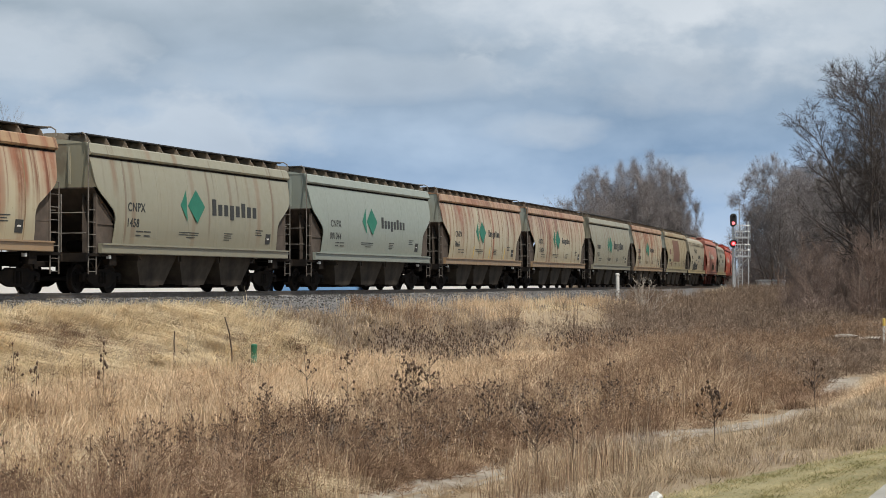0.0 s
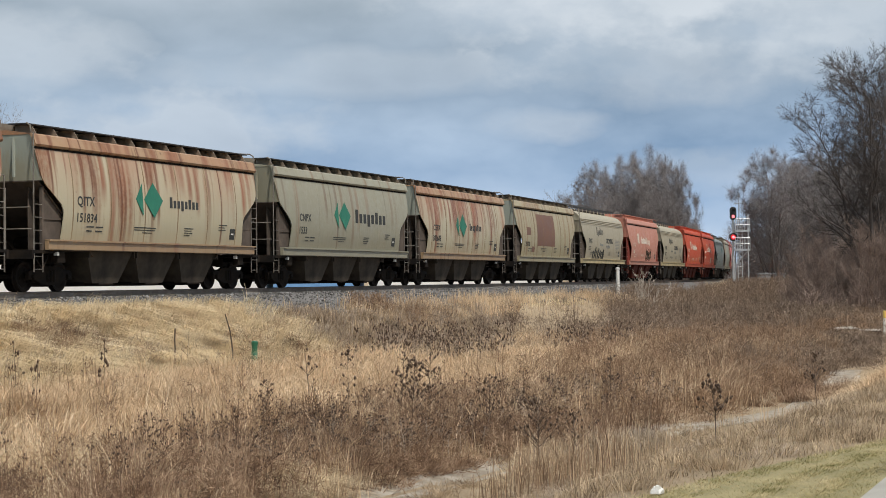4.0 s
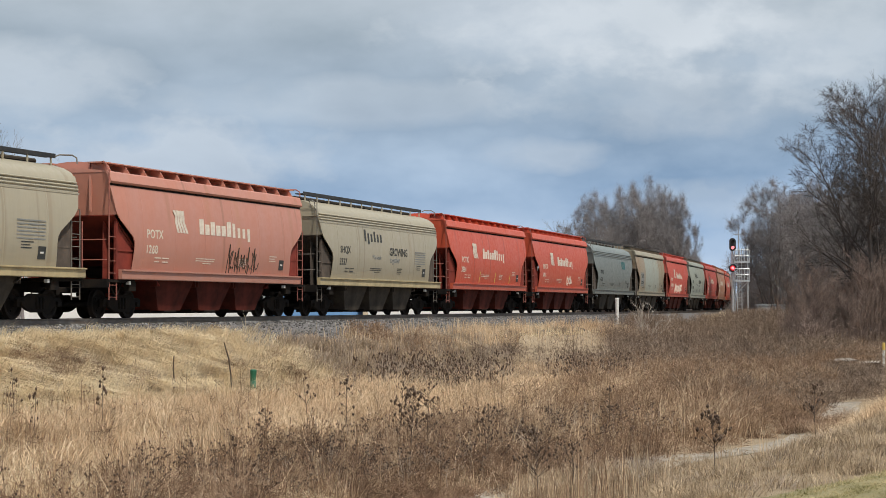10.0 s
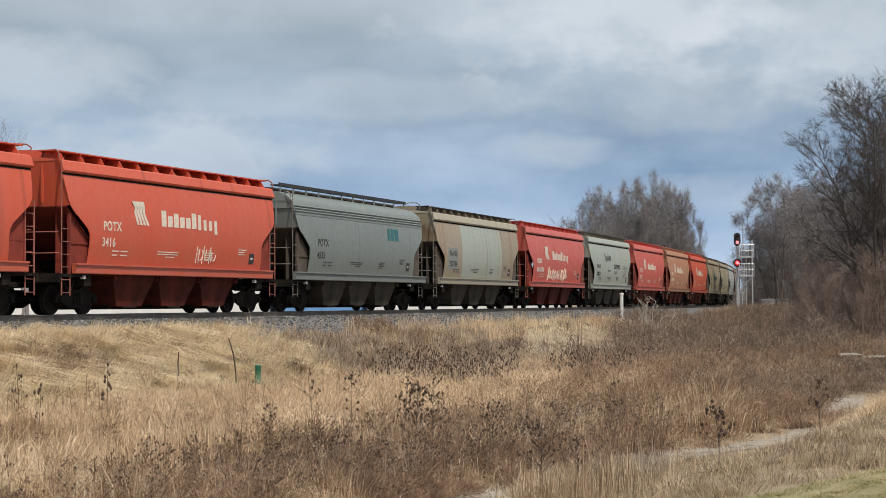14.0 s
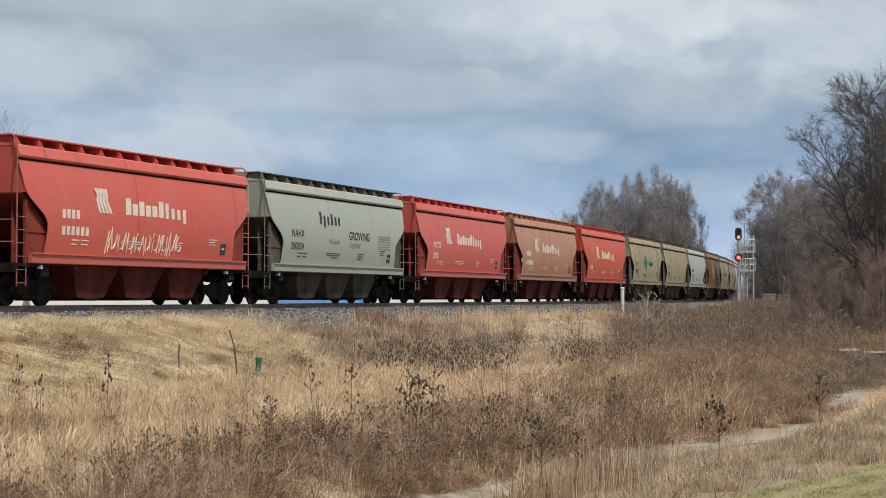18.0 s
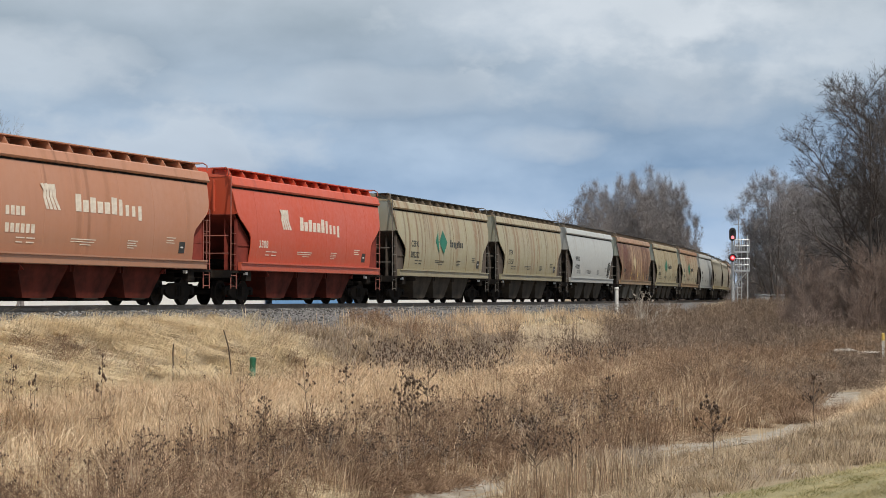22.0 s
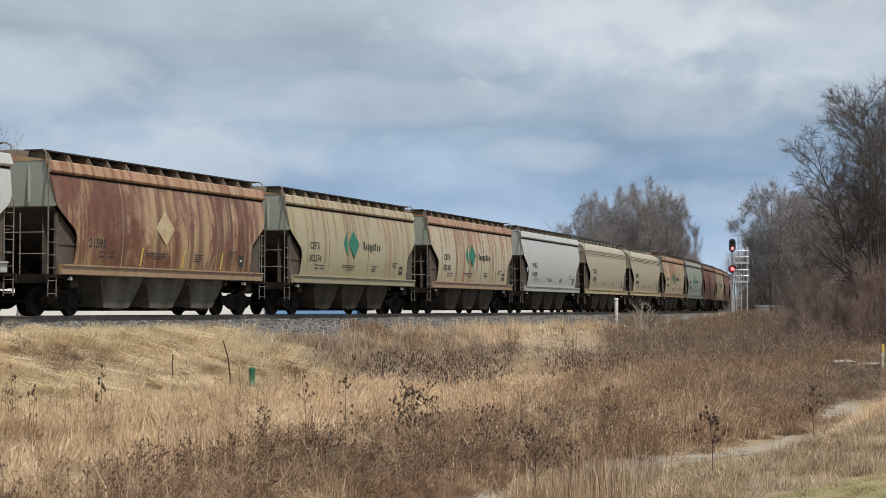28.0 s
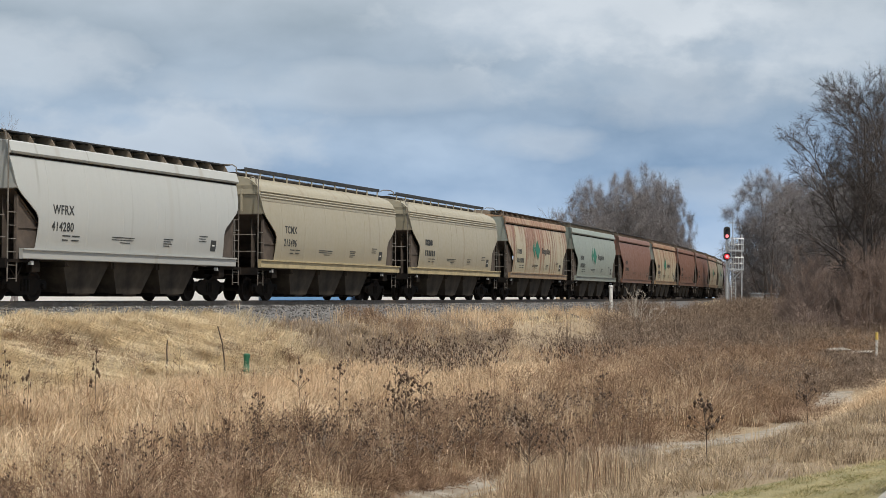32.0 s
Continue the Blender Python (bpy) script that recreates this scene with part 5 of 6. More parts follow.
def tube_arrays(P0, P1, R0, R1, n, least):
    R0, R1 = np.maximum(R0, least), np.maximum(R1, least * 0.7)
    count = len(P0)
    d = P1 - P0
    d /= np.linalg.norm(d, axis=1)[:, None] + 1e-9
    a = np.cross(d, np.array([0.31, 0.17, 0.93]))
    a /= np.linalg.norm(a, axis=1)[:, None] + 1e-9
    b = np.cross(d, a)
    if n == 2:
        turn = np.random.default_rng(count).random(count) * np.pi
        side = a * np.cos(turn)[:, None] + b * np.sin(turn)[:, None]
        v = np.stack([P0 - side * R0[:, None], P0 + side * R0[:, None], P1 + side * R1[:, None], P1 - side * R1[:, None]], 1)
        return v.reshape(-1, 3), np.arange(4 * count).reshape(-1, 4)
    ang = 2 * np.pi * np.arange(n) / n
    ring = a[:, None] * np.cos(ang)[None, :, None] + b[:, None] * np.sin(ang)[None, :, None]
    v = np.concatenate([P0[:, None] + ring * R0[:, None, None], P1[:, None] + ring * R1[:, None, None]], 1)
    i = np.arange(n)
    f = np.stack([i, (i + 1) % n, (i + 1) % n + n, i + n], 1)
    F = f[None] + (np.arange(count) * 2 * n)[:, None, None]
    return v.reshape(-1, 3), F.reshape(-1, 4)


def bare_tree(name, label, category, at, pieces, cut, bark, twig, least, group="", sprays=()):
    """Trunk and limbs up to level cut in one part, finer branches and their sprays of twigs in the crown."""
    t = thing(name, label, category, at, group)
    thick = [p for p in pieces if p[4] <= cut]
    thin = [p for p in pieces if p[4] > cut]
    v, f = tubes(thick, 7, 0.012)
    part("trunk", quick_mesh("trunk", v, f.ravel(), np.full(len(f), 4), bark, True), None, t)
    P0, P1 = np.array([p[0] for p in thin]), np.array([p[1] for p in thin])
    R0, R1 = np.array([p[2] for p in thin]), np.array([p[3] for p in thin])
    rng = np.random.default_rng(len(pieces))
    a, b, r = P0, P1, least
    for per, length, up in sprays:
        a, b = spray(a, b, per, length, up, rng)
        P0, P1 = np.concatenate([P0, a]), np.concatenate([P1, b])
        R0, R1 = np.concatenate([R0, np.full(len(a), r)]), np.concatenate([R1, np.full(len(a), r * 0.6)])
    v, f = tube_arrays(P0, P1, R0, R1, 2, least)
    part("crown", quick_mesh("crown", v, f.ravel(), np.full(len(f), 4), twig), None, t, "bare twigs of the crown")
    return t


def unscaled(ob):
    """Takes back the scale that a copy brings from its model."""
    return Matrix.Diagonal([1 / k for k in ob.scale] + [1])


def make_trees():
    far = "bare grey-brown tree with a dense twiggy crown beyond the railway"
    proto = []
    for k in range(3):
        rng = random.Random(40 + k)
        leans = [(math.cos(2.4 * j + k) * w, math.sin(2.4 * j + k) * w, 1.0 - 0.30 * w * w) for j, w in enumerate((0.05, 0.22, 0.36, 0.5, 0.62, 0.72, 0.85))]
        proto.append(fitted(stems(40 + k, leans, 14.0, 0.17, 3, 1.25, 0.0, shrink=0.40), 10.0, 16.0))
    # bearing, distance, form, width and height in metres
    spots = [(1060, 240, 0, 8.0, 16.6), (1152, 243, 1, 8.4, 18.4), (1092, 250, 2, 8.0, 17.6), (1186, 238, 0, 7.0, 16.4), (1030, 246, 2, 6.4, 13.4), (1120, 236, 1, 8.0, 16.6), (1206, 244, 2, 4.4, 12.4), (1172, 248, 2, 8.0, 17.6)]
    made = []
    for k, (px, y, kind, wide, tall) in enumerate(spots):
        x = bearing(px) * y
        m = pose(x, y, -1.2, 0, 0, 67 * k) @ Matrix.Diagonal((wide / 10, wide / 10, tall / 16, 1))
        if k < 3:
            made.append(bare_tree("bare_tree", far, "tree", m, proto[kind], 1, M["bark"], M["twig"], 0.0060, "trees beyond the railway", ((4, 1.0, 0.05),)))
        else:
            copy_thing(made[kind], m @ unscaled(made[kind]))
    odd = stems(77, [(0.75, -0.1, 1.0), (1.1, 0.2, 0.8)], 8.0, 0.16, 3, 0.9, 0.06)
    bare_tree("bare_tree", "bare leaning tree with outstretched branches beyond the railway", "tree", pose(bearing(1202) * 228, 228, -1.2) @ Matrix.Scale(0.92, 4), odd, 1, M["bark"], M["twig"], 0.014, "trees beyond the railway", ((2, 0.6, 0.2),))
    # right-hand wood
    near = "bare grey tree with a twiggy crown in the wood"
    big = stems(9, [(-0.42, 0.0, 0.98), (-0.30, 0.15, 1.05), (-0.20, -0.1, 1.12), (-0.08, 0.1, 1.12), (0.08, 0.0, 1.2), (-0.5, 0.1, 0.85), (0.22, 0.1, 1.15)], 12.6, 0.125, 3, 0.85, 0.016, (9, 6, 5, 3), (2, 2, 1, 1), 0.37, 0.45)
    bare_tree("bare_tree", "large many-stemmed bare tree with fanning branches at the wood's edge", "tree", pose(bearing(1590) * 88, 88, -1.9, 0, 0, 0), big, 1, M["dark_bark"], M["dark_bark"], 0.0046, "trees of the wood", ((2, 0.42, 0.08),))
    for px, y, kind, wide, tall, rz in ((1376, 172, 0, 8.0, 13.6, 10), (1338, 215, 1, 4.6, 8.0, 80), (1430, 182, 2, 7.6, 14.4, 150), (1478, 176, 1, 7.4, 13.4, 220), (1522, 165, 0, 7.6, 12.6, 300), (1566, 150, 2, 8.0, 12.0, 33), (1404, 205, 0, 8.0, 14.6, 120), (1350, 280, 2, 6.0, 9.0, 250), (1455, 215, 1, 9.0, 15.5, 15), (1505, 205, 0, 9.0, 15.0, 190), (1428, 178, 2, 5.4, 9.4, 140)):
        t = copy_thing(made[kind], pose(bearing(px) * y, y, -1.5, 0, 0, rz) @ Matrix.Diagonal((wide / 10, wide / 10, tall / 16, 1)) @ unscaled(made[kind]))
        tagged(t, near, "tree", "trees of the wood")
    # thin trees showing over the train
    slim = stems(21, [(0.0, 0.0, 1.0), (0.2, 0.0, 0.8)], 12.5, 0.14, 3, 0.6, 0.06)
    t0 = bare_tree("bare_tree", "slim bare tree showing over the train", "tree", pose(bearing(34) * 118, 118, -1.2) @ Matrix.Scale(1.10, 4), slim, 1, M["twig"], M["twig"], 0.006, "trees beyond the railway")
    copy_thing(t0, pose(bearing(968) * 225, 225, -1.2, 0, 0, 70) @ Matrix.Scale(0.96, 4))
    copy_thing(t0, pose(bearing(952) * 230, 230, -1.2, 0, 0, 170) @ Matrix.Scale(0.88, 4))
    # thicket of red-brown shrubs before the wood
    shrubs = []
    for k in range(4):
        rng = random.Random(60 + k)
        leans = [(rng.gauss(0, 0.26), rng.gauss(0, 0.26), rng.uniform(0.6, 1.05)) for j in range(11)]
        shrubs.append(stems(60 + k, leans, 6.4, 0.032, 2, 0.55, 0.07, (6, 4, 3), (2, 2, 1), 0.42, 0.55))
    protos = []
    rng = random.Random(3)
    for k in range(66):
        px, y = rng.uniform(1392, 1610), rng.uniform(84, 128)
        size = rng.uniform(0.62, 1.0) * float(np.interp(px, [1390, 1430, 1480, 1560], [0.42, 0.66, 0.95, 1.05]))
        m = pose(bearing(px) * y, y, -1.9, 0, 0, rng.uniform(0, 360)) @ Matrix.Scale(size, 4)
        if k < 4:
            protos.append(bare_tree("bare_shrub", "tall red-brown leafless shrub in a thicket", "shrub", m, shrubs[k], 0, M["thicket"], M["thicket"], 0.0052, "shrubs of the thicket", ((2, 0.5, 0.35),)))
        else:
            copy_thing(protos[k % 4], m)
    for k in range(28):
        px, y = 1324 + 10 * k, rng.uniform(165, 200)
        t = copy_thing(protos[k % 4], pose(bearing(px) * y, y, -1.5, 0, 0, rng.uniform(0, 360)) @ Matrix.Scale(rng.uniform(0.45, 0.7), 4))
        tagged(t, "grey-brown leafless undergrowth below the wood", "shrub", "undergrowth of the wood")
    rng = random.Random(14)
    pale = stems(14, [(rng.gauss(0, 0.5), rng.gauss(0, 0.4), rng.uniform(0.6, 1.0)) for _ in range(8)], 2.6, 0.024, 1, 0.7, 0.05, (5, 3), (2, 1), 0.42, 0.05)
    x, y = upright(bearing(1141), 8.2)
    bare_tree("pale_shrub", "pale leafless forked shrub beside the marker post", "shrub", pose(x, y, float(ground_z(x, y))) @ Matrix.Scale(1.15, 4), pale, 0, M["pale_twig"], M["pale_twig"], 0.008, sprays=((1, 0.25, 0.2),))


make_trees()

# ---- dry grass and weeds ----
GROUND_RNG = np.random.default_rng(11)


def patchy_mask(x, y, scale, seed):
    """Smooth values between 0 and 1 over the plan."""
    k = seed * 1.7
    v = np.sin(x * scale + k + 1.7 * np.sin(y * scale * 0.7 + k)) + np.sin(y * scale * 1.3 + 2 * k + 1.3 * np.sin(x * scale * 0.6)) + 0.6 * np.sin((x + y) * scale * 2.3 + k)
    return np.clip(0.5 + v / 4.4, 0, 1)


def bare_mud(x, y):
    """How far growth is kept down over the open stretches of the ditch."""
    s, u = unplan(x, y)
    k = np.ones(len(s))
    for cs, cu, rs, ru, shear in ((18.2, 22.75, 3.4, 0.8, 0.30), (29.6, 22.7, 4.6, 0.62, 0.10), (40.6, 23.3, 2.6, 0.6, 0.14)):
        d = np.hypot((s - cs) / rs, (u - cu + shear * (s - cs)) / ru)
        k = np.minimum(k, np.clip((d - 0.85) / 0.3, 0.12, 1))
    return k


def leaves(name, label, category, mat, x, y, h, w, lx, ly, droop):
    """One mesh of narrow dry leaves, each bent over at half height."""
    rng = GROUND_RNG
    n = len(x)
    h = h * bare_mud(x, y)
    z = ground_z(x, y) - 0.02
    b = rng.random(n) * np.pi
    off = np.stack([np.cos(b) * w / 2, np.sin(b) * w / 2, np.zeros(n)], 1)
    base = np.stack([x, y, z], 1)
    mid = base + np.stack([lx * h * 0.38, ly * h * 0.38, h * 0.6], 1)
    far = np.hypot(lx, ly)
    tip = base + np.stack([lx * h * (1 + droop), ly * h * (1 + droop), h * np.maximum(0.25, 1 - droop * 0.45 * np.minimum(1.4, far))], 1)
    v = np.stack([base - off, base + off, mid + off * 0.8, mid - off * 0.8, tip], 1).reshape(-1, 3)
    k = (np.arange(n) * 5)[:, None]
    f = np.concatenate([k + [0, 1, 2, 3], k + [3, 2, 4]], 1)
    return tagged(new(name, quick_mesh(name, v, f.ravel(), np.tile([4, 3], n), mat)), label, category, kind="stuff")


def blades(name, label, category, mat, s, u, h, w, lean, sweep=(0, 0), droop=0.35):
    """Grass standing at plan places (s, u), leaning this way and that from patch to patch."""
    rng = GROUND_RNG
    n = len(s)
    x, y = plan(s, u)
    h = h * (0.35 + 0.55 * patchy_mask(x, y, 2.6, 21) + 0.50 * patchy_mask(x, y, 6.3, 17))
    h = np.where(np.hypot(s - 36.6, u - 10.4) < 2.2, h * 0.35, h)
    a = rng.random(n) * 3.0 + 7.0 * patchy_mask(x, y, 1.9, 5) + 5.0 * patchy_mask(x, y, 4.1, 8)
    k = lean * (0.3 + 1.1 * patchy_mask(x, y, 3.3, 13)) * (0.2 + rng.random(n))
    lx, ly = np.cos(a) * k + sweep[0] * (0.5 + rng.random(n)), np.sin(a) * k + sweep[1] * (0.5 + rng.random(n))
    return leaves(name, label, category, mat, x, y, h, w, lx, ly, droop)


def clumps(name, label, category, mat, s, u, h, per, radius, w, spread=0.7, sweep=(0, 0), droop=0.5, tuft_lean=0.22):
    """Bushy tufts: the leaves of one lean outwards from its middle."""
    rng = GROUND_RNG
    k = len(s)
    j = np.repeat(np.arange(k), per)
    n = len(j)
    a = rng.random(n) * 2 * np.pi
    r = np.sqrt(rng.random(n))
    size = radius * (0.6 + 0.8 * rng.random(k))[j]
    x, y = plan(np.asarray(s)[j], np.asarray(u)[j])
    x, y = x + np.cos(a) * r * size * 0.7, y + np.sin(a) * r * size * 0.7
    h = np.where(np.hypot(np.asarray(s) - 36.6, np.asarray(u) - 10.4) < 2.2, np.asarray(h) * 0.35, h)
    hh = np.asarray(h)[j] * (0.45 + 0.55 * rng.random(n)) * (1.08 - 0.45 * r * r)
    tilt = (0.12 + spread * r) * (0.5 + 0.9 * rng.random(n))
    sx, sy = rng.normal(0, tuft_lean, k)[j] + sweep[0], rng.normal(0, tuft_lean, k)[j] + sweep[1]
    b = a + rng.normal(0, 0.7, n)
    return leaves(name, label, category, mat, x, y, hh, w * (0.7 + 0.6 * rng.random(n)), np.cos(b) * tilt + sx, np.sin(b) * tilt + sy, droop)


def bushes(name, label, category, mat, s, u, h, per, radius, twig, w):
    """Rounded leafless bushes: short twigs at all angles fill a dome, over a few stems from the ground."""
    rng = GROUND_RNG
    k = len(s)
    h = np.asarray(h)
    stems = max(6, per // 12)
    j = np.repeat(np.arange(k), per)
    n = len(j)
    a, q = rng.random(n) * 2 * np.pi, rng.random(n)
    v = np.clip(rng.random(n) ** 0.8, 0.02, 1)
    size = (radius * (0.6 + 0.8 * rng.random(k)))[j]
    r = np.sqrt(q) * size * np.sqrt(np.maximum(0.04, 1 - 0.85 * v * v))
    bx, by = plan(np.asarray(s), np.asarray(u))
    lean = rng.normal(0, 0.25, (2, k))
    bz = ground_z(bx, by)
    h = h * bare_mud(bx, by)
    top = h[j] * v * (0.75 + 0.25 * rng.random(n))
    p0 = np.stack([bx[j] + np.cos(a) * r + lean[0][j] * top, by[j] + np.sin(a) * r + lean[1][j] * top, bz[j] + top * 0.92], 1)
    way = np.stack([np.cos(a) * 0.55 + rng.normal(0, 0.6, n), np.sin(a) * 0.55 + rng.normal(0, 0.6, n), 0.45 + rng.normal(0, 0.5, n)], 1)
    way /= np.linalg.norm(way, axis=1)[:, None] + 1e-6
    p1 = p0 + way * (twig * (0.4 + 0.9 * rng.random(n)))[:, None]
    i = np.repeat(np.arange(k), stems)
    m = len(i)
    b = rng.random(m) * 2 * np.pi
    rr = rng.random(m) * np.repeat(radius * np.ones(k), stems) * 0.7
    g0 = np.stack([bx[i] + np.cos(b) * rr * 0.5, by[i] + np.sin(b) * rr * 0.5, bz[i] - 0.03], 1)
    g1 = np.stack([bx[i] + np.cos(b) * rr * 1.3, by[i] + np.sin(b) * rr * 1.3, bz[i] + h[i] * (0.6 + 0.4 * rng.random(m))], 1)
    P0, P1 = np.concatenate([p0, g0]), np.concatenate([p1, g1])
    W = np.concatenate([np.full(n, w), np.full(m, w * 1.1)]) * (0.6 + 0.7 * rng.random(n + m)) / 2
    side = np.cross(P1 - P0, rng.normal(0, 1, (n + m, 3)))
    side /= np.linalg.norm(side, axis=1)[:, None] + 1e-6
    side *= W[:, None]
    verts = np.stack([P0 - side, P0 + side, P1 + side * 0.5, P1 - side * 0.5], 1).reshape(-1, 3)
    return tagged(new(name, quick_mesh(name, verts, np.arange(len(verts)), np.full(n + m, 4), mat)), label, category, kind="stuff")


def scatter(n, s0, s1, u0, u1, keep=None, clump=0.0, power=1.0):
    rng = GROUND_RNG
    s = s0 + (s1 - s0) * rng.random(n) ** power
    u = u0 + (u1 - u0) * rng.random(n)
    if clump:
        c = max(8, n // 40)
        cs, cu = s0 + (s1 - s0) * rng.random(c) ** power, u0 + (u1 - u0) * rng.random(c)
        j = rng.integers(0, c, n)
        take = rng.random(n) < clump
        s = np.where(take, cs[j] + rng.normal(0, 0.16, n), s)
        u = np.where(take, cu[j] + rng.normal(0, 0.16, n), u)
    if keep is not None:
        x, y = plan(s, u)
        ok = keep(s, u, x, y) > rng.random(n)
        s, u = s[ok], u[ok]
    return s, u


def make_grass():
    rng = GROUND_RNG

    def rnd(s, lo, hi):
        return lo + (hi - lo) * rng.random(len(s))

    def left_part(s, u, at=49.0, soft=3.0):
        return np.clip((at - 0.9 * (u - 4.5) - s) / soft, 0, 1)

    def path(s, u):
        """1 but on the short-grown clearing below the marker post."""
        return np.where((s > 76 - 4 * (u - 5)) & (s < 88 - 3.6 * (u - 6)) & (u > 5.2) & (u < 10.8), 0.05, 1.0)

    # straw grass hanging over and down the bank, in ropes and mats
    s, u = scatter(46000, 8, 54, 2.95, 9.6, lambda s, u, x, y: left_part(s, u, 51) * np.clip(patchy_mask(x, y, 1.7, 2) * 1.6 - 0.2, 0.05, 1), 0.5)
    blades("bank_grass", "long straw-yellow dry grass swept over on the bank", "grass", M["yellow_grass"], s, u, rnd(s, 0.3, 0.62), rnd(s, 0.010, 0.018), 0.55, (0.5, -0.35), 0.9)
    s, u = scatter(640, 8, 52, 3.2, 9.6, lambda s, u, x, y: left_part(s, u))
    clumps("bank_tufts", "straw tufts fallen over on the bank", "grass", M["yellow_grass"], s, u, rnd(s, 0.28, 0.58), 130, 0.50, 0.016, 0.8, (0.5, -0.45), 1.1, 0.4)
    s, u = scatter(260, 8, 50, 3.6, 8.6, lambda s, u, x, y: left_part(s, u))
    clumps("bank_ropes", "long straw swept down the bank in ropes", "grass", M["yellow_grass"], s, u, rnd(s, 0.45, 0.8), 120, 0.34, 0.018, 0.45, (0.95, -0.75), 1.2, 0.18)
    s, u = rng.normal(57.5, 1.6, 26), rng.normal(5.6, 0.8, 26)
    bushes("rust_haze_weeds", "red-brown hazy weeds at the top of the bank", "weeds", M["rust_weed"], s, u, rnd(s, 0.4, 0.8), 190, 0.5, 0.16, 0.012)
    s, u = scatter(170, 10, 48, 5.2, 9.4, lambda s, u, x, y: left_part(s, u) * np.clip(patchy_mask(x, y, 1.1, 7) * 2.4 - 1.0, 0, 1))
    cs, cu = rng.normal(35.3, 1.3, 34), rng.normal(6.7, 0.5, 34)
    s, u = np.concatenate([s, cs, rng.normal(29.8, 0.8, 12), rng.normal(41.0, 1.2, 16)]), np.concatenate([u, cu, rng.normal(7.0, 0.5, 12), rng.normal(7.2, 0.5, 16)])
    clumps("bank_weeds", "dark grey-brown weeds in patches on the bank", "weeds", M["grey_weed"], s, u, rnd(s, 0.25, 0.55), 100, 0.42, 0.013, 0.8, (0.4, -0.3), 0.8, 0.4)
    s, u = np.concatenate([rng.normal(34.6, 1.0, 26), rng.normal(28.5, 0.7, 8), rng.normal(43.0, 1.6, 10)]), np.concatenate([rng.normal(6.9, 0.55, 26), rng.normal(6.6, 0.5, 8), rng.normal(7.6, 0.5, 10)])
    bushes("dark_bank_weeds", "dark brown tangled weeds in a hollow of the bank", "weeds", M["brown_weed"], s, u, rnd(s, 0.3, 0.6), 190, 0.40, 0.15, 0.010)
    # upper bank past the swept straw: stalks above, grey haze of weeds below
    s, u = scatter(26000, 44, 96, 4.2, 7.2, lambda s, u, x, y: np.clip((s - 54 + 0.9 * (u - 4.5)) / 5, 0.06, 1) * np.clip(patchy_mask(x, y, 0.9, 3) * 1.8 - 0.35, 0.03, 1) * path(s, u), 0.5)
    blades("bank_stalks", "upright tan grass stalks along the top of the bank", "grass", M["peach_grass"], s, u, rnd(s, 0.3, 0.75), rnd(s, 0.010, 0.018), 0.25)
    s, u = scatter(210, 43, 62, 4.6, 9.6, lambda s, u, x, y: np.clip((s - 46 + 0.9 * (u - 4.5)) / 4, 0, 1))
    clumps("tan_bank_tufts", "grey-tan grass tufts on the bank past the straw", "grass", M["mixed_grass"], s, u, rnd(s, 0.3, 0.65), 110, 0.46, 0.013, 0.8, (0.2, -0.15), 0.8, 0.3)
    s, u = scatter(330, 44, 100, 5.0, 14.0, lambda s, u, x, y: np.clip((s - 46 + 0.9 * (u - 4.5)) / 4, 0, 1) * path(s, u))
    clumps("grey_tufts", "grey-brown weed tufts on the lower bank", "weeds", M["grey_weed"], s, u, rnd(s, 0.35, 0.8), 120, 0.5, 0.011, 0.8, droop=0.6)
    s, u = scatter(26000, 40, 100, 5.4, 13.8, lambda s, u, x, y: np.clip((s - 46 + 0.9 * (u - 4.5)) / 4, 0, 1) * np.clip(patchy_mask(x, y, 0.6, 5) * 1.8 - 0.4, 0.05, 1) * path(s, u), 0.5)
    blades("grey_weeds", "grey-brown dead weeds on the lower bank", "weeds", M["grey_weed"], s, u, rnd(s, 0.35, 0.9), rnd(s, 0.009, 0.015), 0.5)
    s, u = scatter(110, 50, 68, 7.0, 12.6, lambda s, u, x, y: path(s, u) * np.clip(patchy_mask(x, y, 0.7, 15) * 2 - 0.6, 0, 1))
    bushes("mauve_weeds", "brown hazy weed tufts on the lower bank", "weeds", M["brush"], s, u, rnd(s, 0.35, 0.75), 170, 0.5, 0.16, 0.012)
    s, u = scatter(9000, 54, 92, 5.2, 10.8, lambda s, u, x, y: 1.0 - path(s, u), 0.6)
    blades("path_grass", "short pale trodden grass in the clearing by the marker post", "grass", M["mixed_grass"], s, u, rnd(s, 0.04, 0.12), rnd(s, 0.010, 0.02), 0.8)
    # the tall peach-coloured meadow
    def meadow_h(u):
        return np.clip((u - 6.0) / 6.0, 0.35, 1)
    s, u = scatter(72000, 14, 56, 8.2, 21.6, lambda s, u, x, y: np.clip(patchy_mask(x, y, 1.1, 9) * 1.7 - 0.3, 0.08, 1), 0.6)
    blades("meadow_grass", "tall peach-coloured dry meadow grass", "grass", M["peach_grass"], s, u, rnd(s, 0.35, 0.9) * meadow_h(u), rnd(s, 0.007, 0.013), 0.5, (0.12, -0.05), 0.6)
    s, u = scatter(820, 14, 56, 8.8, 21.4)
    clumps("meadow_tufts", "peach-coloured tufts of meadow grass", "grass", M["peach_grass"], s, u, rnd(s, 0.35, 0.85) * meadow_h(u), 95, 0.42, 0.015, 0.85, (0.1, -0.05), 0.9, 0.3)
    s, u = scatter(260, 14, 56, 9.5, 20.2, lambda s, u, x, y: np.clip(patchy_mask(x, y, 0.9, 33) * 2 - 0.5, 0, 1))
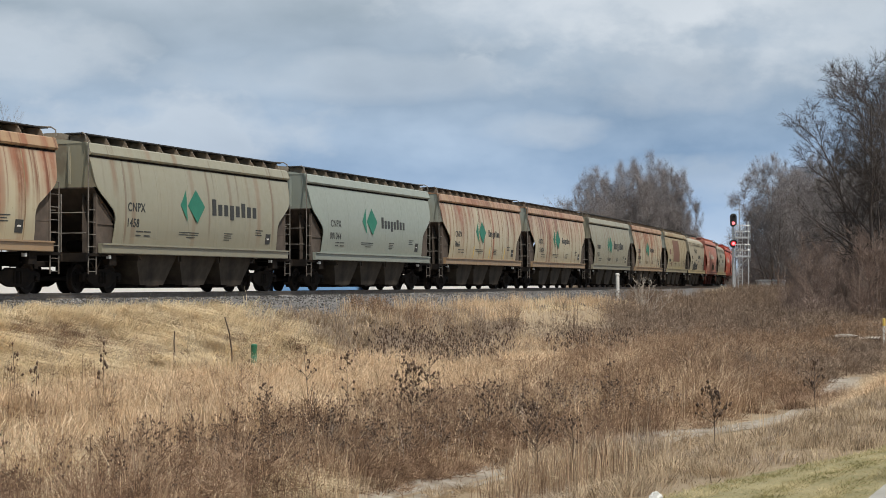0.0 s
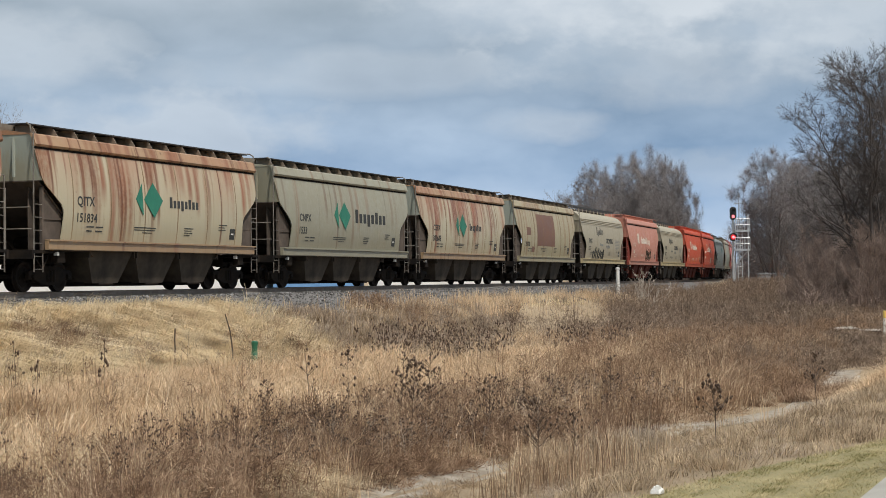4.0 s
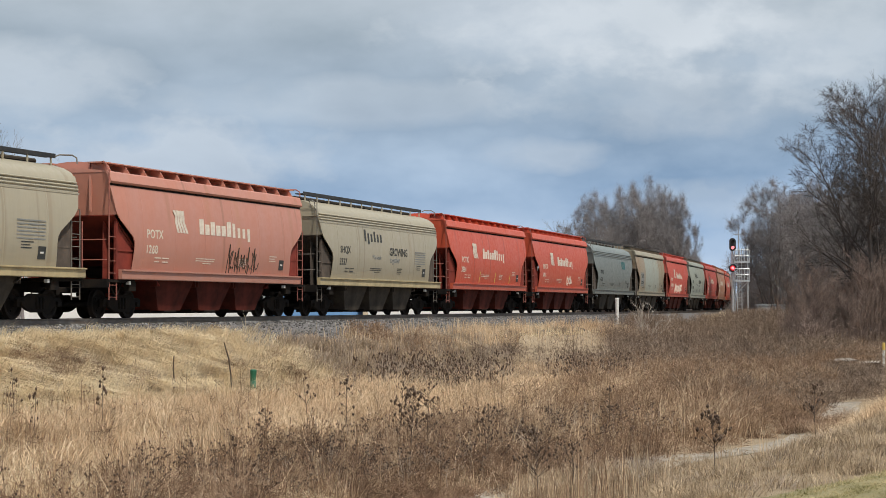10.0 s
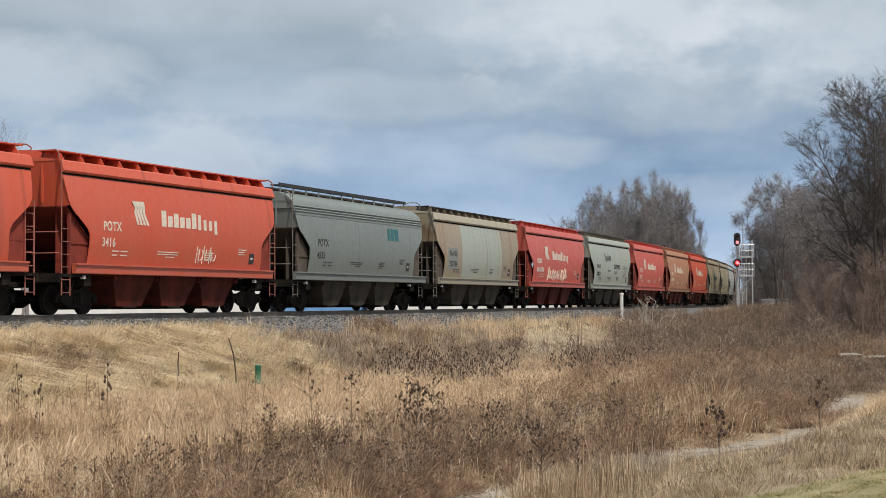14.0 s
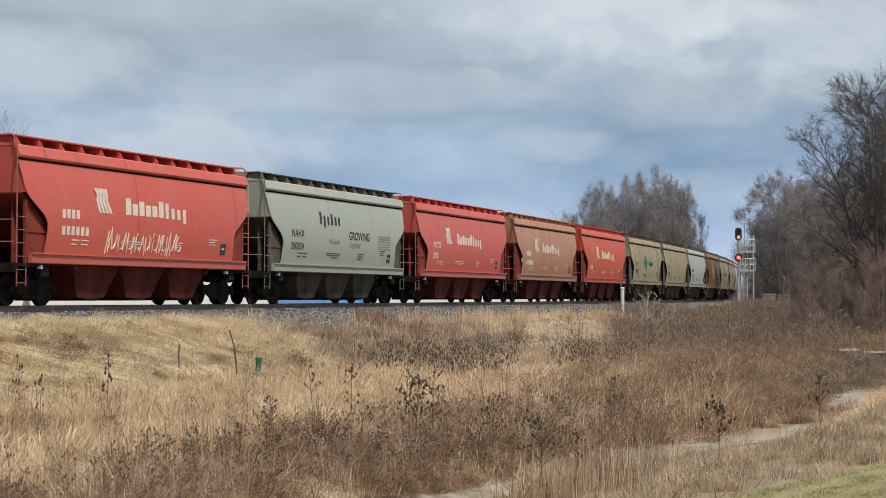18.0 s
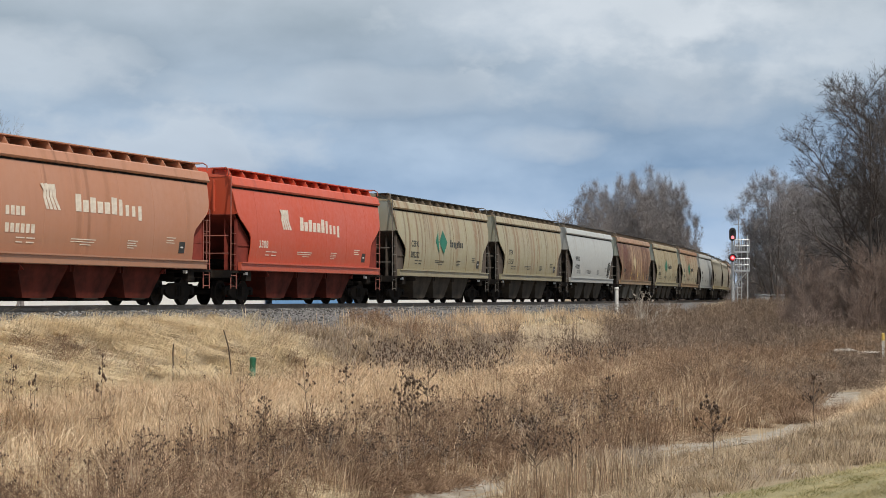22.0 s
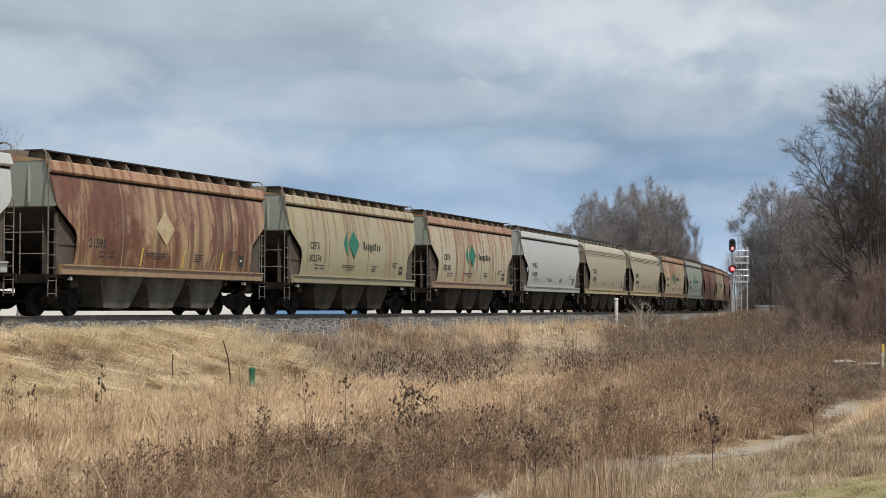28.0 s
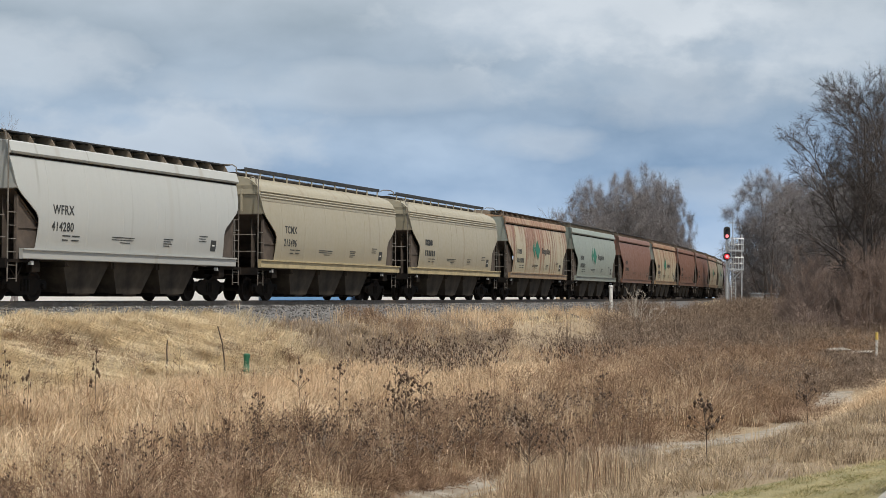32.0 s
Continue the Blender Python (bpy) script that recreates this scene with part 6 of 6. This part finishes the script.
    clumps("russet_meadow_tufts", "russet tufts among the meadow grass", "weeds", M["rust_weed"], s, u, rnd(s, 0.35, 0.8) * meadow_h(u), 100, 0.34, 0.009, 0.7, (0.1, 0), 0.7, 0.3)
    # dark tangle in the foreground
    s, u = scatter(27000, 11, 34, 15.5, 22.4, lambda s, u, x, y: np.clip((u - 16.6) / 2.0, 0.04, 1) * np.clip(patchy_mask(x, y, 1.0, 4) * 1.9 - 0.2, 0, 1) * np.clip((22.3 - u) / 0.6, 0, 1), 0.6)
    blades("brown_weeds", "tangled dark brown dead weed stems", "weeds", M["brown_weed"], s, u, rnd(s, 0.3, 0.85), rnd(s, 0.005, 0.010), 0.7)
    s, u = scatter(380, 11, 30, 15.5, 22.2, lambda s, u, x, y: np.clip((u - 17.0) / 1.5, 0.03, 1))
    bushes("dark_tufts", "dark brown dead weed tufts", "weeds", M["brown_weed"], s, u, rnd(s, 0.3, 0.75), 210, 0.36, 0.13, 0.007)
    s, u = scatter(13000, 11, 34, 15.5, 22.0, lambda s, u, x, y: np.clip(patchy_mask(x, y, 1.4, 14) * 2 - 0.8, 0, 1), 0.6)
    blades("pale_stems", "pale dry grass stalks among the weeds", "grass", M["peach_grass"], s, u, rnd(s, 0.35, 0.85), rnd(s, 0.005, 0.009), 0.5)
    s, u = scatter(60, 11, 24, 17.0, 22.4)
    clumps("pale_tufts", "pale straw tufts among the dark weeds", "grass", M["peach_grass"], s, u, rnd(s, 0.3, 0.6), 110, 0.34, 0.007, 1.0, (0.2, -0.2), 1.0, 0.4)
    s, u = scatter(150, 14.5, 26, 18.8, 21.7)
    bushes("foreground_tangle", "dark brown tangled dead weeds low in front of the ditch", "weeds", M["brown_weed"], s, u, rnd(s, 0.35, 0.7), 200, 0.34, 0.14, 0.007)
    # russet weeds along the ditch, higher away from it
    def beside_ditch(s, u, x, y):
        return np.clip((s - 32 + 1.6 * (u - 18)) / 7, 0, 1) * np.clip((ditch_line(s) - 0.2 - u) / 0.5, 0, 1)
    s, u = scatter(520, 22, 54, 16.6, 22.4, beside_ditch)
    bushes("russet_tufts", "russet-brown weed tufts along the ditch", "weeds", M["rust_weed"], s, u, rnd(s, 0.45, 0.95) * np.clip((23.2 - u) / 2.2, 0.4, 1), 240, 0.46, 0.16, 0.010)
    s, u = scatter(20000, 22, 54, 16.6, 21.8, lambda s, u, x, y: beside_ditch(s, u, x, y) * np.clip(patchy_mask(x, y, 1.0, 6) * 1.8 - 0.4, 0.03, 1), 0.5)
    blades("russet_weeds", "russet-brown dead weeds along the ditch", "weeds", M["rust_weed"], s, u, rnd(s, 0.4, 0.95), rnd(s, 0.008, 0.013), 0.6)
    s, u = scatter(360, 30, 66, 18.0, 22.55, lambda s, u, x, y: np.clip((s - 37 + 1.6 * (u - 18)) / 7, 0, 1) * np.where((u > 21.9) & (s < 36), 0, 1) * np.clip(patchy_mask(x, y, 0.7, 26) * 2 - 0.4, 0, 1))
    bushes("brown_ditch_brush", "dark brown brush mounds beside the ditch", "brush", M["brush"], s, u, np.where(s > 46, 0.5, 1.0) * rnd(s, 0.45, 1.0), 240, 0.55, 0.17, 0.010)
    # low brush up to the wood, in uneven mounds
    s, u = scatter(150, 45, 62, 20.4, 25.6)
    bushes("far_ditch_brush", "brown brush grown over the far end of the ditch", "brush", M["brush"], s, u, rnd(s, 0.3, 0.7), 200, 0.6, 0.18, 0.012)

    def rise(s, u):
        return np.clip((s - 50 - 2.2 * np.maximum(0, 13.5 - u)) / 8, 0, 1) * np.where((u > np.interp(s, [46, 50], [22.0, 25.5])) | ((u < 6.6) & (s < 93)), 0.0, 1) * path(s, u)

    def brush_top(s, u, h):
        """Brush stays below the eye short of the wood, and is trodden down before the pallets."""
        x, y = plan(s, u)
        h = np.where(s > 85, np.minimum(h, 0.12 - ground_z(x, y)), h)
        return np.where(np.hypot((s - 59.0) / 11.0, (u - 21.3) / 2.0) < 1, np.minimum(h, 0.2), h)

    s, u = scatter(16000, 50, 160, 6.0, 25.0, lambda s, u, x, y: rise(s, u) * np.clip(patchy_mask(x, y, 0.5, 12) * 1.8 - 0.4, 0, 1), 0.5, 1.3)
    blades("low_brush", "low brown leafless brush below the wood", "brush", M["brush"], s, u, brush_top(s, u, rnd(s, 0.3, 0.8)), rnd(s, 0.010, 0.016), 0.6)
    s, u = scatter(1700, 50, 172, 4.9, 25.0, lambda s, u, x, y: rise(s, u), 0, 1.25)
    hump = patchy_mask(*plan(s, u), 0.55, 19)
    high = rnd(s, 0.45, 0.95) + 1.0 * hump * hump
    bushes("brush_bushes", "bushy brown leafless brush in uneven mounds", "brush", M["brush"], s, u, brush_top(s, u, high), 170, 0.75, 0.22, 0.016)
    s, u = scatter(330, 50, 120, 7.0, 24.5, lambda s, u, x, y: rise(s, u) * np.clip(patchy_mask(x, y, 0.6, 23) * 2 - 0.6, 0, 1), 0, 1.25)
    bushes("grey_bushes", "grey-tan bushy weeds among the brush", "brush", M["grey_weed"], s, u, brush_top(s, u, rnd(s, 0.4, 1.0)), 150, 0.55, 0.18, 0.013)
    s, u = scatter(420, 46, 84, 13.5, 21.4, lambda s, u, x, y: rise(s + 6, u))
    bushes("russet_bushes", "russet bushy dead weeds by the ditch", "brush", M["rust_weed"], s, u, brush_top(s, u, rnd(s, 0.35, 0.9)), 200, 0.55, 0.17, 0.012)
    s, u = scatter(6000, 70, 100, 4.0, 5.6, lambda s, u, x, y: patchy_mask(x, y, 0.5, 2), 0.5)
    blades("trackside_grass", "straw grass beside the far track", "grass", M["yellow_grass"], s, u, rnd(s, 0.12, 0.4), rnd(s, 0.015, 0.025), 0.4)
    s, u = scatter(60, 142, 172, 4.0, 7.5)
    clumps("signal_straw", "bright straw grass heaped round the foot of the signal", "grass", M["yellow_grass"], s, u, rnd(s, 0.5, 1.15), 120, 0.9, 0.030, 1.0, (0.1, -0.2), 0.9, 0.3)
    # undergrowth of the wood and the red-brown thicket before it
    def between(n, p0, p1, y0, y1):
        y = y0 + (y1 - y0) * rng.random(n)
        px = p0 + (p1 - p0) * rng.random(n)
        s, u = unplan(bearing(px) * y, y)
        return px, y, s, u
    px, y, s, u = between(330, 1318, 1610, 178, 235)
    bushes("wood_undergrowth", "dense grey-brown undergrowth filling the wood", "undergrowth", M["wood_twig"], s, u, np.interp(px, [1300, 1340, 1420, 1600], [1.2, 3.0, 5.0, 6.0]) * rnd(s, 0.6, 1.2), 300, 2.2, 0.8, 0.028)
    px, y, s, u = between(80, 1296, 1404, 122, 164)
    bushes("signal_brush", "brown brush between the signal and the thicket", "brush", M["brush"], s, u, np.maximum(0.5, rnd(s, 0.05, 0.45) - ground_z(*plan(s, u))), 220, 1.0, 0.35, 0.020)
    px, y, s, u = between(64, 1030, 1214, 236, 252)
    bushes("grove_undergrowth", "dense grey twigs low in the grove beyond the railway", "undergrowth", M["wood_twig"], s, u, np.interp(px, [1030, 1060, 1190, 1214], [5.0, 9.0, 9.0, 5.0]) * rnd(s, 0.7, 1.1), 420, 2.2, 1.0, 0.030)
    px, y, s, u = between(170, 1396, 1610, 84, 120)
    bushes("thicket_twigs", "red-brown leafless twigs of the thicket", "brush", M["thicket"], s, u, np.interp(px, [1396, 1430, 1480, 1600], [0.5, 1.3, 2.4, 3.0]) * rnd(s, 0.6, 1.3), 330, 1.1, 0.45, 0.018)
    # tufts grown across the ditch between its open stretches
    s, u = scatter(50, 21.8, 25.4, 21.8, 23.2)
    clumps("ditch_tufts", "tan and grey tufts grown across the ditch", "weeds", M["grey_weed"], s, u, rnd(s, 0.22, 0.5), 120, 0.36, 0.007, 1.0, droop=0.8, tuft_lean=0.35)
    s, u = scatter(46, 33.4, 40.0, 23.6, 24.9)
    clumps("ditch_tufts", "peach tufts leaning over the ditch", "grass", M["peach_grass"], s, u, rnd(s, 0.3, 0.6), 130, 0.42, 0.008, 1.0, (0.1, -0.1), 0.9, 0.3)
    s, u = scatter(40, 34.0, 38.0, 22.2, 23.6)
    clumps("ditch_tufts", "brown tufts grown across the ditch", "weeds", M["brown_weed"], s, u, rnd(s, 0.25, 0.6), 120, 0.36, 0.008, 1.0, droop=0.8, tuft_lean=0.35)
    # short cover on both banks of the ditch
    s, u = scatter(60000, 13, 62, 20.4, 27.4, lambda s, u, x, y: np.where(np.abs(u - ditch_line(s)) < 0.42, np.where(((s > 26) & (s < 33.5)) | (s > 38) | ((s > 18) & (s < 21.5)), 0.03, 0.3), 1.0) * np.clip((lawn_edge(s) + 0.1 - u) / 0.2, 0, 1) * (0.35 + 0.65 * patchy_mask(x, y, 1.5, 44)), 0.5, 1.0)
    blades("ditch_bank_grass", "short tan dead grass matted on the ditch banks", "grass", M["mixed_grass"], s, u, rnd(s, 0.05, 0.20) * np.where((u > 22.2) & (u < 25.0) & (((s > 24) & (s < 33.5)) | (s > 39)), 0.45, 1), rnd(s, 0.007, 0.013), 1.1, droop=0.8)
    s, u = scatter(110, 15.0, 25.5, 20.4, 21.7)
    bushes("ditch_tangle", "tangled brown and grey weeds at the ditch", "weeds", M["brown_weed"], s, u, rnd(s, 0.25, 0.55), 220, 0.34, 0.12, 0.006)
    s, u = scatter(70, 15.0, 25.5, 22.4, 24.2)
    bushes("pale_tangle", "pale grey dead weed heads tangled at the ditch", "weeds", M["mixed_grass"], s, u, rnd(s, 0.25, 0.5), 170, 0.32, 0.10, 0.007)
    s, u = scatter(50, 16, 50, 9.5, 21.0)
    bushes("meadow_brush", "fine russet weeds rising in the meadow grass", "weeds", M["rust_weed"], s, u, rnd(s, 0.4, 0.85), 110, 0.34, 0.14, 0.008)
    s, u = scatter(520, 23, 45, 10.5, 18.6)
    clumps("peach_tufts", "bright peach tufts of tall grass in the middle of the meadow", "grass", M["peach_grass"], s, u, rnd(s, 0.5, 0.95), 100, 0.42, 0.015, 0.8, (0.12, -0.08), 0.8, 0.35)
    s, u = scatter(170, 28, 47, 15.5, 20.6)
    clumps("tan_tufts", "tan grass tufts among the russet weeds", "grass", M["peach_grass"], s, u, rnd(s, 0.5, 0.9), 90, 0.40, 0.013, 0.7, (0.1, -0.05), 0.7, 0.3)
    s, u = scatter(230, 14, 50, 9.0, 20.5)
    clumps("bright_tufts", "bright straw tufts catching the sun in the meadow", "grass", M["yellow_grass"], s, u, rnd(s, 0.35, 0.8) * meadow_h(u), 70, 0.26, 0.010, 0.8, (0.15, -0.1), 0.9, 0.4)
    s, u = scatter(50, 15, 40, 12.0, 21.0)
    bushes("dark_weeds", "dark dead weeds standing in the meadow", "weeds", M["brown_weed"], s, u, rnd(s, 0.5, 0.95), 120, 0.22, 0.12, 0.008)
    # straw tussocks
    for cs, cu, rs, ru, k, hi, sweep, mat in ((16.0, 18.3, 0.7, 0.5, 100, 0.72, (0.5, -0.3), "yellow_grass"), (17.2, 20.7, 0.4, 0.25, 40, 0.66, (0.6, -0.4), "yellow_grass"), (24.5, 25.3, 1.5, 0.35, 12, 0.42, (0.2, -0.1), "mixed_grass"), (32.5, 25.0, 2.4, 0.5, 90, 0.70, (0.1, 0.0), "peach_grass"), (39, 25.4, 2.6, 0.7, 60, 0.72, (0.1, 0.0), "peach_grass")):
        s, u = rng.normal(cs, rs, k), rng.normal(cu, ru, k)
        clumps("straw_tussock", "pale straw tussock of dry grass", "grass", M[mat], s, u, rnd(s, 0.5, 1.0) * hi, 150, 0.40, 0.008, 1.0, sweep, 1.0, 0.3)
    # the lawn's rough edge
    def rough_edge(s, u, x, y):
        return np.clip((lawn_edge(s) + 0.05 - u) / 0.25, 0, 1)
    s, u = scatter(430, 9, 32, 23.4, 27.4, lambda s, u, x, y: rough_edge(s, u, x, y) * np.where(s < 18.5, 1.0, 0.5) * np.where((s > 23) & (u < 24.8), 0.25, 1))
    clumps("verge_tufts", "tan dry tufts on the ditch bank beside the lawn", "grass", M["mixed_grass"], s, u, rnd(s, 0.10, 0.34), 90, 0.26, 0.006, 1.0, droop=0.9, tuft_lean=0.4)
    s, u = scatter(110, 9, 32, 23.2, 27.2, lambda s, u, x, y: rough_edge(s, u, x, y) * np.where((s > 23) & (u < 24.8), 0.25, 1))
    clumps("verge_weeds", "grey-brown weeds on the ditch bank beside the lawn", "weeds", M["grey_weed"], s, u, rnd(s, 0.08, 0.30), 90, 0.25, 0.006, 1.0, droop=0.9, tuft_lean=0.4)
    s, u = scatter(9000, 9, 32, 23.6, 27.5, lambda s, u, x, y: rough_edge(s, u, x, y) * patchy_mask(x, y, 1.9, 9), 0.6)
    blades("verge_grass", "short tan grass on the ditch bank", "grass", M["mixed_grass"], s, u, rnd(s, 0.06, 0.20), rnd(s, 0.005, 0.009), 0.9)
    s, u = scatter(1300, 15.5, 22.5, 22.3, 25.2, lambda s, u, x, y: np.clip(patchy_mask(x, y, 1.6, 41) * 2.2 - 0.8, 0, 1), 0.7)
    blades("verge_stalks", "tall straw stalks standing by the ditch", "grass", M["peach_grass"], s, u, rnd(s, 0.4, 0.85), rnd(s, 0.005, 0.008), 0.3)
    s, u = scatter(2600, 12, 40, 22.3, 24.3, lambda s, u, x, y: np.clip(patchy_mask(x, y, 1.6, 3) * 2 - 1.0, 0, 1), 0.7)
    blades("ditch_weeds", "sparse dead weeds in the dry ditch", "weeds", M["grey_weed"], s, u, rnd(s, 0.08, 0.35), rnd(s, 0.005, 0.010), 0.9)
    s, u = scatter(16000, 10, 30, 23.4, 27.0, lambda s, u, x, y: rough_edge(s, u, x, y) * (0.3 + 0.7 * patchy_mask(x, y, 1.7, 15)), 0.5)
    blades("verge_straw", "short tan grass between ditch and lawn", "grass", M["mixed_grass"], s, u, rnd(s, 0.06, 0.19), rnd(s, 0.005, 0.009), 0.9, droop=0.7)
    s, u = scatter(1700, 13.5, 19.5, 23.2, 25.2, lambda s, u, x, y: np.clip(patchy_mask(x, y, 1.5, 31) * 2.2 - 0.7, 0, 1), 0.6)
    blades("verge_reeds", "russet and tan stalks standing before the ditch", "grass", M["rust_weed"], s, u, rnd(s, 0.45, 0.85), rnd(s, 0.006, 0.010), 0.3)
    # mown lawn, in faint stripes
    s, u = scatter(190000, 8, 30, 25.0, 27.40, lambda s, u, x, y: np.clip((u - lawn_edge(s) + 0.2 * patchy_mask(x, y, 1.2, 5)) / 0.2, 0, 1))
    x, y = plan(s, u)
    stripe = np.sin((u - lawn_edge(s)) * 13.0 + 0.4 * np.sin(s * 0.8))
    n = len(s)
    leaves("lawn", "short mown lawn, half green and half straw", "lawn", M["lawn"], x, y, rnd(s, 0.03, 0.065) * (1 + 0.18 * stripe), rnd(s, 0.006, 0.011), rng.normal(0, 0.6, n) + 0.3 * np.sign(stripe), rng.normal(0, 0.6, n), 0.4)


make_grass()


def weed_template(rng, h, heads, spread):
    """Stem pieces and seed head places of one branched dead weed."""
    pcs, tips = [], []
    top = Vector((rng.gauss(0, 0.05), rng.gauss(0, 0.05), h))
    mid = top * 0.5 + Vector((rng.gauss(0, 0.03), rng.gauss(0, 0.03), 0))
    pcs += [(Vector((0, 0, 0)), mid, 0.006, 0.005, 0), (mid, top, 0.005, 0.003, 0)]
    tips.append(top)
    for k in range(heads):
        t = rng.uniform(0.45, 0.97)
        p = mid.lerp(top, (t - 0.5) * 2) if t > 0.5 else mid * (t * 2)
        a = rng.uniform(0, 6.28)
        l = spread * (1.25 - t) * rng.uniform(0.5, 1.1)
        e = p + Vector((math.cos(a) * l, math.sin(a) * l, l * rng.uniform(0.5, 1.1)))
        pcs.append((p, e, 0.0035, 0.0025, 1))
        tips.append(e)
        if rng.random() < 0.6:
            e2 = p.lerp(e, 0.6) + Vector((rng.gauss(0, 0.04), rng.gauss(0, 0.04), rng.uniform(0.02, 0.09)))
            pcs.append((p.lerp(e, 0.6), e2, 0.003, 0.002, 1))
            tips.append(e2)
    return pcs, tips


OCTA = np.array([(1, 0, 0), (0, 1, 0), (-1, 0, 0), (0, -1, 0), (0, 0, 1), (0, 0, -1)], float)
OCTA_F = np.array([(0, 1, 4), (1, 2, 4), (2, 3, 4), (3, 0, 4), (1, 0, 5), (2, 1, 5), (3, 2, 5), (0, 3, 5)])


def heads_mesh(name, tips, size, tall, rng):
    n = len(tips)
    v = OCTA[None] * (np.array([1, 1, tall])[None, None] * (size * (0.6 + 0.8 * rng.random((n, 1, 1))))) * (0.75 + 0.5 * rng.random((n, 6, 1))) + np.array(tips)[:, None]
    f = OCTA_F[None] + (np.arange(n) * 6)[:, None, None]
    return quick_mesh(name, v.reshape(-1, 3), f.ravel(), np.full(n * 8, 3), M["seed"])


def weed_field(name, label, places, h, heads, spread, size, tall, mat, seed):
    """Many alike dead weeds with dark heads: stems in one mesh, heads in another."""
    rng, nrg = random.Random(seed), np.random.default_rng(seed)
    temps = [weed_template(rng, 1.0, heads, spread) for _ in range(7)]
    pcs, tips = [], []
    for s, u in places:
        x, y, z = stand(s, u)
        o, k = Vector((x, y, z - 0.02)), h * rng.uniform(0.65, 1.1)
        p, t = temps[rng.randrange(7)]
        turn = Matrix.Rotation(rng.uniform(0, 6.28), 3, "Z")
        pcs += [(o + turn @ a * k, o + turn @ b * k, r, q, l) for a, b, r, q, l in p]
        tips += [o + turn @ a * k for a in t]
    v, f = tubes(pcs, 3, 0.003)
    ob = thing(name, label, "weeds", kind="stuff")
    tagged(part("stems", quick_mesh("stems", v, f.ravel(), np.full(len(f), 4), mat), None, ob), kind="stuff")
    tagged(part("seed_head", heads_mesh("seed_head", tips, size, tall, nrg), None, ob), kind="stuff")


def spots(n, s0, s1, u0, u1, seed, keep=0.0):
    rng = np.random.default_rng(seed)
    s, u = s0 + (s1 - s0) * rng.random(n), u0 + (u1 - u0) * rng.random(n)
    x, y = plan(s, u)
    ok = patchy_mask(x, y, 0.8, seed) >= keep
    return list(zip(s[ok].tolist(), u[ok].tolist()))


weed_field("seedhead_weeds", "dark-headed dead weeds standing in a dense patch", spots(230, 38.2, 42.4, 12.0, 15.0, 3), 1.12, 4, 0.13, 0.017, 2.1, M["grey_weed"], 3)
weed_field("seedhead_weeds", "dark-headed dead weeds on the lower bank", spots(80, 43.0, 47.8, 14.8, 17.2, 4), 0.95, 4, 0.16, 0.019, 2.0, M["grey_weed"], 4)
weed_field("meadow_weeds", "branched brown weeds with dark seed heads in the meadow", spots(300, 14, 27, 18.3, 21.6, 5, 0.3), 0.8, 8, 0.26, 0.010, 1.3, M["brown_weed"], 5)
weed_field("meadow_weeds", "scattered brown weeds in the tall grass", spots(130, 22, 48, 9.0, 19.0, 6, 0.3), 0.85, 6, 0.2, 0.009, 1.4, M["brown_weed"], 6)
weed_field("ditch_side_weeds", "pale-headed weeds beside the ditch", spots(120, 17, 30, 20.0, 21.6, 7), 0.65, 12, 0.3, 0.014, 0.9, M["grey_weed"], 7)


def lone_weed(px, y, h, heads, spread, seed, size=0.016, tall=1.5):
    """A tall dead weed that stands out from the rest."""
    rng, nrg = random.Random(seed), np.random.default_rng(seed)
    p, t = weed_template(rng, h, heads, spread)
    x = bearing(px) * y
    w = thing("tall_weed", "tall branched dead weed with dark seed heads", "weed", pose(x, y, float(ground_z(x, y)) - 0.02), "tall dead weeds")
    v, f = tubes([(a, b, r, q, l) for a, b, r, q, l in p], 4, 0.0035)
    tagged(part("stem", quick_mesh("stem", v, f.ravel(), np.full(len(f), 4), M["dark_wood"]), None, w), kind="stuff")
    tagged(part("seed_head", heads_mesh("seed_head", t, size, tall, nrg), None, w), kind="stuff")


for row in ((724, 23.5, 1.3, 38, 0.36, 1, 0.019), (700, 24.5, 1.3, 14, 0.3, 2), (760, 25.0, 1.25, 18, 0.32, 3), (184, 30.0, 1.25, 9, 0.16, 4, 0.018, 2.2), (30, 31.0, 1.3, 9, 0.18, 5, 0.016, 2.2), (66, 28.0, 1.05, 5, 0.14, 6, 0.018, 2.2), (952, 21.0, 1.0, 30, 0.55, 7), (1010, 22.0, 0.8, 18, 0.5, 8), (1262, 19.5, 0.75, 22, 0.25, 9), (620, 25.5, 1.25, 12, 0.22, 10), (545, 27.0, 1.2, 12, 0.30, 11), (480, 24.0, 0.9, 12, 0.25, 12), (1443, 23.5, 0.75, 14, 0.3, 13), (1078, 30.0, 1.0, 12, 0.25, 15), (870, 24.5, 1.1, 16, 0.3, 16)):
    lone_weed(*row)

# ---- what moves ----


def motions():
    """The train rolls along the curve; every wheelset turns with it."""
    for i, car in CARS:
        walk(car, [(t, on_track(car_offset(i) + 7.0 - 12.3 * t + 0.0011 * (t - 16) ** 2)) for t in range(0, 33, 2)])
    turn = 12.3 / 0.455
    for rear, sets in WHEELSETS.items():
        first = sets[0]
        at = first.location.copy()
        walk(first, [(k / 30, pose(at.x, at.y, at.z) @ Matrix.Rotation(-turn * k / 30, 4, "Y")) for k in range(961)])
        for other in sets[1:]:
            other.rotation_mode = "QUATERNION"
            keys = other.animation_data_create()
            keys.action = first.animation_data.action
            keys.action_slot = first.animation_data.action_slot


motions()
